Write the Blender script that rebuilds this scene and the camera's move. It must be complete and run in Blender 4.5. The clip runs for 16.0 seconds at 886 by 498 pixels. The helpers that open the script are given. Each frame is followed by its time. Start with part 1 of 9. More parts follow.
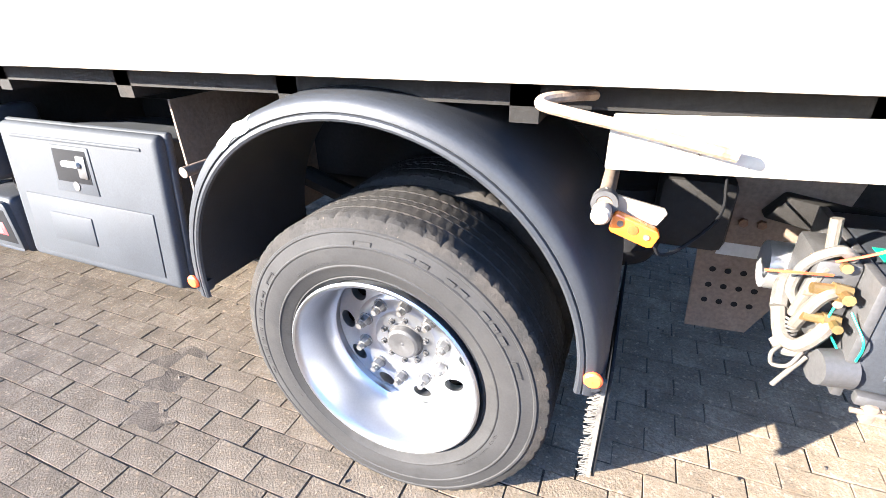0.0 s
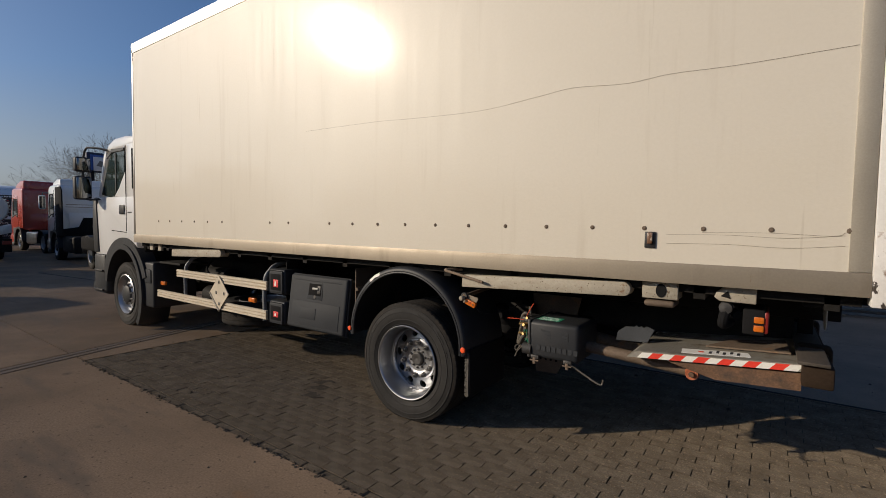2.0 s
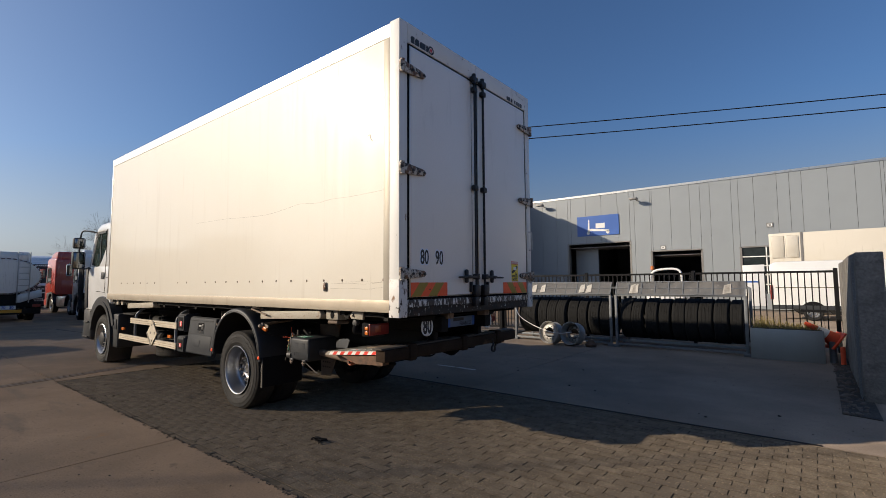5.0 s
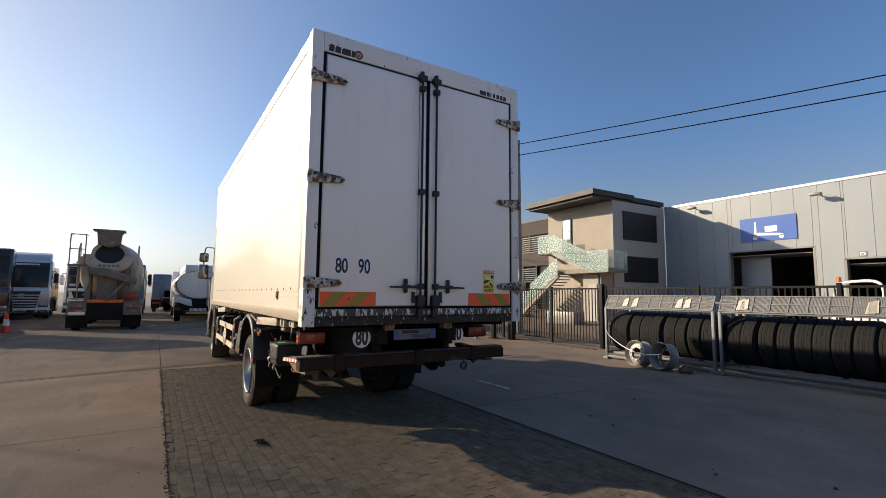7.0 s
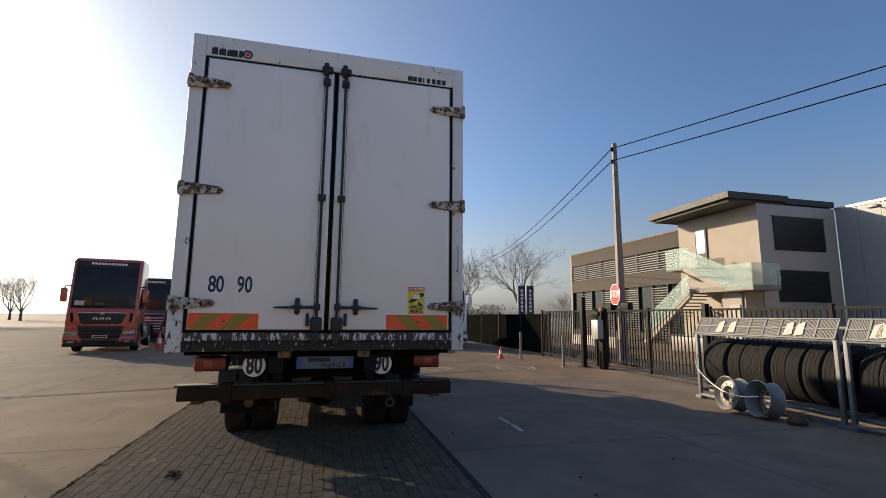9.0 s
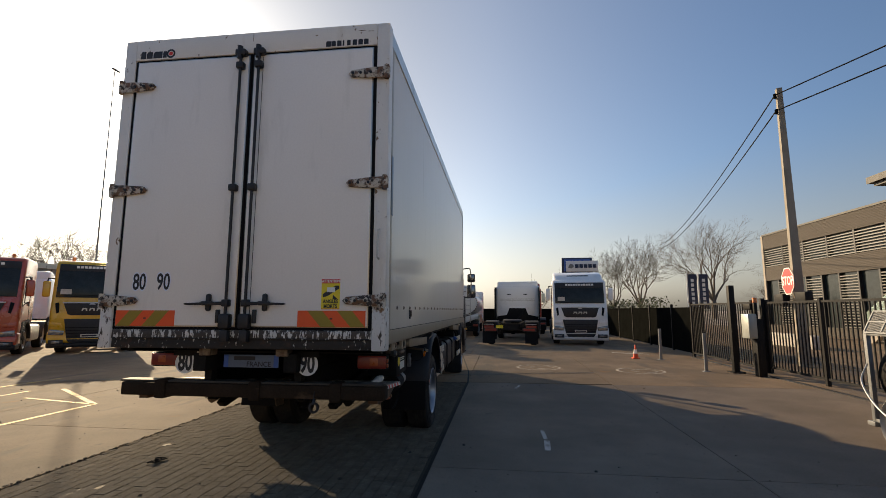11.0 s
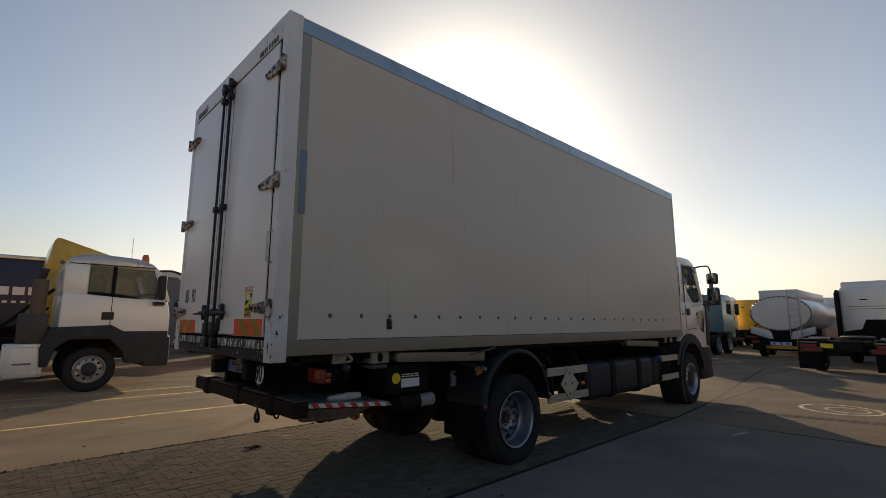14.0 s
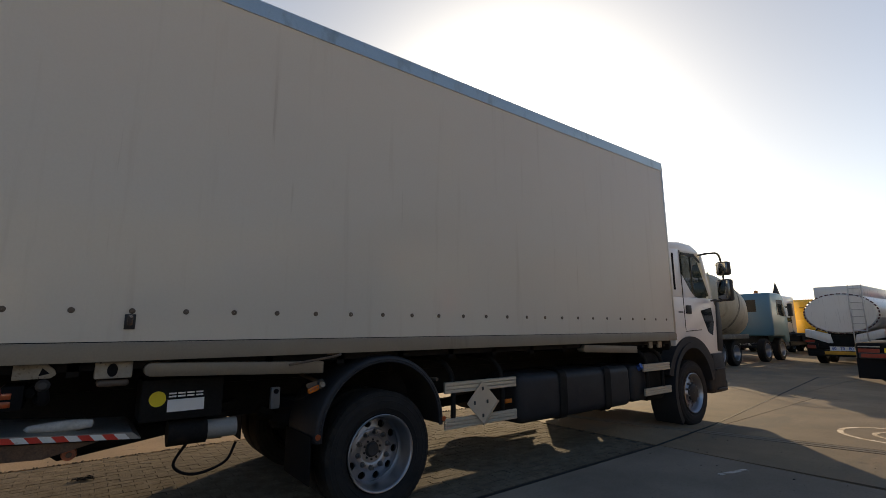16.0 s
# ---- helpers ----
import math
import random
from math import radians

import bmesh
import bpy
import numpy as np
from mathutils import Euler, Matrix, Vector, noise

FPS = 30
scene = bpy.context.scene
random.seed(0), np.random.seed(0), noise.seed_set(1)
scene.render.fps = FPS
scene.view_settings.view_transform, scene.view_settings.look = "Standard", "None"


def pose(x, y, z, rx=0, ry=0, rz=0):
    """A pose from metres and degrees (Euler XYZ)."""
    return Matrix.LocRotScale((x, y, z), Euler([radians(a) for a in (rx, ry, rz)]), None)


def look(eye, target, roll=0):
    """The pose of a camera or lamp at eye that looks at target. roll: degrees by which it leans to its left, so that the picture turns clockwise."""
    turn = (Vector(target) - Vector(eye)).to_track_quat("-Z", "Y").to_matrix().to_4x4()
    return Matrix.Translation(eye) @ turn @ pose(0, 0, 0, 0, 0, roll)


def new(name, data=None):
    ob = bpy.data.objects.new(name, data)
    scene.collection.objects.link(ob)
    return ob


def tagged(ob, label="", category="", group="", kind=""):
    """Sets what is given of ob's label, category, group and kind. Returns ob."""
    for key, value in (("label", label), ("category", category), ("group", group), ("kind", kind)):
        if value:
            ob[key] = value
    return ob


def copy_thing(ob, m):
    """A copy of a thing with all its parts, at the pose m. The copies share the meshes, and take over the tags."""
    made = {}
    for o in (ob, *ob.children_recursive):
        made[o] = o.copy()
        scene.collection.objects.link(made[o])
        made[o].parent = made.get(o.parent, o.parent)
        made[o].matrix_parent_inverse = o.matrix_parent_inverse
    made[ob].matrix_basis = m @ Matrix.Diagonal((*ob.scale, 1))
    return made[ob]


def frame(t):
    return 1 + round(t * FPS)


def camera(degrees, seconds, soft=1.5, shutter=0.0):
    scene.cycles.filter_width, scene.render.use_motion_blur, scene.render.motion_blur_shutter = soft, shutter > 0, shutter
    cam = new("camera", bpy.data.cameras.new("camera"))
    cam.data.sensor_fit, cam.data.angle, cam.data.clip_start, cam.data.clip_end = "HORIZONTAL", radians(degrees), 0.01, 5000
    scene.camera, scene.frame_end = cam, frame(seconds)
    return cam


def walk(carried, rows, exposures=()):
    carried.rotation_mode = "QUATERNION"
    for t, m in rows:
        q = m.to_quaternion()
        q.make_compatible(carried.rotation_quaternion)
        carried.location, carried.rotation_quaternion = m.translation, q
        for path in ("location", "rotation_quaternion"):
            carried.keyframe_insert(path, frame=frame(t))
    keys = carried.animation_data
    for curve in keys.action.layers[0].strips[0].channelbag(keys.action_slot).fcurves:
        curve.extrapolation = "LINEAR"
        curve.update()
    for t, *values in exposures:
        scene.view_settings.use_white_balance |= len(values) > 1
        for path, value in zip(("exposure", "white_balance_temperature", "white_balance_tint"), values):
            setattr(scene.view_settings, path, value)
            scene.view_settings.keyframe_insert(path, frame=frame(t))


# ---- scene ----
cam = camera(87.3, 16.0, 0.75)
PATH = [
    (0, (-2.334, -2.138, 1.433), (-3.028, -0.506, 0.51), -1.4),
    (0.5, (-1.994, -2.791, 1.476), (-2.819, -1.081, 0.849), 0.1),
    (1, (-1.519, -3.281, 1.508), (-2.483, -1.573, 1.116), 0.4),
    (1.5, (-0.959, -3.738, 1.562), (-2.039, -2.069, 1.343), 0.6),
    (2, (-0.486, -4.183, 1.614), (-1.64, -2.553, 1.515), 0.9),
    (2.5, (0.071, -4.512, 1.596), (-1.12, -2.906, 1.608), 1.0),
    (3, (0.627, -4.938, 1.613), (-0.589, -3.35, 1.677), 0.8),
    (3.5, (1.298, -5.122, 1.583), (0.123, -3.506, 1.687), 0.6),
    (4, (1.956, -5.06, 1.547), (0.836, -3.408, 1.684), 0.5),
    (4.2, (2.185, -4.95, 1.607), (1.058, -3.303, 1.74), 0.2),
    (6.3, (3.964, -3.196, 1.519), (2.406, -1.958, 1.724), 0.4),
    (6.5, (4.06, -2.978, 1.547), (2.456, -1.801, 1.755), 0.3),
    (7, (4.326, -2.435, 1.57), (2.631, -1.393, 1.767), 0.5),
    (7.5, (4.414, -1.843, 1.539), (2.654, -0.921, 1.767), 0.5),
    (8, (4.458, -1.232, 1.542), (2.635, -0.453, 1.8), 0.5),
    (8.2, (4.459, -0.985, 1.567), (2.614, -0.261, 1.834), 0.6),
    (10.3, (4.108, 1.473, 1.595), (2.125, 1.503, 1.853), 0.2),
    (10.5, (4.04, 1.702, 1.632), (2.056, 1.654, 1.879), 0.3),
    (11, (3.776, 2.231, 1.598), (1.809, 1.986, 1.859), 0.1),
    (11.5, (3.608, 2.802, 1.584), (1.678, 2.346, 1.845), 0.1),
    (12, (3.261, 3.259, 1.556), (1.389, 2.613, 1.836), 0.1),
    (12.5, (2.882, 3.713, 1.557), (1.108, 2.838, 1.85), 0.1),
    (13, (2.436, 4.092, 1.553), (0.766, 3.034, 1.853), 0.2),
    (13.5, (1.962, 4.405, 1.566), (0.44, 3.146, 1.878), 0.0),
    (14, (1.5, 4.709, 1.563), (0.146, 3.271, 1.877), 0.1),
    (14.5, (0.954, 4.834, 1.552), (-0.195, 3.231, 1.884), -0.1),
    (15, (0.402, 4.958, 1.537), (-0.584, 3.251, 1.872), 0.0),
    (15.5, (-0.168, 4.924, 1.504), (-1.194, 3.241, 1.844), -0.1),
    (16, (-0.836, 4.841, 1.498), (-2.033, 3.275, 1.837), -0.3),
]
EXPOSURES = [(t, e, k, 10) for t, e, k in ((0.0, 3.4, 5500), (0.5, 2.45, 5700), (1.0, 1.15, 5900), (1.5, -0.1, 6200), (2.0, -0.42, 6300), (2.5, -0.46, 6300), (4.0, -0.34, 6200), (6.5, 0.45, 6700), (8.0, 0.56, 7050), (10.5, 0.60, 7750), (11.0, 0.53, 8250), (11.5, 0.20, 8000), (12.5, 0.10, 8300), (14.5, 0.2, 8700), (15.3, 0.33, 8700), (16.0, 0.65, 8700))]
walk(cam, [(t, look(eye, target, roll)) for t, eye, target, roll in PATH], EXPOSURES)

# ---- sky, sun ----
SUN = Vector((-0.675, -0.645, 0.358)).normalized()
world = bpy.data.worlds.new("sky")
world.use_nodes = True
scene.world = world
sky = world.node_tree.nodes.new("ShaderNodeTexSky")
sky.sky_type = "NISHITA"
sky.sun_disc = False
sky.sun_elevation = math.asin(SUN.z)
sky.sun_rotation = math.atan2(SUN.x, SUN.y)
sky.altitude = 0
sky.air_density = 1.0
sky.dust_density = 2.0
sky.ozone_density = 5.0
background = world.node_tree.nodes["Background"]


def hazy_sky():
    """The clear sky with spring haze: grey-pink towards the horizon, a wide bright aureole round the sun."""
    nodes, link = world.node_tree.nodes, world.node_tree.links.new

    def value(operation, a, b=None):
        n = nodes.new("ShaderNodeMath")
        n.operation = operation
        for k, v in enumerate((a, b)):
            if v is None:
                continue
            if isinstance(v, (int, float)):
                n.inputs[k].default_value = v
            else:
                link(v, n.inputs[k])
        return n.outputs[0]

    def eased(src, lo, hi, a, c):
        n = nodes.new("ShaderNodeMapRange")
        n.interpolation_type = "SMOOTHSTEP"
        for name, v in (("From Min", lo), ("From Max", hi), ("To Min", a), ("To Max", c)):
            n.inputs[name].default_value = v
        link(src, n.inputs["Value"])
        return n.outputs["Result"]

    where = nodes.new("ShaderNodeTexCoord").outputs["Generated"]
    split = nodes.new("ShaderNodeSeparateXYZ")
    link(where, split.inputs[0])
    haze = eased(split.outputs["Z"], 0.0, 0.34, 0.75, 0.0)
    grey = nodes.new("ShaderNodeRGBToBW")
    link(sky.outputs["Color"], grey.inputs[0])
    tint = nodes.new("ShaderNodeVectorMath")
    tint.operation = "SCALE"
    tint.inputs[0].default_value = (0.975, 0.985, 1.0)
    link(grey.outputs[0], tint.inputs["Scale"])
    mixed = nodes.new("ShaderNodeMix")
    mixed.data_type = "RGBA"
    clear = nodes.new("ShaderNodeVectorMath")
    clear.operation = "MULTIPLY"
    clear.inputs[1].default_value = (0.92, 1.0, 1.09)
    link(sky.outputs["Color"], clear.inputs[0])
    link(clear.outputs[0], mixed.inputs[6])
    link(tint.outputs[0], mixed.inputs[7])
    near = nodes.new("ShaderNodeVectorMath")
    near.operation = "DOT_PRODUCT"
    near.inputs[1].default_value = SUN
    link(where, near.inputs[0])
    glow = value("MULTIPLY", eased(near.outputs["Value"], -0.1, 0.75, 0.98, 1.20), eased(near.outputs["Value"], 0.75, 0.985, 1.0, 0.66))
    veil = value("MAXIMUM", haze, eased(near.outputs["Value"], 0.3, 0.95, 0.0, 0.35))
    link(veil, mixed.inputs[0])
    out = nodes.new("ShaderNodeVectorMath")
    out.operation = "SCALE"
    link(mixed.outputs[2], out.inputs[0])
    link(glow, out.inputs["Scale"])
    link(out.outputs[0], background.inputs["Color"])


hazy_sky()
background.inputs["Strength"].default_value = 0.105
sun = new("sun", bpy.data.lights.new("sun", "SUN"))
sun.data.energy = 5.0
sun.data.angle = radians(0.55)
sun.data.color = (1.0, 0.83, 0.62)
sun.matrix_world = look(SUN * 60, (0, 0, 0))


# ---- materials ----
MATS = {}


def mat(name, col, rough=0.5, metal=0.0, var=0.12, big=1.5, fine=90.0, bump=0.05, stain=None, coat=0.0, stretch=(1, 1, 1),
        island=0.0, rand=0.0, glass=False, emit=0.0, spec=0.5, rvar=0.1, coat_rough=0.12, alpha=1.0, dull=0.0):
    """A node material: base colour with variation at two scales, an optional stain (colour, scale, from, to, stretch), fine relief."""
    m = bpy.data.materials.new(name)
    m.use_nodes = True
    t = m.node_tree
    b = t.nodes["Principled BSDF"]
    link = t.links.new
    tc = t.nodes.new("ShaderNodeTexCoord")
    mp = t.nodes.new("ShaderNodeMapping")
    mp.inputs["Scale"].default_value = stretch
    link(tc.outputs["Object"], mp.inputs["Vector"])

    def noise_at(scale, detail=4.0, src=mp):
        n = t.nodes.new("ShaderNodeTexNoise")
        n.inputs["Scale"].default_value = scale
        n.inputs["Detail"].default_value = detail
        n.inputs["Roughness"].default_value = 0.6
        link(src.outputs["Vector"], n.inputs["Vector"])
        return n

    def ramp(src, lo, hi, a, c):
        r = t.nodes.new("ShaderNodeValToRGB")
        r.color_ramp.elements[0].position, r.color_ramp.elements[1].position = lo, hi
        r.color_ramp.elements[0].color = (*a, 1)
        r.color_ramp.elements[1].color = (*c, 1)
        link(src, r.inputs["Fac"])
        return r

    def mix(fac, a, c, kind="MIX"):
        x = t.nodes.new("ShaderNodeMix")
        x.data_type, x.blend_type = "RGBA", kind
        if isinstance(fac, float):
            x.inputs[0].default_value = fac
        else:
            link(fac, x.inputs[0])
        link(a, x.inputs[6])
        if isinstance(c, tuple):
            x.inputs[7].default_value = (*c, 1)
        else:
            link(c, x.inputs[7])
        return x.outputs[2]

    n1, n2 = noise_at(big), noise_at(fine, 3.0)
    lo = tuple(max(0.0, c * (1 - var)) for c in col)
    hi = tuple(min(1.0, c * (1 + var)) for c in col)
    out = ramp(n1.outputs["Fac"], 0.3, 0.7, lo, hi).outputs["Color"]
    grain = ramp(n2.outputs["Fac"], 0.3, 0.7, (1 - var,) * 3, (1 + var * 0.6,) * 3).outputs["Color"]
    out = mix(1.0, out, grain, "MULTIPLY")
    if rand:
        info = t.nodes.new("ShaderNodeObjectInfo")
        r = ramp(info.outputs["Random"], 0, 1, (1 - rand,) * 3, (1 + rand * 0.7,) * 3)
        out = mix(1.0, out, r.outputs["Color"], "MULTIPLY")
    if island:
        geo = t.nodes.new("ShaderNodeNewGeometry")
        r = ramp(geo.outputs["Random Per Island"], 0, 1, (1 - island,) * 3, (1 + island * 0.7,) * 3)
        out = mix(1.0, out, r.outputs["Color"], "MULTIPLY")
    rsrc = n1.outputs["Fac"]
    for col2, sc, a, c, st in (stain if isinstance(stain, list) else [stain] if stain else []):
        mp2 = t.nodes.new("ShaderNodeMapping")
        mp2.inputs["Scale"].default_value = st
        link(tc.outputs["Object"], mp2.inputs["Vector"])
        ns = noise_at(sc, 6.0, mp2)
        f = ramp(ns.outputs["Fac"], a, c, (0, 0, 0), (1, 1, 1)).outputs["Color"]
        out = mix(f, out, col2)
        rsrc = ns.outputs["Fac"]
    link(out, b.inputs["Base Color"])
    rr = t.nodes.new("ShaderNodeMapRange")
    rr.inputs["To Min"].default_value, rr.inputs["To Max"].default_value = max(0.02, rough - rvar), min(1.0, rough + rvar)
    link(rsrc, rr.inputs["Value"])
    link(rr.outputs["Result"], b.inputs["Roughness"])
    b.inputs["Metallic"].default_value = metal
    b.inputs["Specular IOR Level"].default_value = spec
    if coat:
        b.inputs["Coat Weight"].default_value = coat
        b.inputs["Coat Roughness"].default_value = coat_rough
    if bump:
        bp = t.nodes.new("ShaderNodeBump")
        bp.inputs["Strength"].default_value = bump
        bp.inputs["Distance"].default_value = 0.02
        link(n2.outputs["Fac"], bp.inputs["Height"])
        link(bp.outputs["Normal"], b.inputs["Normal"])
    b.inputs["Alpha"].default_value = alpha
    if dull and "Diffuse Roughness" in b.inputs:
        b.inputs["Diffuse Roughness"].default_value = dull
    if glass:
        b.inputs["Transmission Weight"].default_value = 0.85
        b.inputs["IOR"].default_value = 1.45
    if emit:
        link(out, b.inputs["Emission Color"])
        b.inputs["Emission Strength"].default_value = emit
    MATS[name] = m
    return m


V = (1, 1, 1)
DRIP = (9, 9, 0.6)
panel_white = mat("panel_white", (0.64, 0.59, 0.50), 0.5, var=0.02, big=0.5, fine=55, bump=0.05, coat=0.5, coat_rough=0.10,
                  stain=[((0.55, 0.49, 0.40), 0.9, 0.58, 0.85, DRIP), ((0.60, 0.55, 0.455), 0.35, 0.55, 0.9, V), ((0.46, 0.40, 0.315), 2.2, 0.66, 0.8, (6, 6, 0.25))])
door_white = mat("door_white", (0.88, 0.85, 0.81), 0.35, var=0.03, big=0.6, fine=60, bump=0.015,
                 stain=((0.6, 0.58, 0.54), 1.2, 0.6, 0.95, (4, 4, 0.7)))
post_white = mat("post_white", (0.78, 0.77, 0.74), 0.4, var=0.04, stain=[((0.60, 0.55, 0.47), 2.0, 0.6, 0.8, (2, 2, 0.4)), ((0.20, 0.13, 0.08), 13.0, 0.665, 0.68, (1, 1, 0.5)), ((0.06, 0.045, 0.035), 21.0, 0.70, 0.715, (1, 1, 0.6))])
chipped = mat("chipped_paint", (0.66, 0.64, 0.60), 0.5, var=0.08, fine=60, bump=0.15,
              stain=((0.05, 0.038, 0.03), 26.0, 0.455, 0.48, (1, 1.6, 0.45)))
flaked = mat("flaked_steel", (0.022, 0.018, 0.015), 0.7, var=0.2, fine=60, bump=0.15,
             stain=[((0.06, 0.03, 0.018), 9.0, 0.55, 0.7, V), ((0.62, 0.60, 0.56), 26.0, 0.625, 0.645, (1, 1.4, 0.6))])
hinge_paint = mat("hinge_paint", (0.56, 0.52, 0.45), 0.5, var=0.1, fine=60, bump=0.25, stain=[((0.16, 0.075, 0.035), 16.0, 0.46, 0.56, V), ((0.035, 0.025, 0.02), 22.0, 0.53, 0.57, V)])
alu = mat("aluminium", (0.60, 0.58, 0.54), 0.34, 1.0, var=0.06, big=3, fine=120, stretch=(0.3, 1, 1),
          stain=((0.30, 0.27, 0.22), 3.0, 0.55, 0.85, (2, 2, 1)))
alu_bright = mat("extruded_aluminium", (0.60, 0.53, 0.42), 0.45, 0.25, var=0.05, big=4, fine=150)
rail_dirty = mat("dirty_rail", (0.25, 0.213, 0.162), 0.5, 0.4, var=0.06, big=2.5, fine=80, bump=0.03, stain=[((0.16, 0.125, 0.088), 2.5, 0.58, 0.9, (3, 3, 0.4)), ((0.17, 0.115, 0.07), 9.0, 0.70, 0.76, (1, 1, 0.3))])
beam_paint = mat("beam_paint", (0.36, 0.325, 0.26), 0.65, var=0.1, fine=60, bump=0.12, stain=[((0.25, 0.205, 0.15), 6.0, 0.50, 0.72, (1, 1, 2)), ((0.13, 0.09, 0.06), 55.0, 0.60, 0.66, V), ((0.20, 0.12, 0.065), 11.0, 0.64, 0.70, V)])
rod_tan = mat("scaled_rod", (0.24, 0.175, 0.12), 0.75, var=0.2, big=14, fine=110, bump=0.2, stain=((0.13, 0.08, 0.05), 18.0, 0.5, 0.65, V))
black_plastic = mat("black_plastic", (0.026, 0.028, 0.032), 0.5, spec=0.3, var=0.15, big=4, fine=160, bump=0.06, stain=((0.055, 0.052, 0.05), 3.0, 0.6, 0.95, V))
grey_plastic = mat("grey_plastic", (0.042, 0.045, 0.050), 0.6, spec=0.12, var=0.12, big=4, fine=170, bump=0.05, stain=((0.12, 0.115, 0.105), 4.0, 0.62, 0.95, V))
seal_black = mat("rubber_seal", (0.013, 0.013, 0.014), 0.85, var=0.1, spec=0.08)
chassis_black = mat("chassis_black", (0.013, 0.012, 0.011), 0.75, 0.0, var=0.25, big=5, fine=70, bump=0.1, stain=((0.045, 0.034, 0.026), 4.0, 0.6, 0.8, V), spec=0.2)
rust = mat("rust", (0.17, 0.095, 0.055), 0.85, 0.1, var=0.3, big=6, fine=90, bump=0.25, stain=((0.05, 0.04, 0.035), 7.0, 0.5, 0.7, V))
rust_brown = mat("rusty_steel", (0.15, 0.11, 0.08), 0.75, 0.2, var=0.2, big=5, fine=80, bump=0.12, stain=((0.25, 0.12, 0.05), 5.0, 0.6, 0.75, V))
tyre_rubber = mat("tyre_rubber", (0.025, 0.024, 0.0235), 0.74, var=0.16, big=6, fine=150, bump=0.06, stain=[((0.042, 0.039, 0.036), 5.0, 0.55, 0.9, V), ((0.016, 0.0155, 0.015), 14.0, 0.58, 0.75, V)], spec=0.25)
tread_new = mat("tread_new", (0.016, 0.016, 0.016), 0.85, var=0.2, big=8, fine=130, bump=0.12, spec=0.2)
tread_rubber = mat("tread_rubber", (0.030, 0.028, 0.026), 0.9, var=0.25, big=8, fine=130, bump=0.15, spec=0.15, stain=[((0.055, 0.047, 0.039), 5.0, 0.50, 0.75, V), ((0.085, 0.072, 0.058), 60.0, 0.66, 0.72, V)])
rim_silver = mat("rim_silver", (0.44, 0.45, 0.47), 0.40, 1.0, var=0.05, big=5, fine=140, bump=0.01, stain=((0.30, 0.28, 0.25), 6.0, 0.62, 0.9, V))
hub_grey = mat("hub_grey", (0.055, 0.053, 0.052), 0.55, 0.2, var=0.15, big=8, fine=90, bump=0.06)
lug_steel = mat("lug_steel", (0.21, 0.205, 0.20), 0.38, 0.75, var=0.15, big=9, fine=110)
steel = mat("zinc_steel", (0.50, 0.50, 0.49), 0.42, 0.8, var=0.1, big=6, fine=110)
rim_loose = mat("bare_rim", (0.36, 0.345, 0.32), 0.5, 0.35, var=0.08, big=8, fine=120, bump=0.03, stain=((0.30, 0.24, 0.18), 6.0, 0.6, 0.8, V))
galv = mat("galvanised_steel", (0.17, 0.182, 0.195), 0.6, 0.3, var=0.14, big=9, fine=120)
tip_brown = mat("tip_brown", (0.036, 0.024, 0.016), 0.85, 0.0, spec=0.1, var=0.2, big=4, fine=70, bump=0.1, stain=((0.14, 0.085, 0.05), 7.0, 0.6, 0.75, (1, 0.4, 1)))
pale_wood = mat("worn_plank", (0.055, 0.045, 0.036), 0.75, var=0.2, big=3, fine=60, bump=0.1, stretch=(1, 0.2, 1))
dark_metal = mat("dark_metal", (0.035, 0.035, 0.038), 0.5, 0.5, var=0.15, big=6, fine=120, stain=((0.09, 0.055, 0.035), 8.0, 0.62, 0.75, V))
red_lens = mat("red_lens", (0.23, 0.016, 0.010), 0.35, var=0.1, big=20, fine=200, coat=0.25)
amber_lens = mat("amber_lens", (0.62, 0.15, 0.012), 0.25, var=0.08, big=30, fine=220, coat=0.6)
orange_lens = mat("orange_lens", (0.42, 0.07, 0.015), 0.3, var=0.1, big=30, fine=200, coat=0.5)
clear_lens = mat("clear_lens", (0.72, 0.72, 0.72), 0.12, 0.3, var=0.1, big=20, fine=90, coat=0.8)
orange_refl = mat("reflective_orange", (0.95, 0.11, 0.025), 0.4, var=0.05, fine=200)
olive_refl = mat("reflective_olive", (0.33, 0.225, 0.025), 0.4, var=0.06, fine=200)
red_tape = mat("red_tape", (0.72, 0.05, 0.03), 0.4, var=0.08, fine=120, stain=((0.35, 0.28, 0.22), 9, 0.66, 0.75, V))
white_tape = mat("white_tape", (0.76, 0.75, 0.70), 0.4, var=0.05, fine=120, stain=((0.45, 0.40, 0.32), 9, 0.64, 0.75, V))
decal_black = mat("decal_black", (0.02, 0.02, 0.025), 0.5, var=0.08)
post_chipped = mat("post_chipped", (0.70, 0.68, 0.65), 0.5, var=0.06, fine=60, bump=0.1, stain=[((0.22, 0.12, 0.06), 10.0, 0.58, 0.66, (1, 1, 0.7)), ((0.05, 0.038, 0.03), 20.0, 0.60, 0.62, (1, 1.3, 0.6))])
disc_grey = mat("dulled_white", (0.34, 0.34, 0.32), 0.5, var=0.08)
decal_white = mat("decal_white", (0.80, 0.80, 0.78), 0.45, var=0.03)
decal_yellow = mat("decal_yellow", (0.85, 0.66, 0.04), 0.45, var=0.04)
decal_red = mat("decal_red", (0.68, 0.05, 0.05), 0.45, var=0.05)
decal_blue = mat("decal_blue", (0.04, 0.12, 0.42), 0.4, var=0.05)
decal_green = mat("decal_green", (0.02, 0.30, 0.16), 0.4, var=0.08)
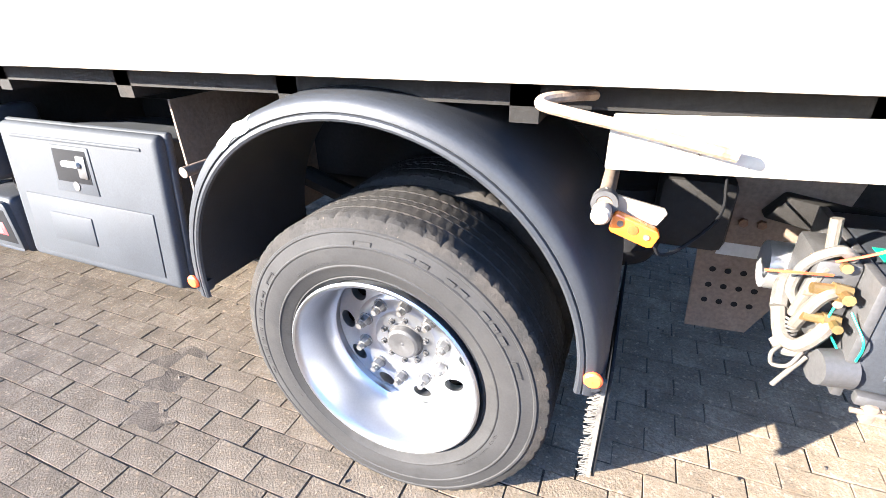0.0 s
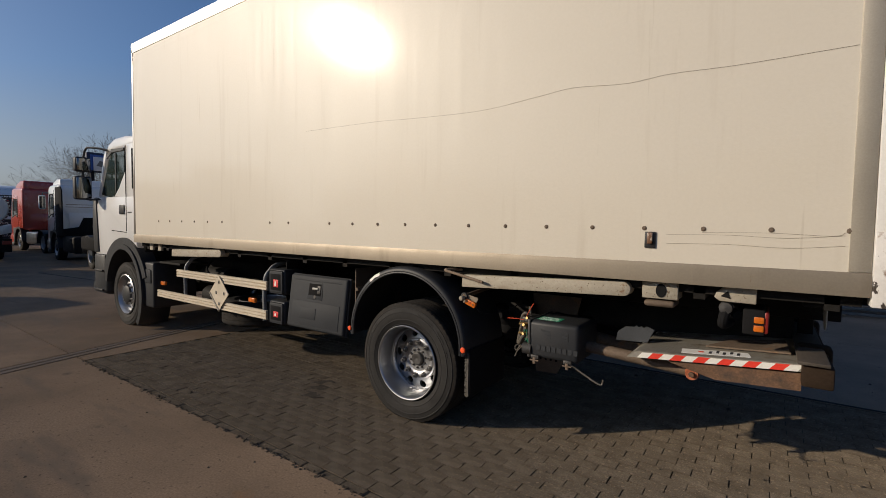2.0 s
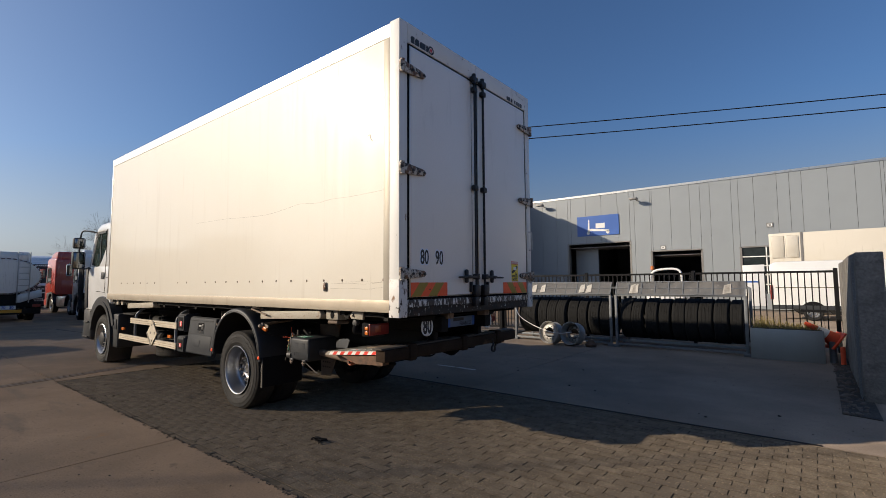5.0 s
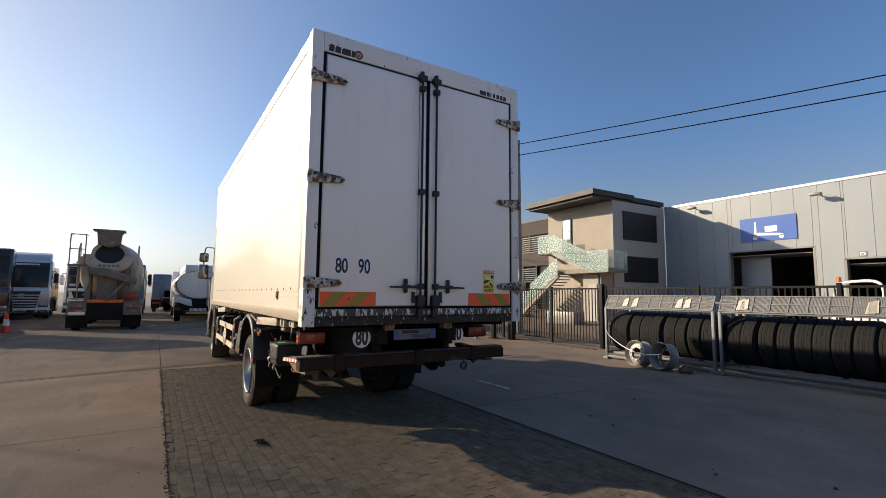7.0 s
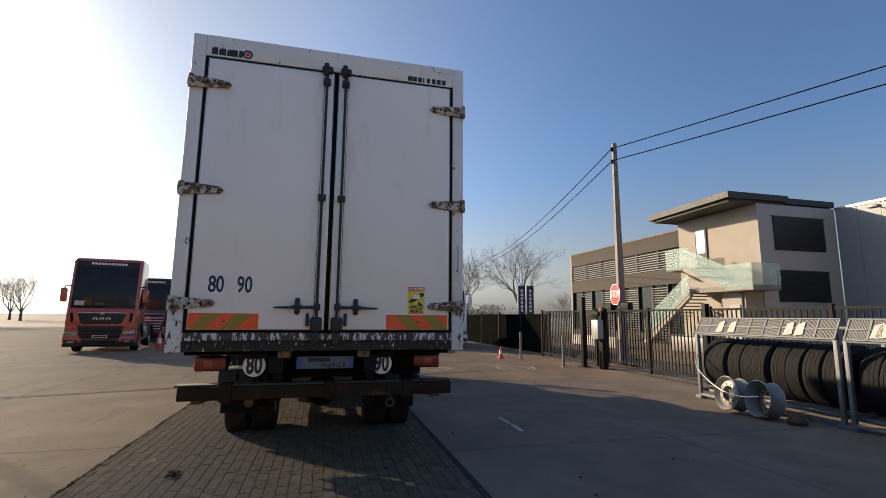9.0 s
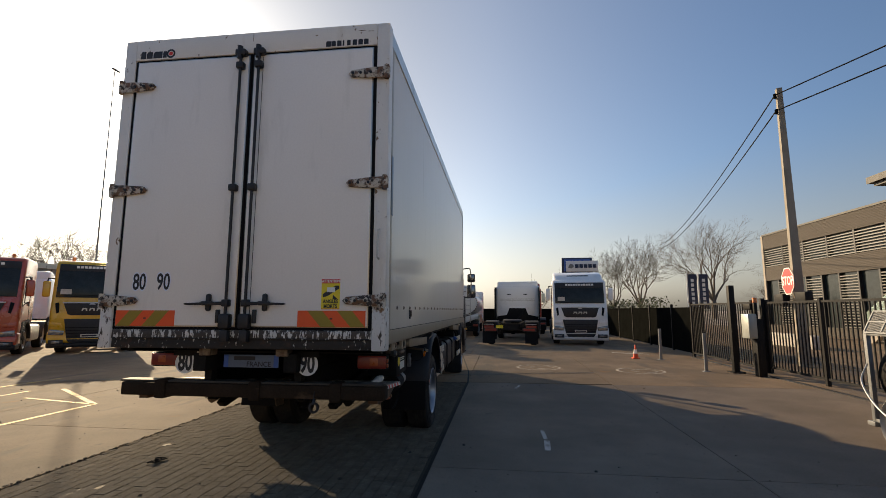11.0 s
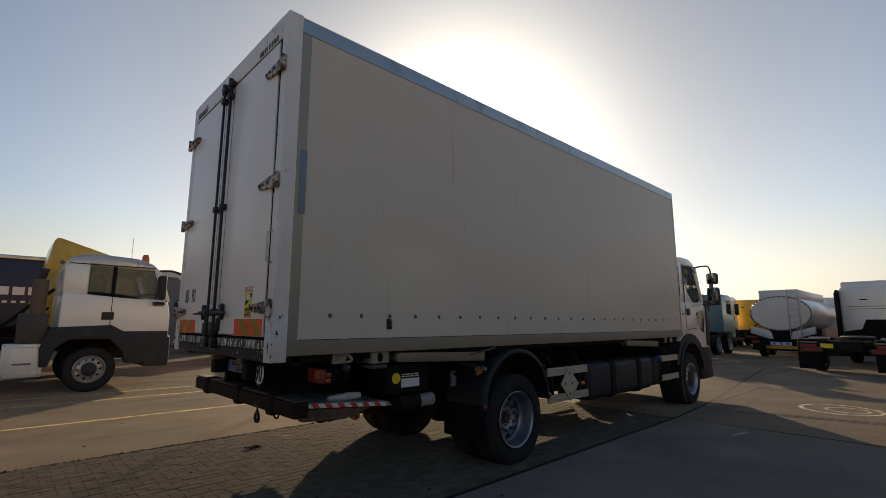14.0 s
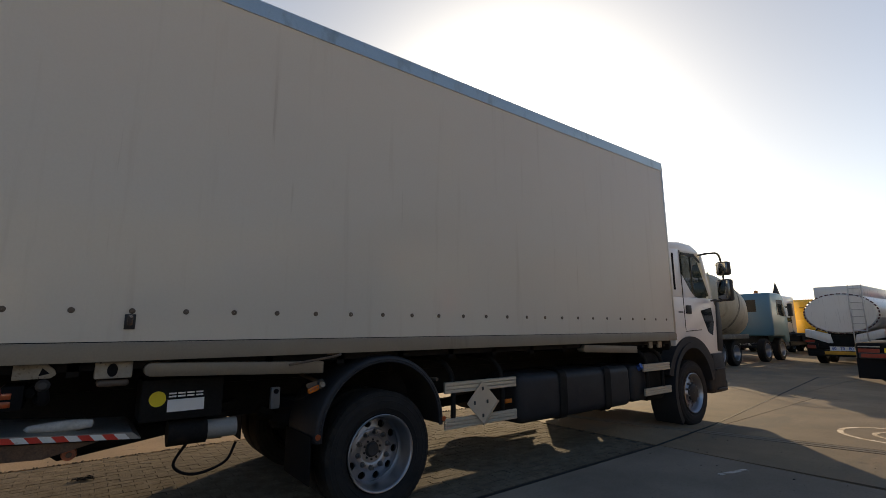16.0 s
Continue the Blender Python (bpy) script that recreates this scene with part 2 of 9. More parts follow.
plate_grey = mat("plate_grey", (0.12, 0.165, 0.24), 0.4, var=0.06)
truck_white = mat("truck_white", (0.80, 0.80, 0.79), 0.22, var=0.02, big=1, fine=40, bump=0.0, coat=0.6, stain=((0.58, 0.55, 0.5), 2.0, 0.62, 0.95, V))
truck_red = mat("truck_red", (0.42, 0.055, 0.035), 0.28, var=0.05, big=1, fine=40, bump=0.0, coat=0.6)
truck_orange = mat("truck_orange", (0.46, 0.075, 0.04), 0.28, var=0.05, big=1, fine=40, bump=0.0, coat=0.6)
truck_yellow = mat("truck_yellow", (0.72, 0.40, 0.03), 0.28, var=0.05, big=1, fine=40, bump=0.0, coat=0.6)
trim_blue = mat("blue_grey_strip", (0.20, 0.26, 0.31), 0.5, 0.3, var=0.1, big=6, fine=90)
rim_maroon = mat("rim_maroon", (0.09, 0.03, 0.032), 0.5, var=0.1, fine=90)
paint_amber = mat("paint_amber", (0.80, 0.36, 0.03), 0.5, var=0.08, fine=80)
truck_blue = mat("truck_blue", (0.08, 0.14, 0.22), 0.3, var=0.05, big=1, fine=40, bump=0.0, coat=0.5)
cab_blue = mat("cab_blue", (0.06, 0.185, 0.28), 0.35, var=0.05, big=1, fine=40, bump=0.0, coat=0.3)
truck_black = mat("truck_black", (0.022, 0.024, 0.028), 0.25, var=0.1, big=1, fine=40, bump=0.0, coat=0.6)
truck_silver = mat("truck_silver", (0.50, 0.50, 0.50), 0.3, 0.35, var=0.04, big=1, fine=60, bump=0.0, coat=0.5)
cab_glass = mat("cab_glass", (0.03, 0.045, 0.042), 0.04, var=0.1, bump=0.0, rvar=0.02, alpha=0.8)
see_glass = mat("thin_glass", (0.10, 0.14, 0.13), 0.03, var=0.1, bump=0.0, rvar=0.02, alpha=0.42)
trim_alu = mat("corner_aluminium", (0.40, 0.365, 0.305), 0.5, 0.35, var=0.06, big=3, fine=120, stain=((0.30, 0.25, 0.19), 3.0, 0.6, 0.85, (2, 2, 0.5)))
glass_dark = mat("tinted_glass", (0.025, 0.032, 0.034), 0.05, var=0.2, big=3, fine=30, bump=0.0, rvar=0.03, spec=0.2)
mirror_dim = mat("mirror_dim", (0.20, 0.215, 0.23), 0.08, 1.0, var=0.08, bump=0.0, rvar=0.04)
mirror_glass = mat("mirror_glass", (0.55, 0.57, 0.58), 0.05, 1.0, var=0.03, bump=0.0, rvar=0.02)
tank_white = mat("tank_white", (0.72, 0.72, 0.70), 0.3, 0.1, var=0.03, coat=0.3, stain=((0.5, 0.47, 0.42), 1.5, 0.6, 0.9, DRIP))
mixer_beige = mat("mixer_beige", (0.46, 0.41, 0.31), 0.5, var=0.1, big=1.5, fine=30, bump=0.08, stain=((0.25, 0.21, 0.16), 2.0, 0.52, 0.75, (2, 2, 0.8)))
rack_plate = mat("rack_plate", (0.22, 0.205, 0.185), 0.6, 0.3, var=0.15, big=3, fine=40, bump=0.1, stain=((0.5, 0.48, 0.44), 9.0, 0.62, 0.7, V))
paper = mat("weathered_paper", (0.55, 0.52, 0.47), 0.8, var=0.15, big=12, fine=60)
mixer_dirty = mat("mixer_dirty", (0.19, 0.165, 0.13), 0.8, var=0.2, big=3, fine=40, bump=0.2, stain=((0.42, 0.37, 0.29), 3.0, 0.55, 0.7, V))
tarp_navy = mat("tarp_navy", (0.018, 0.03, 0.075), 0.5, var=0.12, big=1.2, fine=20, bump=0.1)
paver_mat = mat("paver", (0.146, 0.120, 0.090), 0.92, var=0.32, big=7, fine=110, bump=0.35, rand=0.13, stain=[((0.10, 0.085, 0.07), 0.7, 0.55, 0.8, V), ((0.125, 0.096, 0.067), 48.0, 0.50, 0.64, V), ((0.265, 0.205, 0.145), 42.0, 0.58, 0.70, V)], spec=0.06, dull=1.0)
paver_joined = mat("paver_far", (0.146, 0.120, 0.090), 0.92, var=0.32, big=7, fine=110, bump=0.35, island=0.13,
                   stain=[((0.10, 0.085, 0.07), 0.7, 0.55, 0.8, V), ((0.06, 0.052, 0.045), 1.6, 0.66, 0.75, V), ((0.125, 0.096, 0.067), 48.0, 0.50, 0.64, V), ((0.265, 0.205, 0.145), 42.0, 0.58, 0.70, V)], spec=0.06, dull=1.0)
joint_sand = mat("joint_sand", (0.058, 0.050, 0.040), 0.95, var=0.3, big=5, fine=80, bump=0.3, spec=0.2)
concrete_grey = mat("concrete_grey", (0.245, 0.198, 0.158), 0.75, var=0.22, big=0.8, fine=70, bump=0.16,
                    stain=[((0.185, 0.15, 0.121), 0.45, 0.48, 0.72, V), ((0.265, 0.197, 0.142), 0.6, 0.64, 0.84, V), ((0.10, 0.082, 0.067), 2.2, 0.68, 0.8, V), ((0.30, 0.245, 0.195), 34.0, 0.62, 0.72, V), ((0.15, 0.12, 0.095), 27.0, 0.60, 0.70, V)], rand=0.06, spec=0.05, dull=1.0)
concrete = mat("concrete", (0.27, 0.192, 0.128), 0.84, var=0.22, big=0.8, fine=70, bump=0.12,
               stain=[((0.19, 0.142, 0.102), 0.45, 0.48, 0.72, V), ((0.31, 0.187, 0.102), 0.6, 0.62, 0.82, V), ((0.38, 0.185, 0.06), 0.9, 0.66, 0.80, V), ((0.075, 0.062, 0.052), 2.2, 0.66, 0.8, V), ((0.19, 0.146, 0.109), 0.25, 0.55, 0.62, (1, 4, 1)), ((0.28, 0.212, 0.15), 34.0, 0.62, 0.72, V), ((0.13, 0.094, 0.066), 27.0, 0.60, 0.70, V)], rand=0.06, spec=0.1, dull=1.0)
ground_far = mat("far_ground", (0.20, 0.175, 0.15), 0.85, var=0.15, big=0.3, fine=30, bump=0.05, stain=((0.13, 0.11, 0.09), 0.2, 0.5, 0.7, V))
paint_yellow = mat("road_paint_yellow", (0.50, 0.36, 0.10), 0.75, var=0.15, big=6, fine=60, stain=((0.24, 0.19, 0.13), 5.0, 0.45, 0.6, V))
paint_white = mat("road_paint_white", (0.55, 0.52, 0.48), 0.75, var=0.12, big=6, fine=60, stain=((0.24, 0.2, 0.16), 7.0, 0.50, 0.62, V))
spray_white = mat("spray_white", (0.34, 0.30, 0.26), 0.8, var=0.15, big=6, fine=60, stain=((0.17, 0.135, 0.10), 5.0, 0.40, 0.55, V))
fence_paint = mat("fence_paint", (0.010, 0.0105, 0.012), 0.6, 0.0, var=0.12, big=5, fine=90, spec=0.15)
mesh_dark = mat("fence_screen", (0.007, 0.0075, 0.007), 1.0, var=0.2, big=2, fine=50, bump=0.0, spec=0.0)
cladding = mat("cladding_white", (0.28, 0.305, 0.325), 0.45, 0.05, var=0.03, big=0.7, fine=30, bump=0.0, rand=0.03, stain=((0.31, 0.33, 0.34), 0.8, 0.6, 0.95, (2, 2, 0.4)))
stucco = mat("stucco_cream", (0.34, 0.30, 0.26), 0.85, var=0.05, big=0.8, fine=60, bump=0.1, stain=((0.29, 0.255, 0.215), 0.9, 0.55, 0.85, (1, 1, 0.5)))
stucco_grey = mat("stucco_grey", (0.40, 0.385, 0.36), 0.85, var=0.05, big=0.8, fine=60, bump=0.1)
brick_wall = mat("brick_wall", (0.074, 0.063, 0.055), 0.85, var=0.3, big=6, fine=40, bump=0.2, stretch=(1, 1, 5))
shutter = mat("shutter_dark", (0.022, 0.023, 0.026), 0.5, 0.2, var=0.12)
slat_dark = mat("slat_dark", (0.05, 0.05, 0.052), 0.5, 0.2, var=0.1)
slat_mid = mat("slat_mid", (0.15, 0.145, 0.14), 0.5, 0.2, var=0.1)
slat_grey = mat("slat_grey", (0.22, 0.21, 0.20), 0.5, 0.3, var=0.08)
roof_dark = mat("roof_dark", (0.034, 0.032, 0.031), 0.6, var=0.1)
rail_glass = mat("balustrade_glass", (0.42, 0.55, 0.50), 0.06, var=0.03, bump=0.0, alpha=0.38, rvar=0.02)
block_wall = mat("cast_wall", (0.20, 0.185, 0.165), 0.9, var=0.25, big=5, fine=28, bump=0.9, stain=((0.12, 0.11, 0.10), 6.0, 0.62, 0.72, V))
concrete_pole = mat("concrete_pole", (0.25, 0.225, 0.19), 0.85, var=0.12, big=2, fine=50, bump=0.2, stain=((0.15, 0.13, 0.105), 2.0, 0.5, 0.8, (3, 3, 0.5)))
planter_grey = mat("planter_metal", (0.32, 0.34, 0.33), 0.5, 0.4, var=0.08, big=2, fine=60)
soil = mat("soil", (0.06, 0.048, 0.036), 0.95, var=0.4, big=4, fine=40, bump=0.5)
dry_grass = mat("dry_grass", (0.28, 0.22, 0.07), 0.8, var=0.3, island=0.4)
hedge_leaf = mat("hedge_leaf", (0.05, 0.065, 0.025), 0.8, var=0.3, island=0.4)
bark = mat("bark", (0.13, 0.105, 0.085), 0.9, var=0.25, big=3, fine=30, bump=0.3)
twig = mat("twig", (0.13, 0.107, 0.088), 0.9, var=0.2, big=3, fine=20, bump=0.0)
cone_orange = mat("cone_orange", (0.72, 0.085, 0.03), 0.5, var=0.08, stain=((0.25, 0.1, 0.06), 6, 0.62, 0.8, V))
tile_roof = mat("tile_roof", (0.15, 0.095, 0.065), 0.85, var=0.2, big=3, fine=20, bump=0.3)
cardboard = mat("cardboard", (0.38, 0.26, 0.15), 0.85, var=0.1, big=5, fine=60)
hose_grey = mat("hose_grey", (0.11, 0.10, 0.085), 0.7, var=0.2, fine=120, stain=((0.05, 0.045, 0.04), 20.0, 0.5, 0.65, V))
cable_pale = mat("pale_cable", (0.095, 0.083, 0.065), 0.7, var=0.2, fine=120, stain=((0.09, 0.075, 0.06), 24.0, 0.5, 0.65, V))
wood_dark = mat("old_wood", (0.13, 0.10, 0.08), 0.8, var=0.2, big=3, fine=50, bump=0.2)
brass = mat("brass", (0.315, 0.210, 0.084), 0.4, 0.8, var=0.15, big=20, fine=150)


# ---- mesh helpers ----
def mesh_from(bm, name):
    me = bpy.data.meshes.new(name)
    bm.normal_update()
    bm.to_mesh(me)
    bm.free()
    return me


def smooth(me, angle=35):
    me.shade_smooth()
    me.set_sharp_from_angle(angle=radians(angle))
    return me


ORIGIN = {}


def thing(name, at=(0, 0, 0), label="", category="", group="", rz=0.0, local=False):
    """An Empty that stands for one thing. Its parts are modelled in world metres, or (local) in its own."""
    ob = new(name)
    ob.empty_display_size = 0.2
    ob.matrix_basis = pose(*at, 0, 0, rz)
    ORIGIN[ob.name] = Vector((0, 0, 0)) if local else Vector(at)
    return tagged(ob, label, category, group)


def part(name, bm, material, parent=None, label="", flat=False, angle=35):
    """Links a bmesh, or a ready mesh, as one mesh object under a thing or a part."""
    me = bm
    root = parent
    while root is not None and root.parent is not None:
        root = root.parent
    if isinstance(bm, bmesh.types.BMesh):
        if root is not None and root.name in ORIGIN:
            bmesh.ops.translate(bm, vec=-ORIGIN[root.name], verts=bm.verts)
        me = mesh_from(bm, name)
        if not flat:
            smooth(me, angle)
    if not me.materials:
        for m in material if isinstance(material, (list, tuple)) else [material]:
            me.materials.append(m)
    ob = new(name, me)
    if parent is not None:
        ob.parent = parent
    if label:
        ob["label"] = label
    return ob


def solo(name, bm, material, label, category, group="", kind="", at=None, flat=False):
    """A thing that is a single mesh."""
    if at is not None:
        bmesh.ops.translate(bm, vec=-Vector(at), verts=bm.verts)
    ob = part(name, bm, material, None, flat=flat)
    if at is not None:
        ob.location = at
    return tagged(ob, label, category, group, kind)


def box(x0, y0, z0, x1, y1, z1, r=0.0, seg=2, bm=None):
    """A box between two corners, with rounded edges of radius r."""
    b = bmesh.new()
    vs = [b.verts.new((x, y, z)) for x in (min(x0, x1), max(x0, x1)) for y in (min(y0, y1), max(y0, y1)) for z in (min(z0, z1), max(z0, z1))]
    for q in ((0, 1, 3, 2), (4, 6, 7, 5), (0, 4, 5, 1), (2, 3, 7, 6), (0, 2, 6, 4), (1, 5, 7, 3)):
        b.faces.new([vs[i] for i in q])
    if r:
        bmesh.ops.bevel(b, geom=b.edges[:], offset=r, segments=seg, profile=0.5, affect="EDGES")
    return into(bm, b)


def into(bm, b):
    """b itself, or bm with b's faces added."""
    if bm is None:
        return b
    me = bpy.data.meshes.new("tmp")
    b.to_mesh(me)
    b.free()
    bm.from_mesh(me)
    bpy.data.meshes.remove(me)
    return bm


def rod(p0, p1, r0, r1=None, n=12, bm=None, caps=True):
    """A cylinder or cone between two points."""
    p0, p1 = Vector(p0), Vector(p1)
    r1 = r0 if r1 is None else r1
    z = (p1 - p0).normalized()
    x = z.orthogonal().normalized()
    y = z.cross(x)
    b = bmesh.new() if bm is None else bm
    a = [b.verts.new(p0 + r0 * (math.cos(t) * x + math.sin(t) * y)) for t in (2 * math.pi * k / n for k in range(n))]
    c = [b.verts.new(p1 + r1 * (math.cos(t) * x + math.sin(t) * y)) for t in (2 * math.pi * k / n for k in range(n))]
    for k in range(n):
        b.faces.new((a[k], a[(k + 1) % n], c[(k + 1) % n], c[k]))
    if caps:
        b.faces.new(a[::-1])
        b.faces.new(c)
    return b


def tube(points, r, n=8, bm=None):
    """A round bar or hose along points."""
    pts = [Vector(p) for p in points]
    b = bmesh.new() if bm is None else bm
    rings, x = [], None
    for i, p in enumerate(pts):
        z = (pts[min(i + 1, len(pts) - 1)] - pts[max(i - 1, 0)]).normalized()
        x = z.orthogonal().normalized() if x is None else (x - x.dot(z) * z).normalized()
        y = z.cross(x)
        rings.append([b.verts.new(p + r * (math.cos(2 * math.pi * k / n) * x + math.sin(2 * math.pi * k / n) * y)) for k in range(n)])
    for a, c in zip(rings, rings[1:]):
        for k in range(n):
            b.faces.new((a[k], a[(k + 1) % n], c[(k + 1) % n], c[k]))
    b.faces.new(rings[0][::-1])
    b.faces.new(rings[-1])
    return b


def curve_points(pts, n=8):
    """A smooth line through points (Catmull-Rom)."""
    p = [Vector(q) for q in pts]
    p = [2 * p[0] - p[1], *p, 2 * p[-1] - p[-2]]
    out = []
    for a, b, c, d in zip(p, p[1:], p[2:], p[3:]):
        for k in range(n):
            t = k / n
            out.append(0.5 * (2 * b + (c - a) * t + (2 * a - 5 * b + 4 * c - d) * t * t + (3 * b - a - 3 * c + d) * t ** 3))
    return [*out, p[-2]]


def prism(outline, axis, a, c, r=0.0, seg=2, bm=None):
    """An outline of two coordinates, drawn out along axis ("x", "y" or "z") from a to c."""
    def at(u, v, w):
        return {"x": (w, u, v), "y": (u, w, v), "z": (u, v, w)}[axis]
    b = bmesh.new()
    lo = [b.verts.new(at(u, v, a)) for u, v in outline]
    hi = [b.verts.new(at(u, v, c)) for u, v in outline]
    n = len(outline)
    b.faces.new(lo)
    b.faces.new(hi[::-1])
    for k in range(n):
        b.faces.new((lo[k], hi[k], hi[(k + 1) % n], lo[(k + 1) % n]))
    bmesh.ops.recalc_face_normals(b, faces=b.faces[:])
    if r:
        bmesh.ops.bevel(b, geom=b.edges[:], offset=r, segments=seg, profile=0.5, affect="EDGES", clamp_overlap=True)
    return into(bm, b)


def lathe(profile, n=48, axis="y", centre=(0, 0, 0), closed=True, bm=None, wobble=None):
    """Turns a profile of (radius, along) round an axis."""
    b = bmesh.new() if bm is None else bm
    rings = []
    for k in range(n):
        t = 2 * math.pi * k / n
        ring = []
        for i, (r, h) in enumerate(profile):
            rr = r - (wobble(i, k) if wobble else 0.0)
            u, v = rr * math.cos(t), rr * math.sin(t)
            p = {"x": (h, u, v), "y": (u, h, v), "z": (u, v, h)}[axis]
            ring.append(b.verts.new(Vector(p) + Vector(centre)))
        rings.append(ring)
    m = len(profile)
    for k in range(n):
        a, c = rings[k], rings[(k + 1) % n]
        for i in range(m if closed else m - 1):
            j = (i + 1) % m
            b.faces.new((a[i], a[j], c[j], c[i]))
    bmesh.ops.recalc_face_normals(b, faces=b.faces[:])
    return b


def sheet(x0, x1, y0, y1, z, bm=None):
    b = bmesh.new() if bm is None else bm
    b.faces.new([b.verts.new(p) for p in ((x0, y0, z), (x1, y0, z), (x1, y1, z), (x0, y1, z))])
    return b


def lettering(text, size, m, depth=0.002, bold=0.0, squeeze=1.0):
    """A mesh of built-in lettering, standing at the pose m (its own x to the right, y up)."""
    cu = bpy.data.curves.new("text", "FONT")
    cu.body, cu.size, cu.extrude, cu.offset = text, size, depth, bold
    cu.align_x, cu.align_y = "CENTER", "CENTER"
    cu.resolution_u = 3
    ob = new("text", cu)
    me = bpy.data.meshes.new_from_object(ob.evaluated_get(bpy.context.evaluated_depsgraph_get()))
    bpy.data.objects.remove(ob)
    bpy.data.curves.remove(cu)
    b = bmesh.new()
    b.from_mesh(me)
    bpy.data.meshes.remove(me)
    bmesh.ops.transform(b, matrix=m @ Matrix.Diagonal((squeeze, 1, 1, 1)), verts=b.verts)
    return b


def moved(bm, m):
    bmesh.ops.transform(bm, matrix=m, verts=bm.verts)
    return bm


# ---- wheels ----
def tyre_mesh(R=0.5, w=0.28, ri=0.30, lugs=True, n=160, worn=False):
    """A lorry tyre on the y axis: rounded sidewalls, ribs and grooves in the tread, notched shoulders."""
    h = w / 2
    prof = [(ri, -h * 0.78), (ri + 0.012, -h * 0.90), (ri + 0.020, -h * 0.945), (ri + 0.023, -h * 0.93), (ri + 0.030, -h * 0.965), (ri + 0.055, -h * 1.01), (ri + 0.058, -h * 1.03), (ri + 0.061, -h * 1.03), (ri + 0.064, -h * 1.015), (R - 0.115, -h * 1.045),
            (R - 0.085, -h * 1.04), (R - 0.082, -h * 1.055), (R - 0.079, -h * 1.055), (R - 0.076, -h * 1.03), (R - 0.045, -h * 0.985), (R - 0.042, -h * 1.0), (R - 0.036, -h * 0.995), (R - 0.033, -h * 0.965), (R - 0.020, -h * 0.93), (R - 0.006, -h * 0.88)]
    ribs = [-0.80, -0.66, -0.50, -0.475, -0.465, -0.44, -0.28, -0.12, -0.105, -0.095, -0.08, 0.08, 0.095, 0.105, 0.12, 0.28, 0.44, 0.465, 0.475, 0.50, 0.66, 0.80]
    deep = {3, 4, 8, 9, 12, 13, 17, 18}
    tread0 = len(prof)
    for i, a in enumerate(ribs):
        prof.append((R - (0.0045 if i in deep else 0.0), a * h))
    tread1 = len(prof)
    prof += [(r, -y) for r, y in reversed(prof[:tread0])]

    def notch(i, k):
        if not lugs:
            return 0.0
        if i in (tread0 - 1, tread0, tread1 - 1, tread1):
            return 0.005 if k % 5 == 0 else 0.0
        if i in (tread0 - 2, tread1 + 1):
            return 0.003 if k % 5 == 0 else 0.0
        if tread0 < i < tread1 - 1:
            return 0.0022 if (k + 2 * (i // 2)) % 3 == 0 else 0.0
        return 0.0
    b = lathe(prof, n, "y", wobble=notch)
    me = mesh_from(b, "tyre")
    smooth(me, 30)
    me.materials.append(tyre_rubber)
    me.materials.append(tread_rubber if worn else tread_new)
    lim = R - 0.03
    for p in me.polygons:
        c = p.center
        p.material_index = 1 if math.hypot(c.x, c.z) > lim else 0
    return me


def disc_with_holes(bm, r0, r1, depth0, depth1, count, rh, n=20, turn=0.0):
    """A dished ring between two radii with round openings, facing -y."""
    rc = (r0 + r1) / 2
    for s in range(count):
        a0 = 2 * math.pi * s / count + radians(turn)
        half = math.pi / count
        per = n // 4
        rect = [(-half + 2 * half * k / per, r0) for k in range(per)] + [(half, r0 + (r1 - r0) * k / per) for k in range(per)] + \
               [(half - 2 * half * k / per, r1) for k in range(per)] + [(-half, r1 - (r1 - r0) * k / per) for k in range(per)]

        def put(r, t, back=0.0):
            return bm.verts.new((r * math.cos(a0 + t), depth0 + (depth1 - depth0) * (r - r0) / (r1 - r0) + back, r * math.sin(a0 + t)))
        outer, inner, rear = [], [], []
        for t, r in rect:
            d = math.atan2((r - rc), t * rc)
            outer.append(put(r, t))
            inner.append(put(rc + rh * math.sin(d), rh * math.cos(d) / rc))
            rear.append(put(rc + rh * math.sin(d), rh * math.cos(d) / rc, 0.03))
        for k in range(n):
            j = (k + 1) % n
            bm.faces.new((outer[k], outer[j], inner[j], inner[k]))
            bm.faces.new((inner[k], inner[j], rear[j], rear[k]))
    return bm


def rim_dished():
    """A rear rim: its disc lies far inside the wheel. The outside faces -y."""
    b = lathe([(0.296, -0.125), (0.308, -0.138), (0.311, -0.146), (0.306, -0.151), (0.299, -0.149), (0.291, -0.140), (0.288, -0.128), (0.285, -0.110), (0.279, -0.085), (0.276, -0.030), (0.272, 0.000), (0.262, 0.014), (0.2585, 0.018), (0.2585, 0.026),
               (0.264, 0.046), (0.262, 0.060), (0.262, 0.080), (0.285, 0.10), (0.300, 0.14), (0.30, -0.10)], 72, "y")
    disc_with_holes(b, 0.176, 0.263, 0.022, 0.046, 10, 0.032, 28, -6.0)
    bmesh.ops.remove_doubles(b, verts=b.verts[:], dist=0.0005)
    lathe([(0.06, 0.026), (0.110, 0.024), (0.118, 0.018), (0.158, 0.012), (0.170, 0.015), (0.179, 0.023), (0.179, 0.036), (0.06, 0.036)], 60, "y", bm=b)
    return b


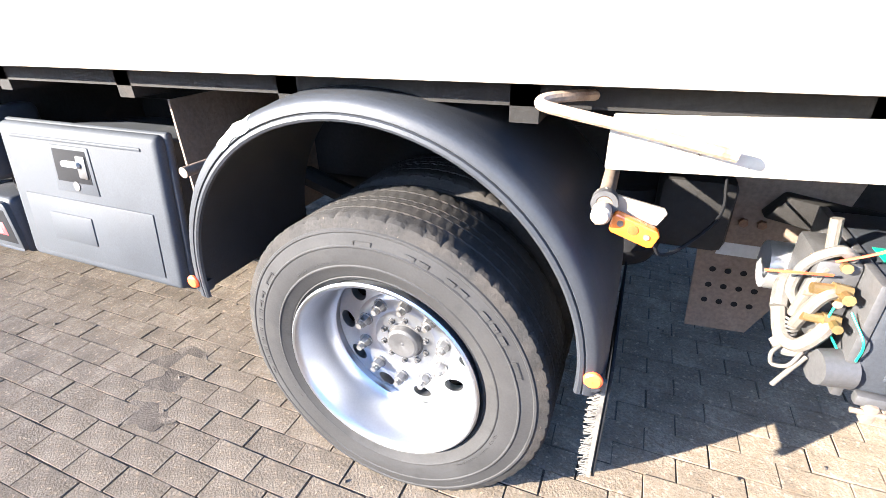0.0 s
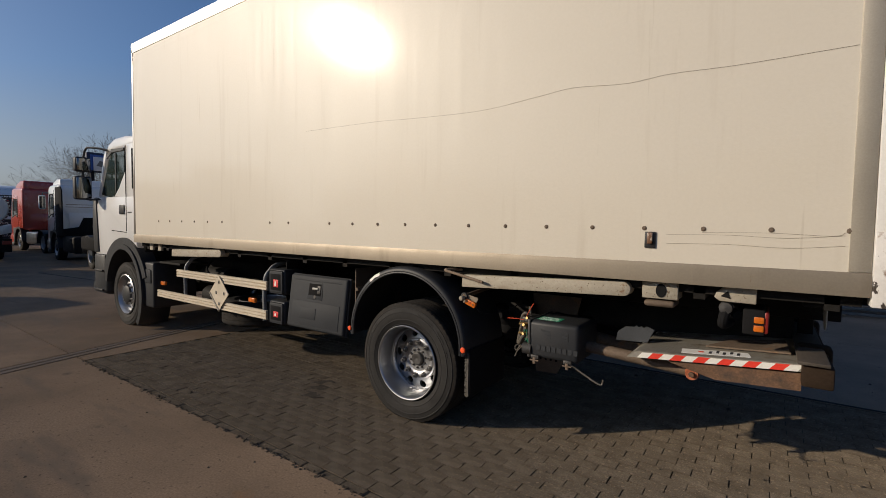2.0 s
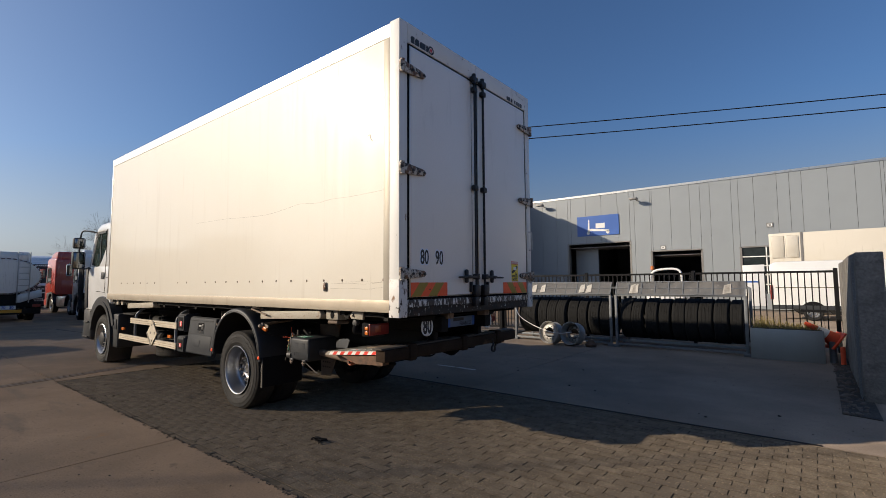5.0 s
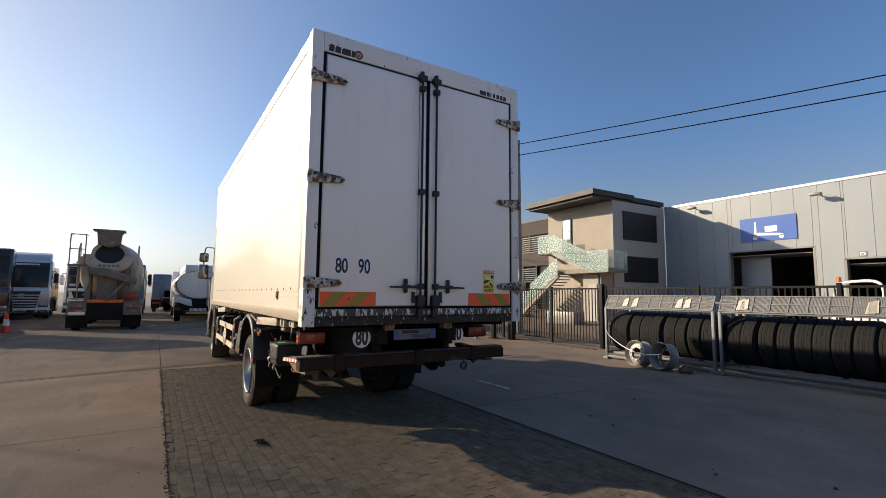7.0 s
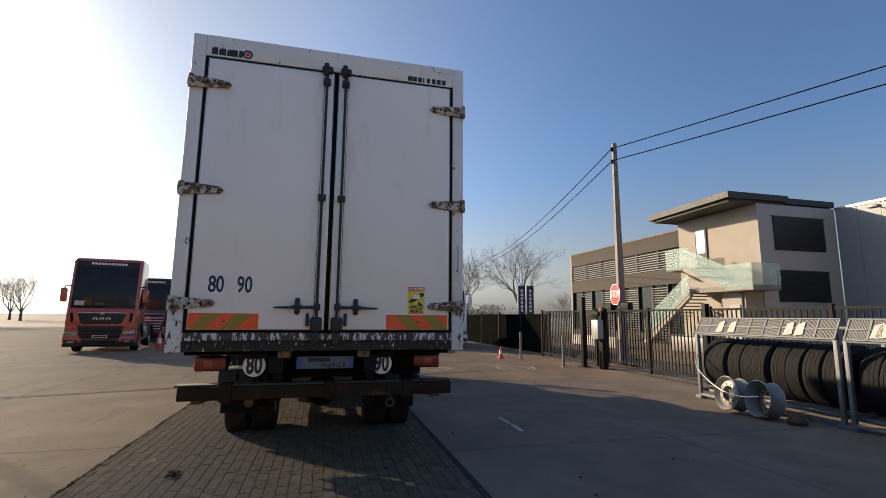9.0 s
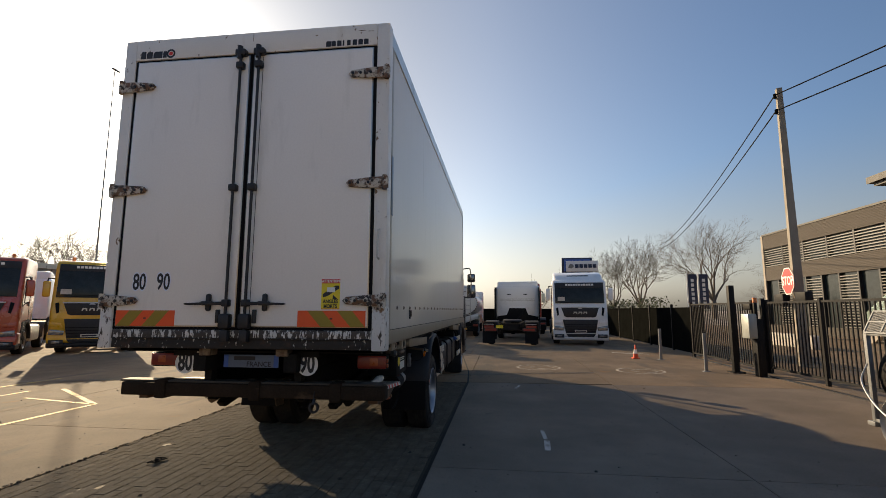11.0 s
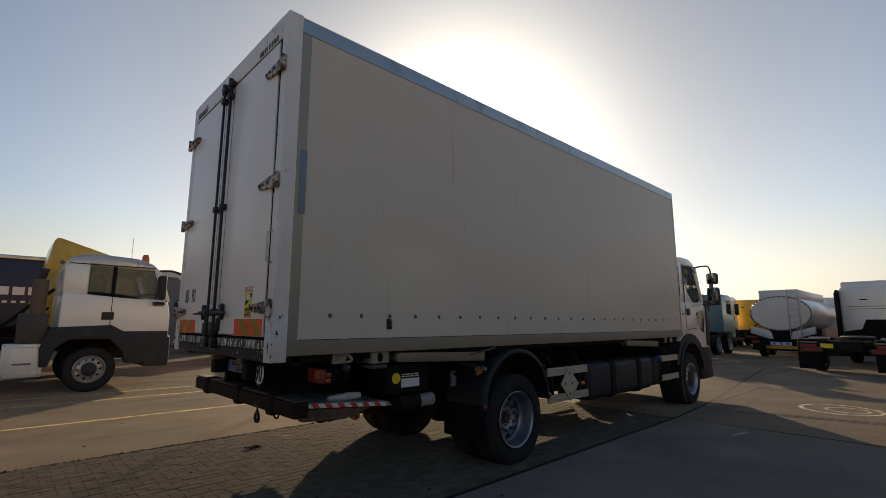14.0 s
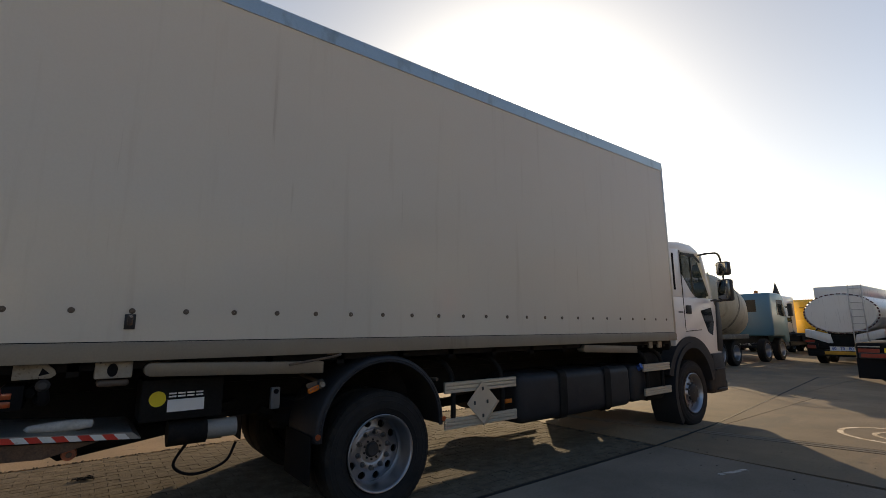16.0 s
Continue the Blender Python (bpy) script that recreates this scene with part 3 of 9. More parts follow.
def rim_convex():
    """A front rim: its disc stands out of the wheel."""
    b = lathe([(0.298, -0.125), (0.310, -0.145), (0.300, -0.150), (0.285, -0.128), (0.270, -0.10), (0.262, -0.03), (0.262, 0.12), (0.30, 0.14), (0.30, -0.10)], 64, "y")
    disc_with_holes(b, 0.165, 0.266, -0.085, -0.045, 10, 0.030)
    bmesh.ops.remove_doubles(b, verts=b.verts[:], dist=0.0005)
    lathe([(0.05, -0.12), (0.14, -0.12), (0.168, -0.086), (0.168, -0.06), (0.05, -0.06)], 48, "y", bm=b)
    return b


def nut_mesh():
    b = rod((0, 0.006, 0), (0, 0.0, 0), 0.0235, n=18)
    rod((0, 0.0, 0), (0, -0.026, 0), 0.0185, 0.0175, n=6, bm=b)
    rod((0, -0.024, 0), (0, -0.044, 0), 0.011, 0.0095, n=10, bm=b)
    me = mesh_from(b, "lug_nut")
    me.materials.append(lug_steel)
    return me


TYRE = tyre_mesh(n=300, worn=True)
WHEEL_Z = 0.475


def sidewall_marks(R=0.5, w=0.28):
    """Raised writing and emblems on a tyre's outside, too worn to read: small blocks set round the sidewall."""
    r = random.Random(31)
    b = bmesh.new()

    def block(a0, a1, r0, r1):
        lo, hi = [], []
        for y, ring_ in ((-w / 2 * 1.030, lo), (-w / 2 * 1.030 - 0.0011, hi)):
            for a, q in ((a0, r0), (a1, r0), (a1, r1), (a0, r1)):
                ring_.append(b.verts.new((q * math.cos(radians(a)), y, q * math.sin(radians(a)))))
        b.faces.new(hi)
        for k in range(4):
            b.faces.new((lo[k], lo[(k + 1) % 4], hi[(k + 1) % 4], hi[k]))
    for start, count, step, r0, r1 in ((30, 9, 5.2, 0.400, 0.438), (152, 9, 5.2, 0.400, 0.438), (250, 14, 2.4, 0.392, 0.404), (100, 16, 1.9, 0.372, 0.381), (310, 18, 1.9, 0.372, 0.381), (205, 10, 2.0, 0.376, 0.386)):
        for k in range(count):
            a = start + step * k
            if r.random() < 0.88:
                block(a, a + step * 0.22, r0, r1)
                block(a + step * 0.24, a + step * 0.70, r.choice((r0, (r0 + r1) / 2, r1 - 0.006)), r1)
    for a in (16, 88, 140, 236, 300):
        block(a, a + 7, 0.398, 0.400)
        block(a, a + 7, 0.436, 0.438)
        block(a, a + 0.3, 0.400, 0.436)
        block(a + 6.7, a + 7, 0.400, 0.436)
    bmesh.ops.recalc_face_normals(b, faces=b.faces[:])
    me = mesh_from(b, "sidewall_writing")
    me.materials.append(tyre_rubber)
    return me


def loaded(me):
    """A copy of a tyre that stands under load: flat below, its sidewalls bulging there."""
    out = me.copy()
    for v in out.vertices:
        if v.co.z < -0.30:
            f = min(1.0, (-0.30 - v.co.z) / 0.17)
            v.co.y *= 1 + 0.06 * f * (1 if math.hypot(v.co.x, v.co.z) < 0.475 else 0.4)
        v.co.z = max(v.co.z, -WHEEL_Z + 0.001)
    return out


TYRE_LOADED = loaded(TYRE)
MARKS = sidewall_marks()
TYRE_PLAIN = tyre_mesh(lugs=False)
NUT = nut_mesh()
DISHED, CONVEX = mesh_from(rim_dished(), "wheel"), mesh_from(rim_convex(), "wheel")
for me_ in (DISHED, CONVEX):
    smooth(me_, 30)
    me_.materials.append(rim_silver)
HUB = mesh_from(lathe([(0.001, 0.000), (0.006, 0.002), (0.012, 0.000), (0.046, -0.002), (0.054, 0.003), (0.057, 0.010), (0.058, 0.024), (0.066, 0.026), (0.092, 0.026), (0.100, 0.032), (0.112, 0.058), (0.118, 0.07), (0.001, 0.07)], 48, "y", closed=False), "hub")
smooth(HUB, 30)
HUB.materials.append(hub_grey)
BOLT = mesh_from(rod((0, -0.006, 0), (0, -0.014, 0), 0.006, n=8, bm=rod((0, 0.004, 0), (0, -0.006, 0), 0.0105, n=6)), "hub_bolt")
BOLT.materials.append(hub_grey)
# Dark disc added behind the hand holes to stand for their shade.
SHADE_DISC = mesh_from(lathe([(0.10, 0.105), (0.262, 0.105), (0.262, 0.12), (0.10, 0.12)], 32, "y"), "brake_drum")
SHADE_DISC.materials.append(chassis_black)
CAP = mesh_from(lathe([(0.001, -0.155), (0.10, -0.155), (0.135, -0.14), (0.145, -0.12), (0.14, -0.11)], 40, "y", closed=False), "hub_cap")
smooth(CAP, 30)
CAP.materials.append(black_plastic)


def wheel(parent, x, y, z, side, front=False, simple=False):
    """One wheel under a vehicle: rim, tyre, hub and nuts. side -1: its outside faces -y, 1: +y."""
    rim = part("wheel", CONVEX if front else DISHED, rim_silver, parent)
    rim.matrix_local = pose(x, y, z, 0, 0, 0 if side < 0 else 180)
    tyre = part("tyre", TYRE_LOADED, tyre_rubber, rim)
    if not simple:
        tagged(part("sidewall_writing", MARKS, tyre_rubber, rim, "worn raised writing on the tyre"), kind="stuff")
    if front:
        part("hub_cap", CAP, black_plastic, rim)
    else:
        part("hub", HUB, hub_grey, rim)
        part("brake_drum", SHADE_DISC, chassis_black, rim)
    if not simple:
        rn, yn = (0.150, -0.10) if front else (0.146, 0.010)
        for k in range(10):
            a = 2 * math.pi * (k + 0.33) / 10
            nut = part("lug_nut", NUT, steel, rim)
            nut.location = (rn * math.cos(a), yn, rn * math.sin(a))
        if not front:
            for k in range(10):
                a = 2 * math.pi * (k + 0.4) / 10
                nut = part("hub_bolt", BOLT, hub_grey, rim)
                nut.location = (0.079 * math.cos(a), 0.024, 0.079 * math.sin(a))
    return rim


# ---- the box lorry ----
AT = Vector((-4.8, 0, 0))
lorry = thing("box_lorry", AT, "white box lorry with cream panels and worn doors on block paving", "lorry")
LX0, TOP, BOT = -8.02, 4.14, 1.31
S = 1.275


def P(name, bm, m, parent=None, label="", **kw):
    return part(name, bm, m, parent or lorry, label, **kw)


# box body
for s in (-1, 1):
    wall = P("side_panel", box(LX0 + 0.02, s * S, BOT + 0.10, -0.12, s * (S - 0.05), TOP - 0.145), panel_white, label="cream glassfibre side panel with fine scratches and drip marks")
    P("bottom_rail", prism([(s * (S + 0.012), BOT), (s * (S + 0.012), BOT + 0.085), (s * (S + 0.004), BOT + 0.115), (s * (S - 0.06), BOT + 0.115), (s * (S - 0.06), BOT)], "x", LX0, -0.10), rail_dirty, wall, "dirty aluminium bottom rail")
    if s > 0:
        # Right side only: a black strip drawn as the shadow gap over the rail.
        P("rail_gap", box(LX0 + 0.03, s * (S - 0.01), BOT + 0.1155, -0.19, s * (S + 0.002), BOT + 0.121), seal_black, wall, "dark strip for the shadow gap over the bottom rail", flat=True)
    P("top_rail", prism([(s * (S + 0.008), TOP - 0.15), (s * (S + 0.008), TOP - 0.02), (s * (S - 0.012), TOP), (s * (S - 0.07), TOP), (s * (S - 0.07), TOP - 0.15)], "x", LX0, -0.10), alu, wall, "aluminium roof rail")
    P("corner_trim", box(-0.185, s * (S + 0.007), BOT + 0.117, -0.102, s * (S - 0.05), TOP - 0.152, 0.003), trim_alu, wall, "aluminium corner trim with rivets")
    P("front_trim", box(LX0 - 0.004, s * (S + 0.008), BOT + 0.117, LX0 + 0.03, s * (S - 0.05), TOP - 0.102, 0.004), alu, wall)
    xs = [-7.26, -6.95, -6.63, -6.31, -6.0, -5.68, -4.76, -4.45] + [-3.84 + 0.3045 * k for k in range(13)] if s < 0 else [-7.77 + 0.3045 * k for k in range(25)]
    screw = mesh_from(lathe([(0.001, -0.006), (0.006, -0.006), (0.008, -0.004), (0.010, -0.004), (0.0135, -0.001), (0.0135, 0.004)], 14, "y", closed=False), "bolt")
    screw.materials.append(rust_brown)
    smooth(screw)
    for x in xs:
        o = P("bolt", screw, rust_brown, wall)
        o.matrix_local = pose(x - AT.x, s * (S + 0.001), 1.62, 0, 0, 0 if s < 0 else 180) @ Matrix.Scale(1.0 if s < 0 else 1.35, 4)
    # a latch plate near the rear
    cx = -1.065
    clip = P("latch", box(cx - 0.03, s * (S + 0.001), 1.505, cx + 0.03, s * (S + 0.010), 1.60, 0.004), dark_metal, wall, "small rusty steel latch")
    P("latch_tongue", box(cx - 0.014, s * (S + 0.010), 1.53, cx + 0.014, s * (S + 0.024), 1.595, 0.004), hinge_paint, clip)
    # white rear post
    P("rear_post", box(-0.100, s * (S + 0.012), 1.268, 0.028, s * 1.175, TOP - 0.003, 0.006), post_white, label="white rear corner post with chipped paint")
P("long_scratch", tube(curve_points([(-4.18, -S - 0.0005, 2.50), (-3.26, -S - 0.0005, 2.485), (-2.88, -S - 0.0005, 2.465), (-2.24, -S - 0.0005, 2.445), (-1.79, -S - 0.0005, 2.48), (-1.55, -S - 0.0005, 2.50), (-1.23, -S - 0.0005, 2.475), (-0.99, -S - 0.0005, 2.49), (-0.66, -S - 0.0005, 2.48), (-0.19, -S - 0.0005, 2.485)], 6), 0.0013, 4), rail_dirty, label="thin dark scratch along the panel")
for z, x0 in ((1.585, -0.98), (1.535, -0.98), (1.60, -0.80)):
    P("scratch", tube(curve_points([(x0, -S - 0.0005, z), (x0 + 0.3, -S - 0.0005, z + 0.004), (x0 + 0.55, -S - 0.0005, z - 0.006), (-0.2, -S - 0.0005, z + 0.012)], 4), 0.0011, 4), rail_dirty)
P("dent_mark", tube(curve_points([(-0.42, -S - 0.0005, 3.06), (-0.38, -S - 0.0005, 3.07), (-0.375, -S - 0.0005, 3.03), (-0.35, -S - 0.0005, 3.0)], 4), 0.004, 4), rail_dirty)
P("repair_plate", box(-0.19, S + 0.008, 2.427, -0.13, S + 0.013, 2.965, 0.002), trim_blue, label="riveted steel repair strip on the corner")
P("roof", box(LX0, -S + 0.07, TOP - 0.05, -0.0, S - 0.07, TOP - 0.01), panel_white)
P("front_wall", box(LX0 - 0.002, -S + 0.05, BOT, LX0 + 0.05, S - 0.05, TOP - 0.05), panel_white)
P("floor", box(LX0 + 0.05, -S + 0.062, BOT + 0.002, -0.11, S - 0.062, BOT + 0.10), wood_dark)

# rear frame, doors
header = P("header", box(-0.10, -1.174, 3.935, 0.030, 1.174, TOP - 0.002, 0.006), post_white, label="white header panel above the doors")
sill = P("sill", box(-0.10, -1.174, 1.268, 0.018, 1.174, 1.357, 0.008), flaked, label="dark steel sill with flaking white paint")
P("sill_strip", box(-0.02, -1.173, 1.358, 0.030, 1.173, 1.428, 0.006), chipped, sill, "flaking white strip under the doors")
P("sill_lip", box(-0.02, -1.16, 1.352, 0.038, 1.16, 1.362, 0.002), flaked, sill)
for s in (-1, 1):
    P("post_foot", box(-0.098, s * 1.178, 1.266, 0.034, s * 1.292, 1.62, 0.005), post_chipped, label="chipped foot of the corner post")
for s in (-1, 1):
    ye, yi = s * 1.165, s * 0.012
    P("door_seal", box(-0.060, s * 1.172, 1.430, 0.022, s * 0.002, 3.932, 0.004), seal_black)
    door = P("door", box(-0.055, s * 1.135, 1.462, 0.034, s * 0.028, 3.905, 0.006), door_white, label="white rear door with dark rubber seal")
    P("door_edge", box(-0.05, s * 1.145, 1.452, 0.028, s * 0.020, 3.915, 0.003), alu, door)
    for zc in (3.66, 2.67, 1.675):
        hg = P("hinge", prism([(s * 1.30, zc - 0.05), (s * 1.30, zc + 0.05), (s * 1.16, zc + 0.048), (s * 0.96, zc + 0.03), (s * 0.93, zc), (s * 0.96, zc - 0.03), (s * 1.16, zc - 0.048)], "x", 0.036, 0.062, 0.005), hinge_paint, door, "strap hinge with worn white paint and rust")
        P("hinge_pin", rod((0.055, s * 1.272, zc - 0.062), (0.055, s * 1.272, zc + 0.062), 0.022, n=12), hinge_paint, hg)
        for yy in (1.13, 1.04, 0.97):
            P("hinge_bolt", rod((0.060, s * yy, zc), (0.072, s * yy, zc), 0.013, n=6), dark_metal, hg)
    yr = s * 0.088
    rd = P("lock_rod", rod((0.068, yr, 1.40), (0.068, yr, 3.98), 0.0125, n=14), dark_metal, door, "dark steel locking rod")
    P("door_strip", box(0.030, s * 0.110, 1.47, 0.0355, s * 0.114, 3.89), seal_black, door)
    for zc in (3.80, 2.66):
        P("rod_guide", box(0.034, yr - 0.035, zc - 0.03, 0.092, yr + 0.035, zc + 0.03, 0.01), dark_metal, rd)
    P("cam_keeper", box(0.030, yr - 0.05, 3.895, 0.09, yr + 0.05, 3.955, 0.012), dark_metal, rd)
    P("cam", rod((0.068, yr - 0.01, 3.87), (0.068, yr - 0.01, 3.985), 0.024, n=12), dark_metal, rd)
    P("rod_base", box(0.030, yr - 0.05, 1.44, 0.10, yr + 0.05, 1.565, 0.018), dark_metal, rd)
    P("bottom_keeper", box(0.026, yr - 0.035, 1.33, 0.085, yr + 0.035, 1.43, 0.01), dark_metal, rd)
    P("lever", prism([(yr, 1.668), (s * 0.44, 1.655), (s * 0.46, 1.648), (s * 0.44, 1.638), (yr, 1.636)], "x", 0.085, 0.098, 0.003), dark_metal, rd, "dark steel door lever")
    P("lever_pivot", box(0.036, yr - 0.025, 1.625, 0.10, yr + 0.03, 1.685, 0.008), dark_metal, rd)
    lk = P("lever_lock", box(0.034, s * 0.255 - 0.022, 1.585, 0.075, s * 0.255 + 0.022, 1.735, 0.018), dark_metal, door)
    P("lock_wing", box(0.05, s * 0.255 - 0.05, 1.635, 0.10, s * 0.255 + 0.05, 1.67, 0.012), dark_metal, lk)
    P("padlock_catch", box(0.034, s * 0.165 - 0.014, 1.485, 0.07, s * 0.165 + 0.014, 1.60, 0.006), dark_metal, door)
    # reflective boards
    y0, y1 = (-1.135, -0.575) if s < 0 else (0.54, 1.125)
    zb, zt, xf = 1.456, 1.592, 0.0345
    bd = P("marker_board", box(xf, y0, zb, xf + 0.002, y1, zt), orange_refl, door, "orange and olive reflective marker board")
    for c in (0.22, 0.66):
        u0 = y0 + (y1 - y0) * (c if s < 0 else 1 - c)
        lean = 0.12 * (1 if s < 0 else -1)
        st = [(u0 - 0.055 - lean / 2, zb + 0.001), (u0 + 0.075 - lean / 2, zb + 0.001), (u0 + 0.075 + lean / 2, zt - 0.001), (u0 - 0.055 + lean / 2, zt - 0.001)]
        st = [(min(max(u, y0 + 0.002), y1 - 0.002), v) for u, v in st]
        P("stripe", prism(st, "x", xf + 0.002, xf + 0.003), olive_refl, bd, flat=True)
    P("board_mark", box(xf + 0.003, (y0 + y1) / 2 - 0.012, 1.52, xf + 0.0035, (y0 + y1) / 2 + 0.012, 1.53), decal_black, bd)
halo_white = mat("halo_white", (0.80, 0.86, 0.98), 0.4, var=0.02)
# speed figures, blind-spot sign, maker's marks
FACE = Matrix(((0, 0, 1, 0), (1, 0, 0, 0), (0, 1, 0, 0), (0, 0, 0, 1)))


def on_rear(y, z, x=0.0365):
    return Matrix.Translation((x, y, z)) @ FACE


for txt, y in (("80", -0.935), ("90", -0.705)):
    P("speed_figure_ground", lettering(txt, 0.20, on_rear(y, 1.835, 0.0350), 0.0004, 0.014, 0.64), halo_white, flat=True)
    P("speed_figure", lettering(txt, 0.20, on_rear(y, 1.835, 0.0362), 0.0004, 0.0035, 0.64), decal_black, flat=True, label="black speed figures on the door")
sg = P("blind_spot_sign", box(0.0345, 0.742, 1.603, 0.0355, 0.902, 1.855), decal_yellow, label="red and yellow blind-spot warning sticker")
P("sign_head", box(0.0355, 0.742, 1.818, 0.0362, 0.902, 1.855), decal_red, sg)
P("sign_word", lettering("ATTENTION", 0.032, on_rear(0.822, 1.836), 0.0003, 0.0010, 0.86), decal_white, sg, flat=True)
P("sign_word", lettering("ANGLES", 0.042, on_rear(0.822, 1.667), 0.0003, 0.0018, 0.85), decal_black, sg, flat=True)
P("sign_word", lettering("MORTS", 0.042, on_rear(0.822, 1.627), 0.0003, 0.0018, 0.85), decal_black, sg, flat=True)
P("sign_frame", prism([(0.742, 1.603), (0.902, 1.603), (0.902, 1.609), (0.742, 1.609)], "x", 0.0355, 0.0362), decal_red, sg)
P("sign_picture", prism([(0.755, 1.70), (0.80, 1.715), (0.895, 1.775), (0.895, 1.80), (0.86, 1.80), (0.755, 1.73)], "x", 0.0355, 0.0360), decal_black, sg)
P("sign_picture", box(0.0362, 0.79, 1.745, 0.0366, 0.86, 1.785), decal_white, sg)
P("sign_picture", prism([(0.84, 1.685), (0.888, 1.685), (0.842, 1.722)], "x", 0.0355, 0.0362), decal_black, sg)
# maker's marks as plain dark shapes
for y, w, h in ((-1.125, 0.052, 0.072), (-1.065, 0.060, 0.066), (-0.997, 0.092, 0.066), (-0.897, 0.036, 0.066)):
    P("maker_mark", prism([(y, 3.950), (y + w, 3.950), (y + w, 3.950 + h), (y + 0.2 * w, 3.950 + h), (y, 3.945 + 0.8 * h)], "x", 0.0305, 0.0315), decal_black, header)
ring = lathe([(0.027, 0.0305), (0.044, 0.0305), (0.044, 0.0318), (0.027, 0.0318)], 24, "x", centre=(0, -0.818, 3.988))
P("maker_mark", ring, decal_black, header, flat=True)
P("maker_dot", rod((0.0305, -0.818, 3.988), (0.0315, -0.818, 3.988), 0.020, n=16), decal_red, header)
for k, w in enumerate((0.050, 0.040, 0.040, 0.014, 0.032, 0.040, 0.042, 0.042)):
    u = 0.70 + 0.052 * k - (0.012 if k > 3 else 0)
    P("maker_mark", prism([(u, 3.945), (u + w, 3.945), (u + w, 3.995), (u + 0.25 * w, 3.998), (u, 3.99)], "x", 0.0305, 0.0315), decal_black, header)
for y, z, w, h in ((1.00, 4.075, 0.07, 0.006), (1.09, 4.065, 0.05, 0.006), (1.02, 4.05, 0.012, 0.010), (0.60, 4.06, 0.02, 0.006), (1.17, 3.98, 0.006, 0.03), (0.0, 4.05, 0.004, 0.08)):
    P("paint_scrape", box(0.0302, y, z, 0.0308, y + w, z + h), hinge_paint, header, flat=True)
P("grab_handle", tube([(0.03, 1.225, 2.02), (0.075, 1.225, 2.03), (0.075, 1.225, 2.26), (0.03, 1.225, 2.27)], 0.008), steel)

# chassis
for s in (-1, 1):
    P("chassis_rail", prism([(s * 0.47, 0.78), (s * 0.47, 1.06), (s * 0.39, 1.06), (s * 0.39, 1.045), (s * 0.455, 1.045), (s * 0.455, 0.795), (s * 0.39, 0.795), (s * 0.39, 0.78)], "x", -9.6, -0.35), chassis_black)
    P("subframe_rail", box(-8.0, s * 0.36, 1.062, -0.12, s * 0.48, 1.22, 0.008), chassis_black)
    P("body_bearer", box(LX0 + 0.05, s * 0.95, 1.255, -0.12, s * 1.20, 1.308), chassis_black)
for k in range(14):
    x = -7.8 + 0.58 * k
    P("cross_bearer", box(x, -1.20, 1.222, x + 0.06, 1.20, 1.306), chassis_black)
for x in (-7.6, -5.6, -4.2, -1.9):
    P("cross_member", box(x, -0.455, 0.82, x + 0.10, 0.455, 1.02, 0.01), chassis_black)
P("rear_axle", rod((-2.93, -0.95, 0.5), (-2.93, 0.95, 0.5), 0.075, n=16), chassis_black)
P("differential", lathe([(0.001, -0.26), (0.13, -0.24), (0.21, -0.12), (0.23, 0.0), (0.21, 0.12), (0.13, 0.22), (0.001, 0.24)], 24, "x", centre=(-2.93, 0, 0.5), closed=False), chassis_black)
P("front_axle", rod((-8.66, -0.95, 0.46), (-8.66, 0.95, 0.46), 0.06, n=12), chassis_black)
P("prop_shaft", rod((-7.6, 0, 0.72), (-3.15, 0, 0.53), 0.055, n=14), chassis_black)
P("engine", box(-9.5, -0.42, 0.55, -7.9, 0.42, 1.25, 0.06), chassis_black)
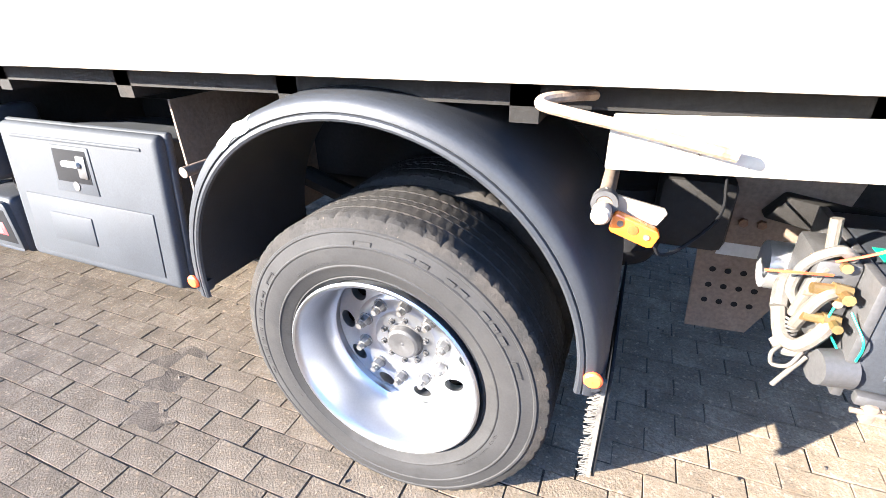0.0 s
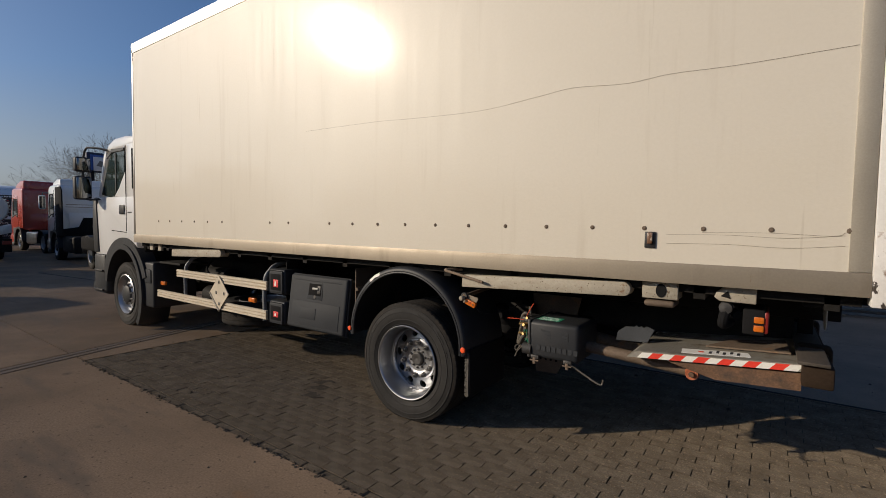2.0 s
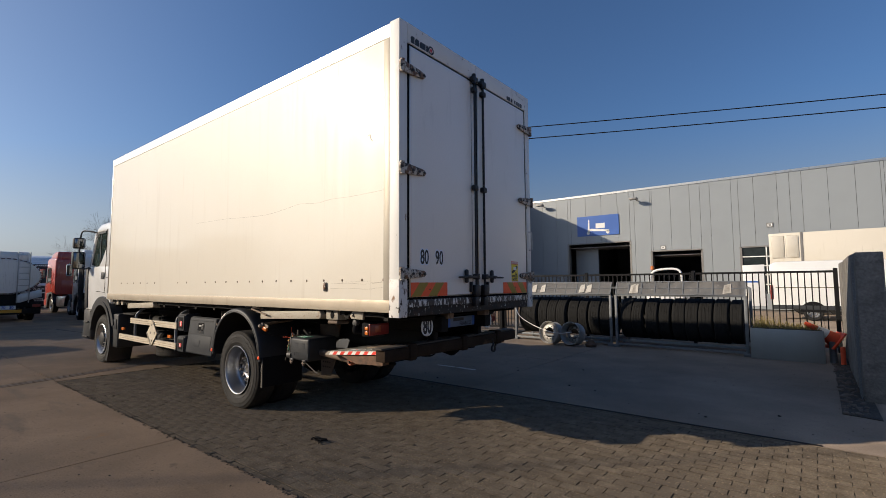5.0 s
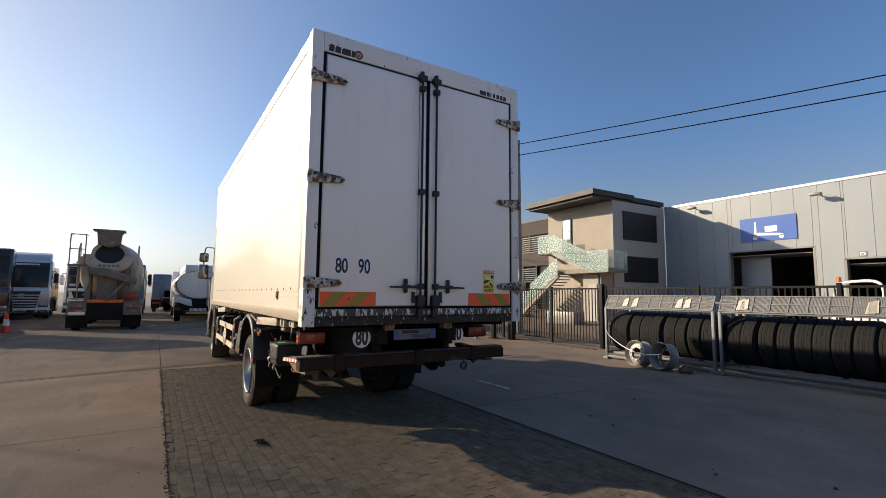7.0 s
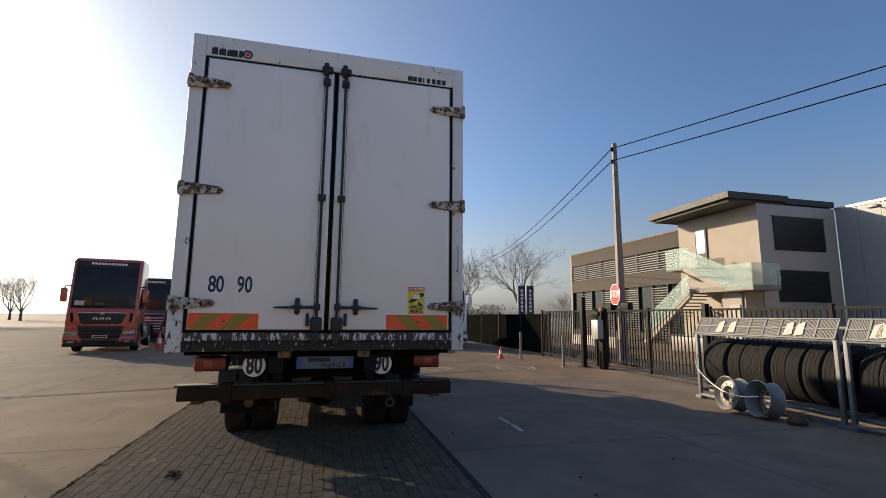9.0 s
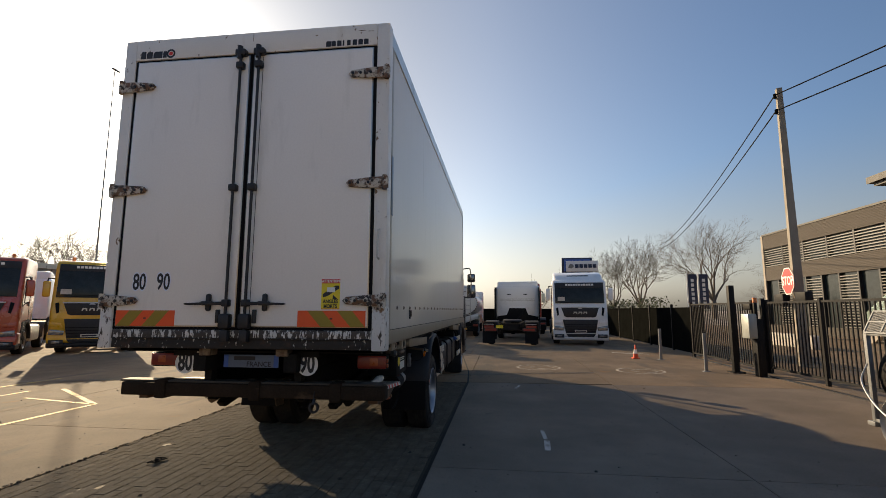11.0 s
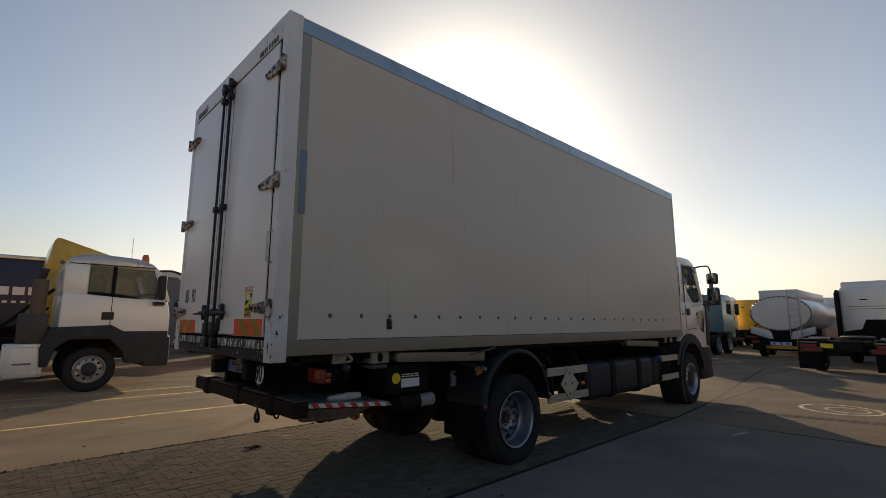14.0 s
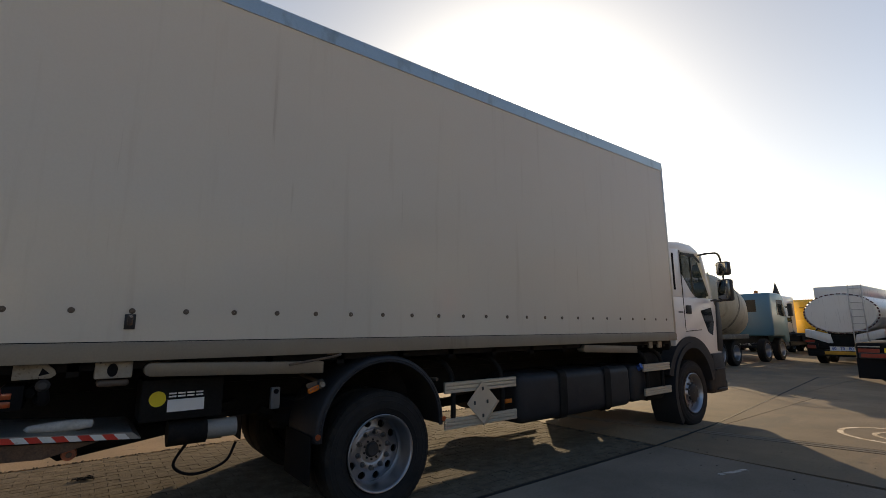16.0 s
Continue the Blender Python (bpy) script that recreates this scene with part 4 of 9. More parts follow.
for s in (-1, 1):
    P("leaf_spring", tube(curve_points([(-3.75, s * 0.55, 0.82), (-3.3, s * 0.55, 0.68), (-2.93, s * 0.55, 0.63), (-2.5, s * 0.55, 0.68), (-2.1, s * 0.55, 0.82)], 4), 0.045, 6), chassis_black)
    P("air_bag", lathe([(0.001, 0.66), (0.13, 0.66), (0.15, 0.72), (0.12, 0.78), (0.15, 0.84), (0.13, 0.92), (0.001, 0.92)], 20, "z", centre=(-2.35, s * 0.55, 0), closed=False), seal_black)
    for y in (1.105, 0.76):
        wheel(lorry, -2.925 - AT.x, s * y, WHEEL_Z, s, simple=y < 1)
    wheel(lorry, -8.66 - AT.x, s * 1.02, WHEEL_Z, s, front=True)
    # mudguards over the rear wheels
    def on_arch(a, d, y):
        """A point of the arch: angle in degrees, distance out from its crest line, place across."""
        q = math.radians(a)
        z = 0.676 + 0.594 * math.sin(q) + d * math.sin(q)
        return (-2.936 + (0.612 + d) * math.cos(q), s * y, z)
    b = bmesh.new()
    rows = []
    for a in range(-4, 185, 4):
        prof = [(-0.052, 1.283), (-0.050, 1.291), (-0.044, 1.294), (-0.036, 1.292), (-0.033, 1.286), (-0.030, 1.291), (-0.014, 1.289), (-0.004, 1.280), (0.004, 1.262), (0.007, 1.235),
                (0.010, 1.215), (0.012, 1.20), (0.012, 0.72), (0.004, 0.715), (-0.002, 1.235), (-0.024, 1.275)]
        rows.append([b.verts.new(on_arch(a, d, y)) for d, y in prof])
    for r0, r1 in zip(rows, rows[1:]):
        for k in range(len(r0)):
            j = (k + 1) % len(r0)
            b.faces.new((r0[k], r0[j], r1[j], r1[k]))
    b.faces.new(rows[0])
    b.faces.new(rows[-1][::-1])
    bmesh.ops.recalc_face_normals(b, faces=b.faces[:])
    guard = P("mudguard", b, black_plastic, label="black plastic mudguard arch")
    for xx in (-2.338, -3.546):
        P("reflector", lathe([(0.001, -0.007), (0.016, -0.006), (0.021, -0.002), (0.022, 0.004), (0.001, 0.004)], 24, "y", centre=(xx, s * 1.293, 0.687), closed=False), orange_refl if s < 0 else orange_lens, guard, "small round orange reflector")
    for a, d0, d1 in ((-2, -0.052, 0.006), (182, -0.046, 0.002)):
        P("arch_foot", prism([(on_arch(a, d, 0)[0], z) for d, z in ((d0, 0.69), (d1, 0.69), (d1, 0.658), (d1 - 0.01, 0.648), (d0 + 0.01, 0.648), (d0, 0.658))], "y", s * 1.255, s * 1.289, 0.004), black_plastic, guard)
    P("mudguard_bolt", rod((-3.50, s * 1.15, 1.035), (-3.50, s * 1.255, 1.035), 0.016, n=14), rust_brown, guard, "rusty clamp bolt")
    P("clamp_tube", rod((-2.372, s * 0.80, 1.118), (-2.372, s * 1.235, 1.083), 0.016, n=14), rust_brown, guard)
    P("mudguard_bolt", lathe([(0.001, -0.016), (0.014, -0.015), (0.019, -0.008), (0.019, 0.02), (0.001, 0.02)], 18, "y", centre=(-2.374, s * 1.262, 1.072) if s < 0 else (-2.374, s * 1.25, 1.072), closed=False), beam_paint, guard, "rusty pale clamp bolt")
    P("clamp_collar", lathe([(0.016, -0.012), (0.026, -0.012), (0.026, 0.012), (0.016, 0.012)], 18, "y", centre=(-2.372, s * 1.225, 1.085)), hub_grey, guard)
    # The right bracket is darker brown: its shade is put into the colour.
    lb = P("side_lamp_bracket", prism([(-2.390, 1.105), (-2.372, 1.112), (-2.352, 1.100), (-2.262, 1.082), (-2.256, 1.072), (-2.270, 1.046), (-2.352, 1.050), (-2.385, 1.03)], "y", s * 1.214, s * 1.220), rail_dirty if s < 0 else rust_brown, guard, "bent steel lamp bracket")
    lamp = P("side_marker", prism([(-2.352, 1.066), (-2.344, 1.071), (-2.268, 1.044), (-2.262, 1.034), (-2.272, 1.008), (-2.282, 1.006), (-2.352, 1.030), (-2.357, 1.036)], "y", s * 1.221, s * 1.246, 0.004), amber_lens, guard, "amber side marker lamp")
    for x, z in ((-2.337, 1.052), (-2.286, 1.030)):
        P("lamp_screw", rod((x, s * 1.246, z), (x, s * 1.249, z), 0.006, n=10), rust_brown, lamp)
    P("lamp_reflex", lathe([(0.001, -0.003), (0.010, -0.002), (0.012, 0.002), (0.001, 0.002)], 16, "y", centre=(-2.312, s * 1.246, 1.041), closed=False), orange_lens, lamp)
    P("lamp_wire", tube(curve_points([(-2.27, s * 1.215, 1.01), (-2.25, s * 1.18, 0.965), (-2.20, s * 1.10, 0.955), (-2.12, s * 0.95, 0.98), (-2.10, s * 0.8, 1.02)], 5), 0.004, 6), seal_black, lamp)
    # mud flap of brush bristles
    bb = bmesh.new()
    rnd = random.Random(5)
    for k in range(260):
        y, z = s * rnd.uniform(1.246, 1.256), rnd.uniform(0.34, 0.655)
        rod((-2.312, y, z), (-2.312 - rnd.uniform(0.010, 0.034), y + rnd.uniform(-0.005, 0.005), z - rnd.uniform(0.0, 0.02)), 0.0015, n=3, bm=bb, caps=False)
    box(-2.317, s * 1.245, 0.33, -2.307, s * 1.258, 0.66, bm=bb)
    if s < 0:
        tagged(P("flap_brush", bb, hose_grey, flat=True), kind="stuff")
    else:
        bb.free()
    P("mud_flap", box(-2.304, s * 0.70, 0.33, -2.297, s * 1.252, 0.69, 0.002), seal_black, label="black rubber mud flap")
    # pale beams and brackets under the body
    for x0, x1 in ((-2.38, -1.17), (-6.95, -5.75)):
        tip_ = [(x1 - 0.045 + 0.045 * math.cos(a), 1.2485 + 0.0445 * math.sin(a)) for a in [math.radians(k) for k in range(-90, 91, 15)]]
        # Right-hand beams take a darker colour that carries their shade.
        P("pull_out_beam", prism([(x0, 1.158), *tip_, (x0, 1.249)], "y", s * 1.255, s * 1.15, 0.006), beam_paint if s < 0 else rail_dirty, label="pale painted steel beam, chipped" if s < 0 else "grimy steel beam, greyed for the shade on its side")
    br = P("twist_lock", prism([(-1.11, 1.205), (-0.915, 1.205), (-0.915, 1.307), (-1.11, 1.307)], "y", s * 1.23, s * 1.06, 0.006), beam_paint)
    P("lock_hole", moved(rod((0, s * 1.231, 0), (0, s * 1.234, 0), 0.028, n=20), Matrix.Translation((-1.005, 0, 1.256)) @ Matrix.Diagonal((1, 1, 1.45, 1))), seal_black, br)
    P("lock_foot", box(-1.10, s * 1.225, 1.155, -0.93, s * 1.05, 1.195, 0.018, 3), rust_brown, br)
    P("bracket", prism([(-0.735, 1.245), (-0.725, 1.275), (-0.69, 1.305), (-0.54, 1.305), (-0.54, 1.222), (-0.71, 1.225)], "y", s * 1.22, s * 1.19, 0.004), beam_paint)
    P("bracket_hole", prism([(-0.705, 1.252), (-0.67, 1.285), (-0.655, 1.24)], "y", s * 1.221, s * 1.2225), seal_black)
P("hook_rod", tube(curve_points([(-2.40, -1.17, 1.278), (-2.45, -1.24, 1.286), (-2.492, -1.285, 1.286), (-2.495, -1.305, 1.279), (-2.45, -1.303, 1.268), (-2.35, -1.297, 1.248), (-2.18, -1.292, 1.212)], 6), 0.0105, 10), rod_tan, label="bent rusty hook rod")
P("hook_rod", tube(curve_points([(-2.40, 1.17, 1.30), (-2.50, 1.25, 1.305), (-2.45, 1.32, 1.29), (-2.08, 1.325, 1.24)], 6), 0.0095, 8), rust_brown)
b = bmesh.new()
strip = []
for k in range(9):
    a = 128.0 - 1.6 * k
    q = math.radians(a)
    w = 0.004 * math.sin(5.1 * k)
    strip.append([b.verts.new((-2.936 + (0.612 + d) * math.cos(q), -y, 0.676 + (0.594 + d) * math.sin(q))) for d, y in ((-0.028 + w, 1.2925), (-0.014, 1.2905), (-0.003, 1.2815), (0.0045 + w, 1.264))])
for p0, p1 in zip(strip, strip[1:]):
    for k in range(3):
        b.faces.new((p0[k], p0[k + 1], p1[k + 1], p1[k]))
P("scuff", b, white_tape, label="pale scuffed patch on the mudguard")

# left side: tool locker, marker housings, guard rails, placard holder
LEAN = Matrix.Translation((0, -1.215, 0.57)) @ pose(0, 0, 0, -7, 0, 0) @ Matrix.Translation((0, 1.215, -0.57))


def L(name, bm, m, parent=None, label=""):
    return P(name, moved(bm, LEAN), m, parent, label)


tb = L("tool_locker", box(-4.52, -1.17, 0.60, -3.77, -0.62, 1.075, 0.03, 3), grey_plastic, label="grey plastic tool locker")
lid = L("locker_lid", box(-4.575, -1.212, 0.560, -3.725, -1.155, 1.10, 0.026, 4), grey_plastic, tb, "moulded locker lid")
L("lid_edge", box(-4.585, -1.178, 0.552, -3.715, -1.150, 1.108, 0.012, 3), grey_plastic, lid)
L("lid_panel", box(-4.50, -1.2165, 0.60, -3.80, -1.207, 0.835, 0.004), grey_plastic, lid)
L("lid_panel", box(-4.37, -1.221, 0.665, -4.13, -1.213, 0.775, 0.004), grey_plastic, lid)
L("lid_rib", box(-4.50, -1.2165, 1.045, -3.80, -1.206, 1.057, 0.004), grey_plastic, lid)
L("handle_surround", prism([(-4.285, 0.865), (-4.275, 1.035), (-4.065, 1.035), (-4.055, 0.865)], "y", -1.216, -1.208, 0.004), grey_plastic, lid)
L("handle_recess", prism([(-4.265, 0.905), (-4.26, 1.022), (-4.08, 1.022), (-4.075, 0.905)], "y", -1.2175, -1.212, 0.002), seal_black, lid)
L("lock_handle", box(-4.20, -1.236, 0.962, -4.11, -1.214, 0.985, 0.008), disc_grey, lid, "pale lock handle")
L("lock_plate", box(-4.135, -1.222, 0.925, -4.085, -1.214, 1.005, 0.006), hub_grey, lid)
L("lock_barrel", rod((-4.165, -1.214, 0.893), (-4.165, -1.219, 0.893), 0.017, n=18), hub_grey, lid)
for x in (-4.70, -3.655):
    P("locker_bracket", box(x, -1.12, 0.66, x + 0.008, -0.45, 1.205), rust_brown if x > -4 else chassis_black)
for z0, z1 in ((0.86, 1.13), (0.54, 0.79)):
    hs = P("marker_housing", box(-4.89, -1.20, z0, -4.62, -0.96, z1, 0.025, 3), black_plastic)
    P("housing_rim", box(-4.875, -1.212, z0 + 0.015, -4.635, -1.195, z1 - 0.015, 0.02, 3), grey_plastic, hs)
    P("housing_recess", box(-4.845, -1.2132, z0 + 0.045, -4.665, -1.207, z1 - 0.05, 0.004), seal_black, hs)
    P("housing_window", box(-4.79, -1.2142, z0 + 0.08, -4.71, -1.206, z1 - 0.11, 0.002), decal_red, hs, "red and white sticker in the housing")
    P("window_mark", prism([(-4.775, z0 + 0.09), (-4.74, z0 + 0.09), (-4.75, z1 - 0.13), (-4.765, z1 - 0.12)], "y", -1.2150, -1.2138), white_tape, hs)


def guard_rail(x0, x1, z0, z1, s):
    """A ribbed aluminium side guard rail."""
    h, y = z1 - z0, s * 1.20
    out = []
    for k in range(3):
        a = z0 + h * k / 3
        out += [(y + s * 0.004, a + 0.001), (y + s * 0.012, a + 0.006), (y + s * 0.012, a + h / 3 - 0.006), (y + s * 0.004, a + h / 3 - 0.001), (y - s * 0.004, a + h / 3)]
    return prism(out + [(y - s * 0.015, z1), (y - s * 0.015, z0)], "x", x0, x1)


def placard(cx, cz, s):
    b = prism([(cx - 0.205, cz), (cx, cz + 0.205), (cx + 0.205, cz), (cx, cz - 0.205)], "y", s * 1.222, s * 1.230)
    o = P("placard_holder", b, alu_bright, label="diamond-shaped metal placard holder")
    for dx, dz in ((0, 0.13), (0.11, 0), (0, -0.13), (-0.06, 0)):
        P("placard_bolt", box(cx + dx - 0.012, s * 1.230, cz + dz - 0.018, cx + dx + 0.012, s * 1.236, cz + dz + 0.018, 0.004), hub_grey, o)
    P("placard_edge", prism([(cx - 0.215, cz - 0.01), (cx, cz - 0.225), (cx, cz - 0.205), (cx - 0.205, cz)], "y", s * 1.218, s * 1.24), alu, o)


P("guard_rail", guard_rail(-6.92, -4.92, 0.885, 0.985, -1), alu_bright, label="ribbed aluminium side guard rail")
P("guard_rail", guard_rail(-7.48, -4.93, 0.565, 0.665, -1), alu_bright, label="ribbed aluminium side guard rail")
placard(-5.84, 0.775, -1)
for x in (-6.75, -5.0):
    P("guard_post", tube(curve_points([(x, -1.175, 0.55), (x, -1.175, 0.95), (x + 0.02, -1.14, 1.08), (x + 0.05, -1.0, 1.17), (x + 0.05, -0.5, 1.18)], 5), 0.024, 10), galv)
for x, z in ((-7.35, 0.76), (-5.22, 0.75)):
    P("side_marker", box(x - 0.06, -1.20, z - 0.025, x + 0.06, -1.165, z + 0.025, 0.006), amber_lens, label="amber side marker lamp")
sp = P("spare_wheel", DISHED, rim_silver, label="spare wheel slung flat under the chassis")
sp.matrix_local = Matrix.Translation(Vector((-5.85, -0.62, 0.50)) - AT) @ pose(0, 0, 0, 90, 0, 0)
part("tyre", TYRE, tyre_rubber, sp)
for x, y, z, l in ((-7.0, -0.78, 0.88, 0.7), (-6.9, -0.80, 0.62, 0.6), (-7.0, -0.55, 0.70, 0.6)):
    P("air_tank", lathe([(0.001, 0), (0.09, 0.01), (0.12, 0.05), (0.12, l - 0.05), (0.09, l - 0.01), (0.001, l)], 20, "x", centre=(x, y, z), closed=False), chassis_black)
P("battery_box", box(-8.02, -1.17, 0.36, -7.70, -0.55, 1.02, 0.03, 3), black_plastic, label="black plastic box behind the front wheel")
P("battery_rib", box(-7.96, -1.185, 0.72, -7.76, -1.165, 0.92, 0.015), grey_plastic)
P("bracket_plate", box(-7.6, -1.13, 1.02, -7.0, -0.7, 1.05, 0.006), chassis_black)
for x in (-7.70, -7.45):
    P("pale_bracket", box(x, -1.21, 1.21, x + 0.10, -1.18, 1.30, 0.004), beam_paint)
    P("pale_bracket", box(x, 1.21, 1.21, x + 0.10, 1.18, 1.30, 0.004), beam_paint)
P("hose", tube(curve_points([(-6.6, -0.9, 1.1), (-6.45, -1.05, 1.0), (-6.3, -1.0, 0.85), (-6.35, -0.8, 0.75)], 5), 0.015), seal_black)
# plate behind the rear wheel with a label
P("hanger_plate", prism([(-2.11, 1.06), (-1.70, 1.06), (-1.80, 0.60), (-1.885, 0.415), (-2.07, 0.405)], "y", -0.56, -0.545), rust_brown, label="brown rusty hanger plate")
P("maker_label", box(-2.035, -0.5615, 0.698, -1.918, -0.5605, 0.742), disc_grey)
for x in (-1.985, -1.935):
    P("plate_bolt", rod((x, -0.56, 0.818), (x, -0.575, 0.818), 0.014, n=6), rust)
for k in range(4):
    for j in range(3):
        P("plate_hole", rod((-2.03 + 0.045 * k, -0.5602, 0.64 - 0.06 * j), (-2.03 + 0.045 * k, -0.5612, 0.64 - 0.06 * j), 0.010, n=12), seal_black)
P("pipe_hanger", box(-2.25, -0.75, 0.78, -2.05, -0.6, 1.0, 0.03), chassis_black)

# right side: fuel tank, guard rails, placard
tk = P("fuel_tank", box(-6.90, 0.60, 0.46, -4.68, 1.165, 1.0, 0.10, 4), black_plastic, label="black fuel tank with straps")
for x in (-6.35, -5.45):
    P("tank_strap", box(x, 0.585, 0.445, x + 0.05, 1.178, 1.012, 0.09, 4), chassis_black, tk)
P("adblue_tank", box(-7.35, 0.66, 0.48, -6.95, 1.14, 0.98, 0.07, 3), black_plastic)
P("tank_cap", rod((-7.15, 1.12, 0.93), (-7.15, 1.18, 0.97), 0.04, n=16), decal_blue)
for x0, x1 in ((-4.59, -3.63), (-7.88, -7.16)):
    P("guard_rail", guard_rail(x0, x1, 0.885, 0.99, 1), alu_bright)
    P("guard_rail", guard_rail(x0, x1, 0.555, 0.655, 1), alu_bright)
    for x in (x0 + 0.18, x1 - 0.12):
        P("guard_post", tube(curve_points([(x, 1.175, 0.56), (x, 1.175, 0.95), (x + 0.02, 1.14, 1.1), (x + 0.05, 1.0, 1.19), (x + 0.05, 0.5, 1.2)], 5), 0.026, 10), chassis_black)
placard(-4.09, 0.775, 1)
P("side_marker", box(-4.54, 1.165, 0.72, -4.44, 1.195, 0.765, 0.006), amber_lens)
P("air_filter", box(-7.9, 0.65, 0.45, -7.4, 1.1, 1.15, 0.06), chassis_black)

# tail lift folded under the body
rust_orange = mat("rust_orange", (0.42, 0.12, 0.05), 0.7, var=0.25, big=20, fine=120, bump=0.2)
beam_dull = mat("dull_aluminium", (0.34, 0.32, 0.28), 0.5, 0.5, var=0.1, big=3, fine=90, bump=0.05, stain=((0.16, 0.12, 0.09), 5.0, 0.58, 0.75, V))
lift = P("lift_platform", prism([(-1.20, 0.815), (-0.325, 0.888), (-0.325, 0.928), (-1.15, 0.858)], "y", -1.165, 1.165), beam_dull, label="folded aluminium tail-lift platform with ribbed top")
for k in range(14):
    x = -1.13 + 0.022 * k
    zt = 0.858 + (x + 1.15) * 0.0848
    P("platform_rib", box(x, -1.15, zt, x + 0.013, 1.15, zt + 0.002), beam_dull, lift)
for s in (-1, 1):
    n = 13
    for k in range(n):
        u0, u1 = -1.14 + 0.79 * k / n, -1.14 + 0.79 * (k + 1) / n
        def edge(u):
            return 0.8195 + (u + 1.15) * 0.0834
        st = [(u0, edge(u0)), (u1, edge(u1)), (u1 + 0.03, edge(u1) + 0.036), (u0 + 0.03, edge(u0) + 0.036)]
        P("warning_stripe", prism(st, "y", s * 1.165, s * 1.1665), red_tape if k % 2 else white_tape, lift, flat=True)
    P("platform_arm", prism([(-0.82, 0.785), (-0.72, 0.76), (-0.33, 0.78), (-0.33, 0.875), (-0.98, 0.825)], "y", s * 1.145, s * 1.06), rust, lift, "rusty platform support")
    P("roller", lathe([(0.012, -0.03), (0.034, -0.033), (0.04, 0.0), (0.034, 0.033), (0.012, 0.03)], 20, "y", centre=(-0.84, s * 1.10, 0.765)), rust_orange, lift, "rust-orange roller bolt")
    P("roller_bolt", rod((-0.84, s * 1.06, 0.765), (-0.84, s * 1.15, 0.765), 0.016, n=6), rust, lift)
    P("lift_arm", prism([(-1.95, 0.86), (-1.9, 0.93), (-0.9, 0.76), (-0.72, 0.68), (-0.78, 0.63)], "y", s * 0.62, s * 0.54, 0.008), chassis_black, lift)
    P("lift_cylinder", rod((-1.8, s * 0.72, 0.84), (-0.8, s * 0.72, 0.70), 0.045, n=14), rust_brown if s < 0 else chassis_black, lift)
P("ram_rod", rod((-1.80, -0.97, 0.81), (-0.84, -1.02, 0.755), 0.038, n=16), rust_brown, lift, "rusty brown lift ram")
toothed_grey = mat("toothed_grey", (0.045, 0.05, 0.058), 0.5, var=0.12, big=6, fine=90)
for x, z, g_ in ((-1.33, 0.855, 1.0),):
    pts_ = [(x + g_ * u, z + g_ * v) for u, v in [(0, 0), (0.20, 0.01), (0.24, 0.10), (0.20, 0.115)] + [(0.19 - 0.015 * k, 0.115 - (0.012 if k % 2 else 0)) for k in range(6)] + [(0.06, 0.10), (0.01, 0.06)]]
    P("toothed_plate", prism(pts_, "y", -0.92, -0.91), toothed_grey, lift, "blue-grey toothed plate")
TILT = Matrix.Translation((-1.15, 0, 0.8585)) @ pose(0, 0, 0, 0, -4.85, 0)
st_ = P("platform_sticker", moved(prism([(0.25, -1.12), (0.60, -1.11), (0.58, -1.0), (0.24, -1.0)], "z", 0.001, 0.002), TILT), decal_white, lift, "pale safety sticker with an orange spot", flat=True)
P("sticker_spot", moved(rod((0.35, -1.06, 0.002), (0.35, -1.06, 0.003), 0.016, n=16), TILT), cone_orange, st_)
for k in range(5):
    P("sticker_bar", moved(box(0.39 + 0.035 * k, -1.09 + 0.02 * (k % 2), 0.002, 0.405 + 0.035 * k, -1.03 + 0.02 * (k % 2), 0.0026), TILT), decal_black, st_, flat=True)
P("rusty_plate", moved(prism([(0.36, -0.93), (0.78, -0.98), (0.76, -0.62), (0.48, -0.70)], "z", 0.006, 0.016), TILT), rust_brown, lift, "rusty brown plate")
P("rolled_rag", lathe([(0.001, -0.15), (0.026, -0.14), (0.036, -0.03), (0.030, 0.07), (0.020, 0.17), (0.001, 0.19)], 12, "x", centre=(-0.80, 1.02, 0.918), closed=False), paper, lift)
beam = P("platform_tip", box(-0.335, -1.235, 0.828, -0.205, 1.235, 0.944, 0.012), tip_brown, label="heavy dark rear edge of the folded tail lift")
P("tip_lip", box(-0.355, -1.262, 0.946, -0.225, 1.225, 0.964, 0.004), pale_wood, beam, "worn pale plank on the platform edge")
for y in (-0.84, 0.06, 0.80):
    P("tip_hinge", box(-0.345, y - 0.055, 0.805, -0.185, y + 0.055, 0.975, 0.022), tip_brown, beam)
P("eye_ring", lathe([(0.027, -0.009), (0.047, -0.009), (0.047, 0.009), (0.027, 0.009)], 20, "x", centre=(-0.175, 0.625, 0.768)), dark_metal, beam)
P("eye_shank", tube(curve_points([(-0.175, 0.625, 0.806), (-0.178, 0.622, 0.85), (-0.19, 0.62, 0.90)], 4), 0.004, 6), dark_metal, beam)
P("eye_neck", rod((-0.175, 0.625, 0.806), (-0.175, 0.625, 0.842), 0.017, 0.006, n=10), dark_metal, beam)
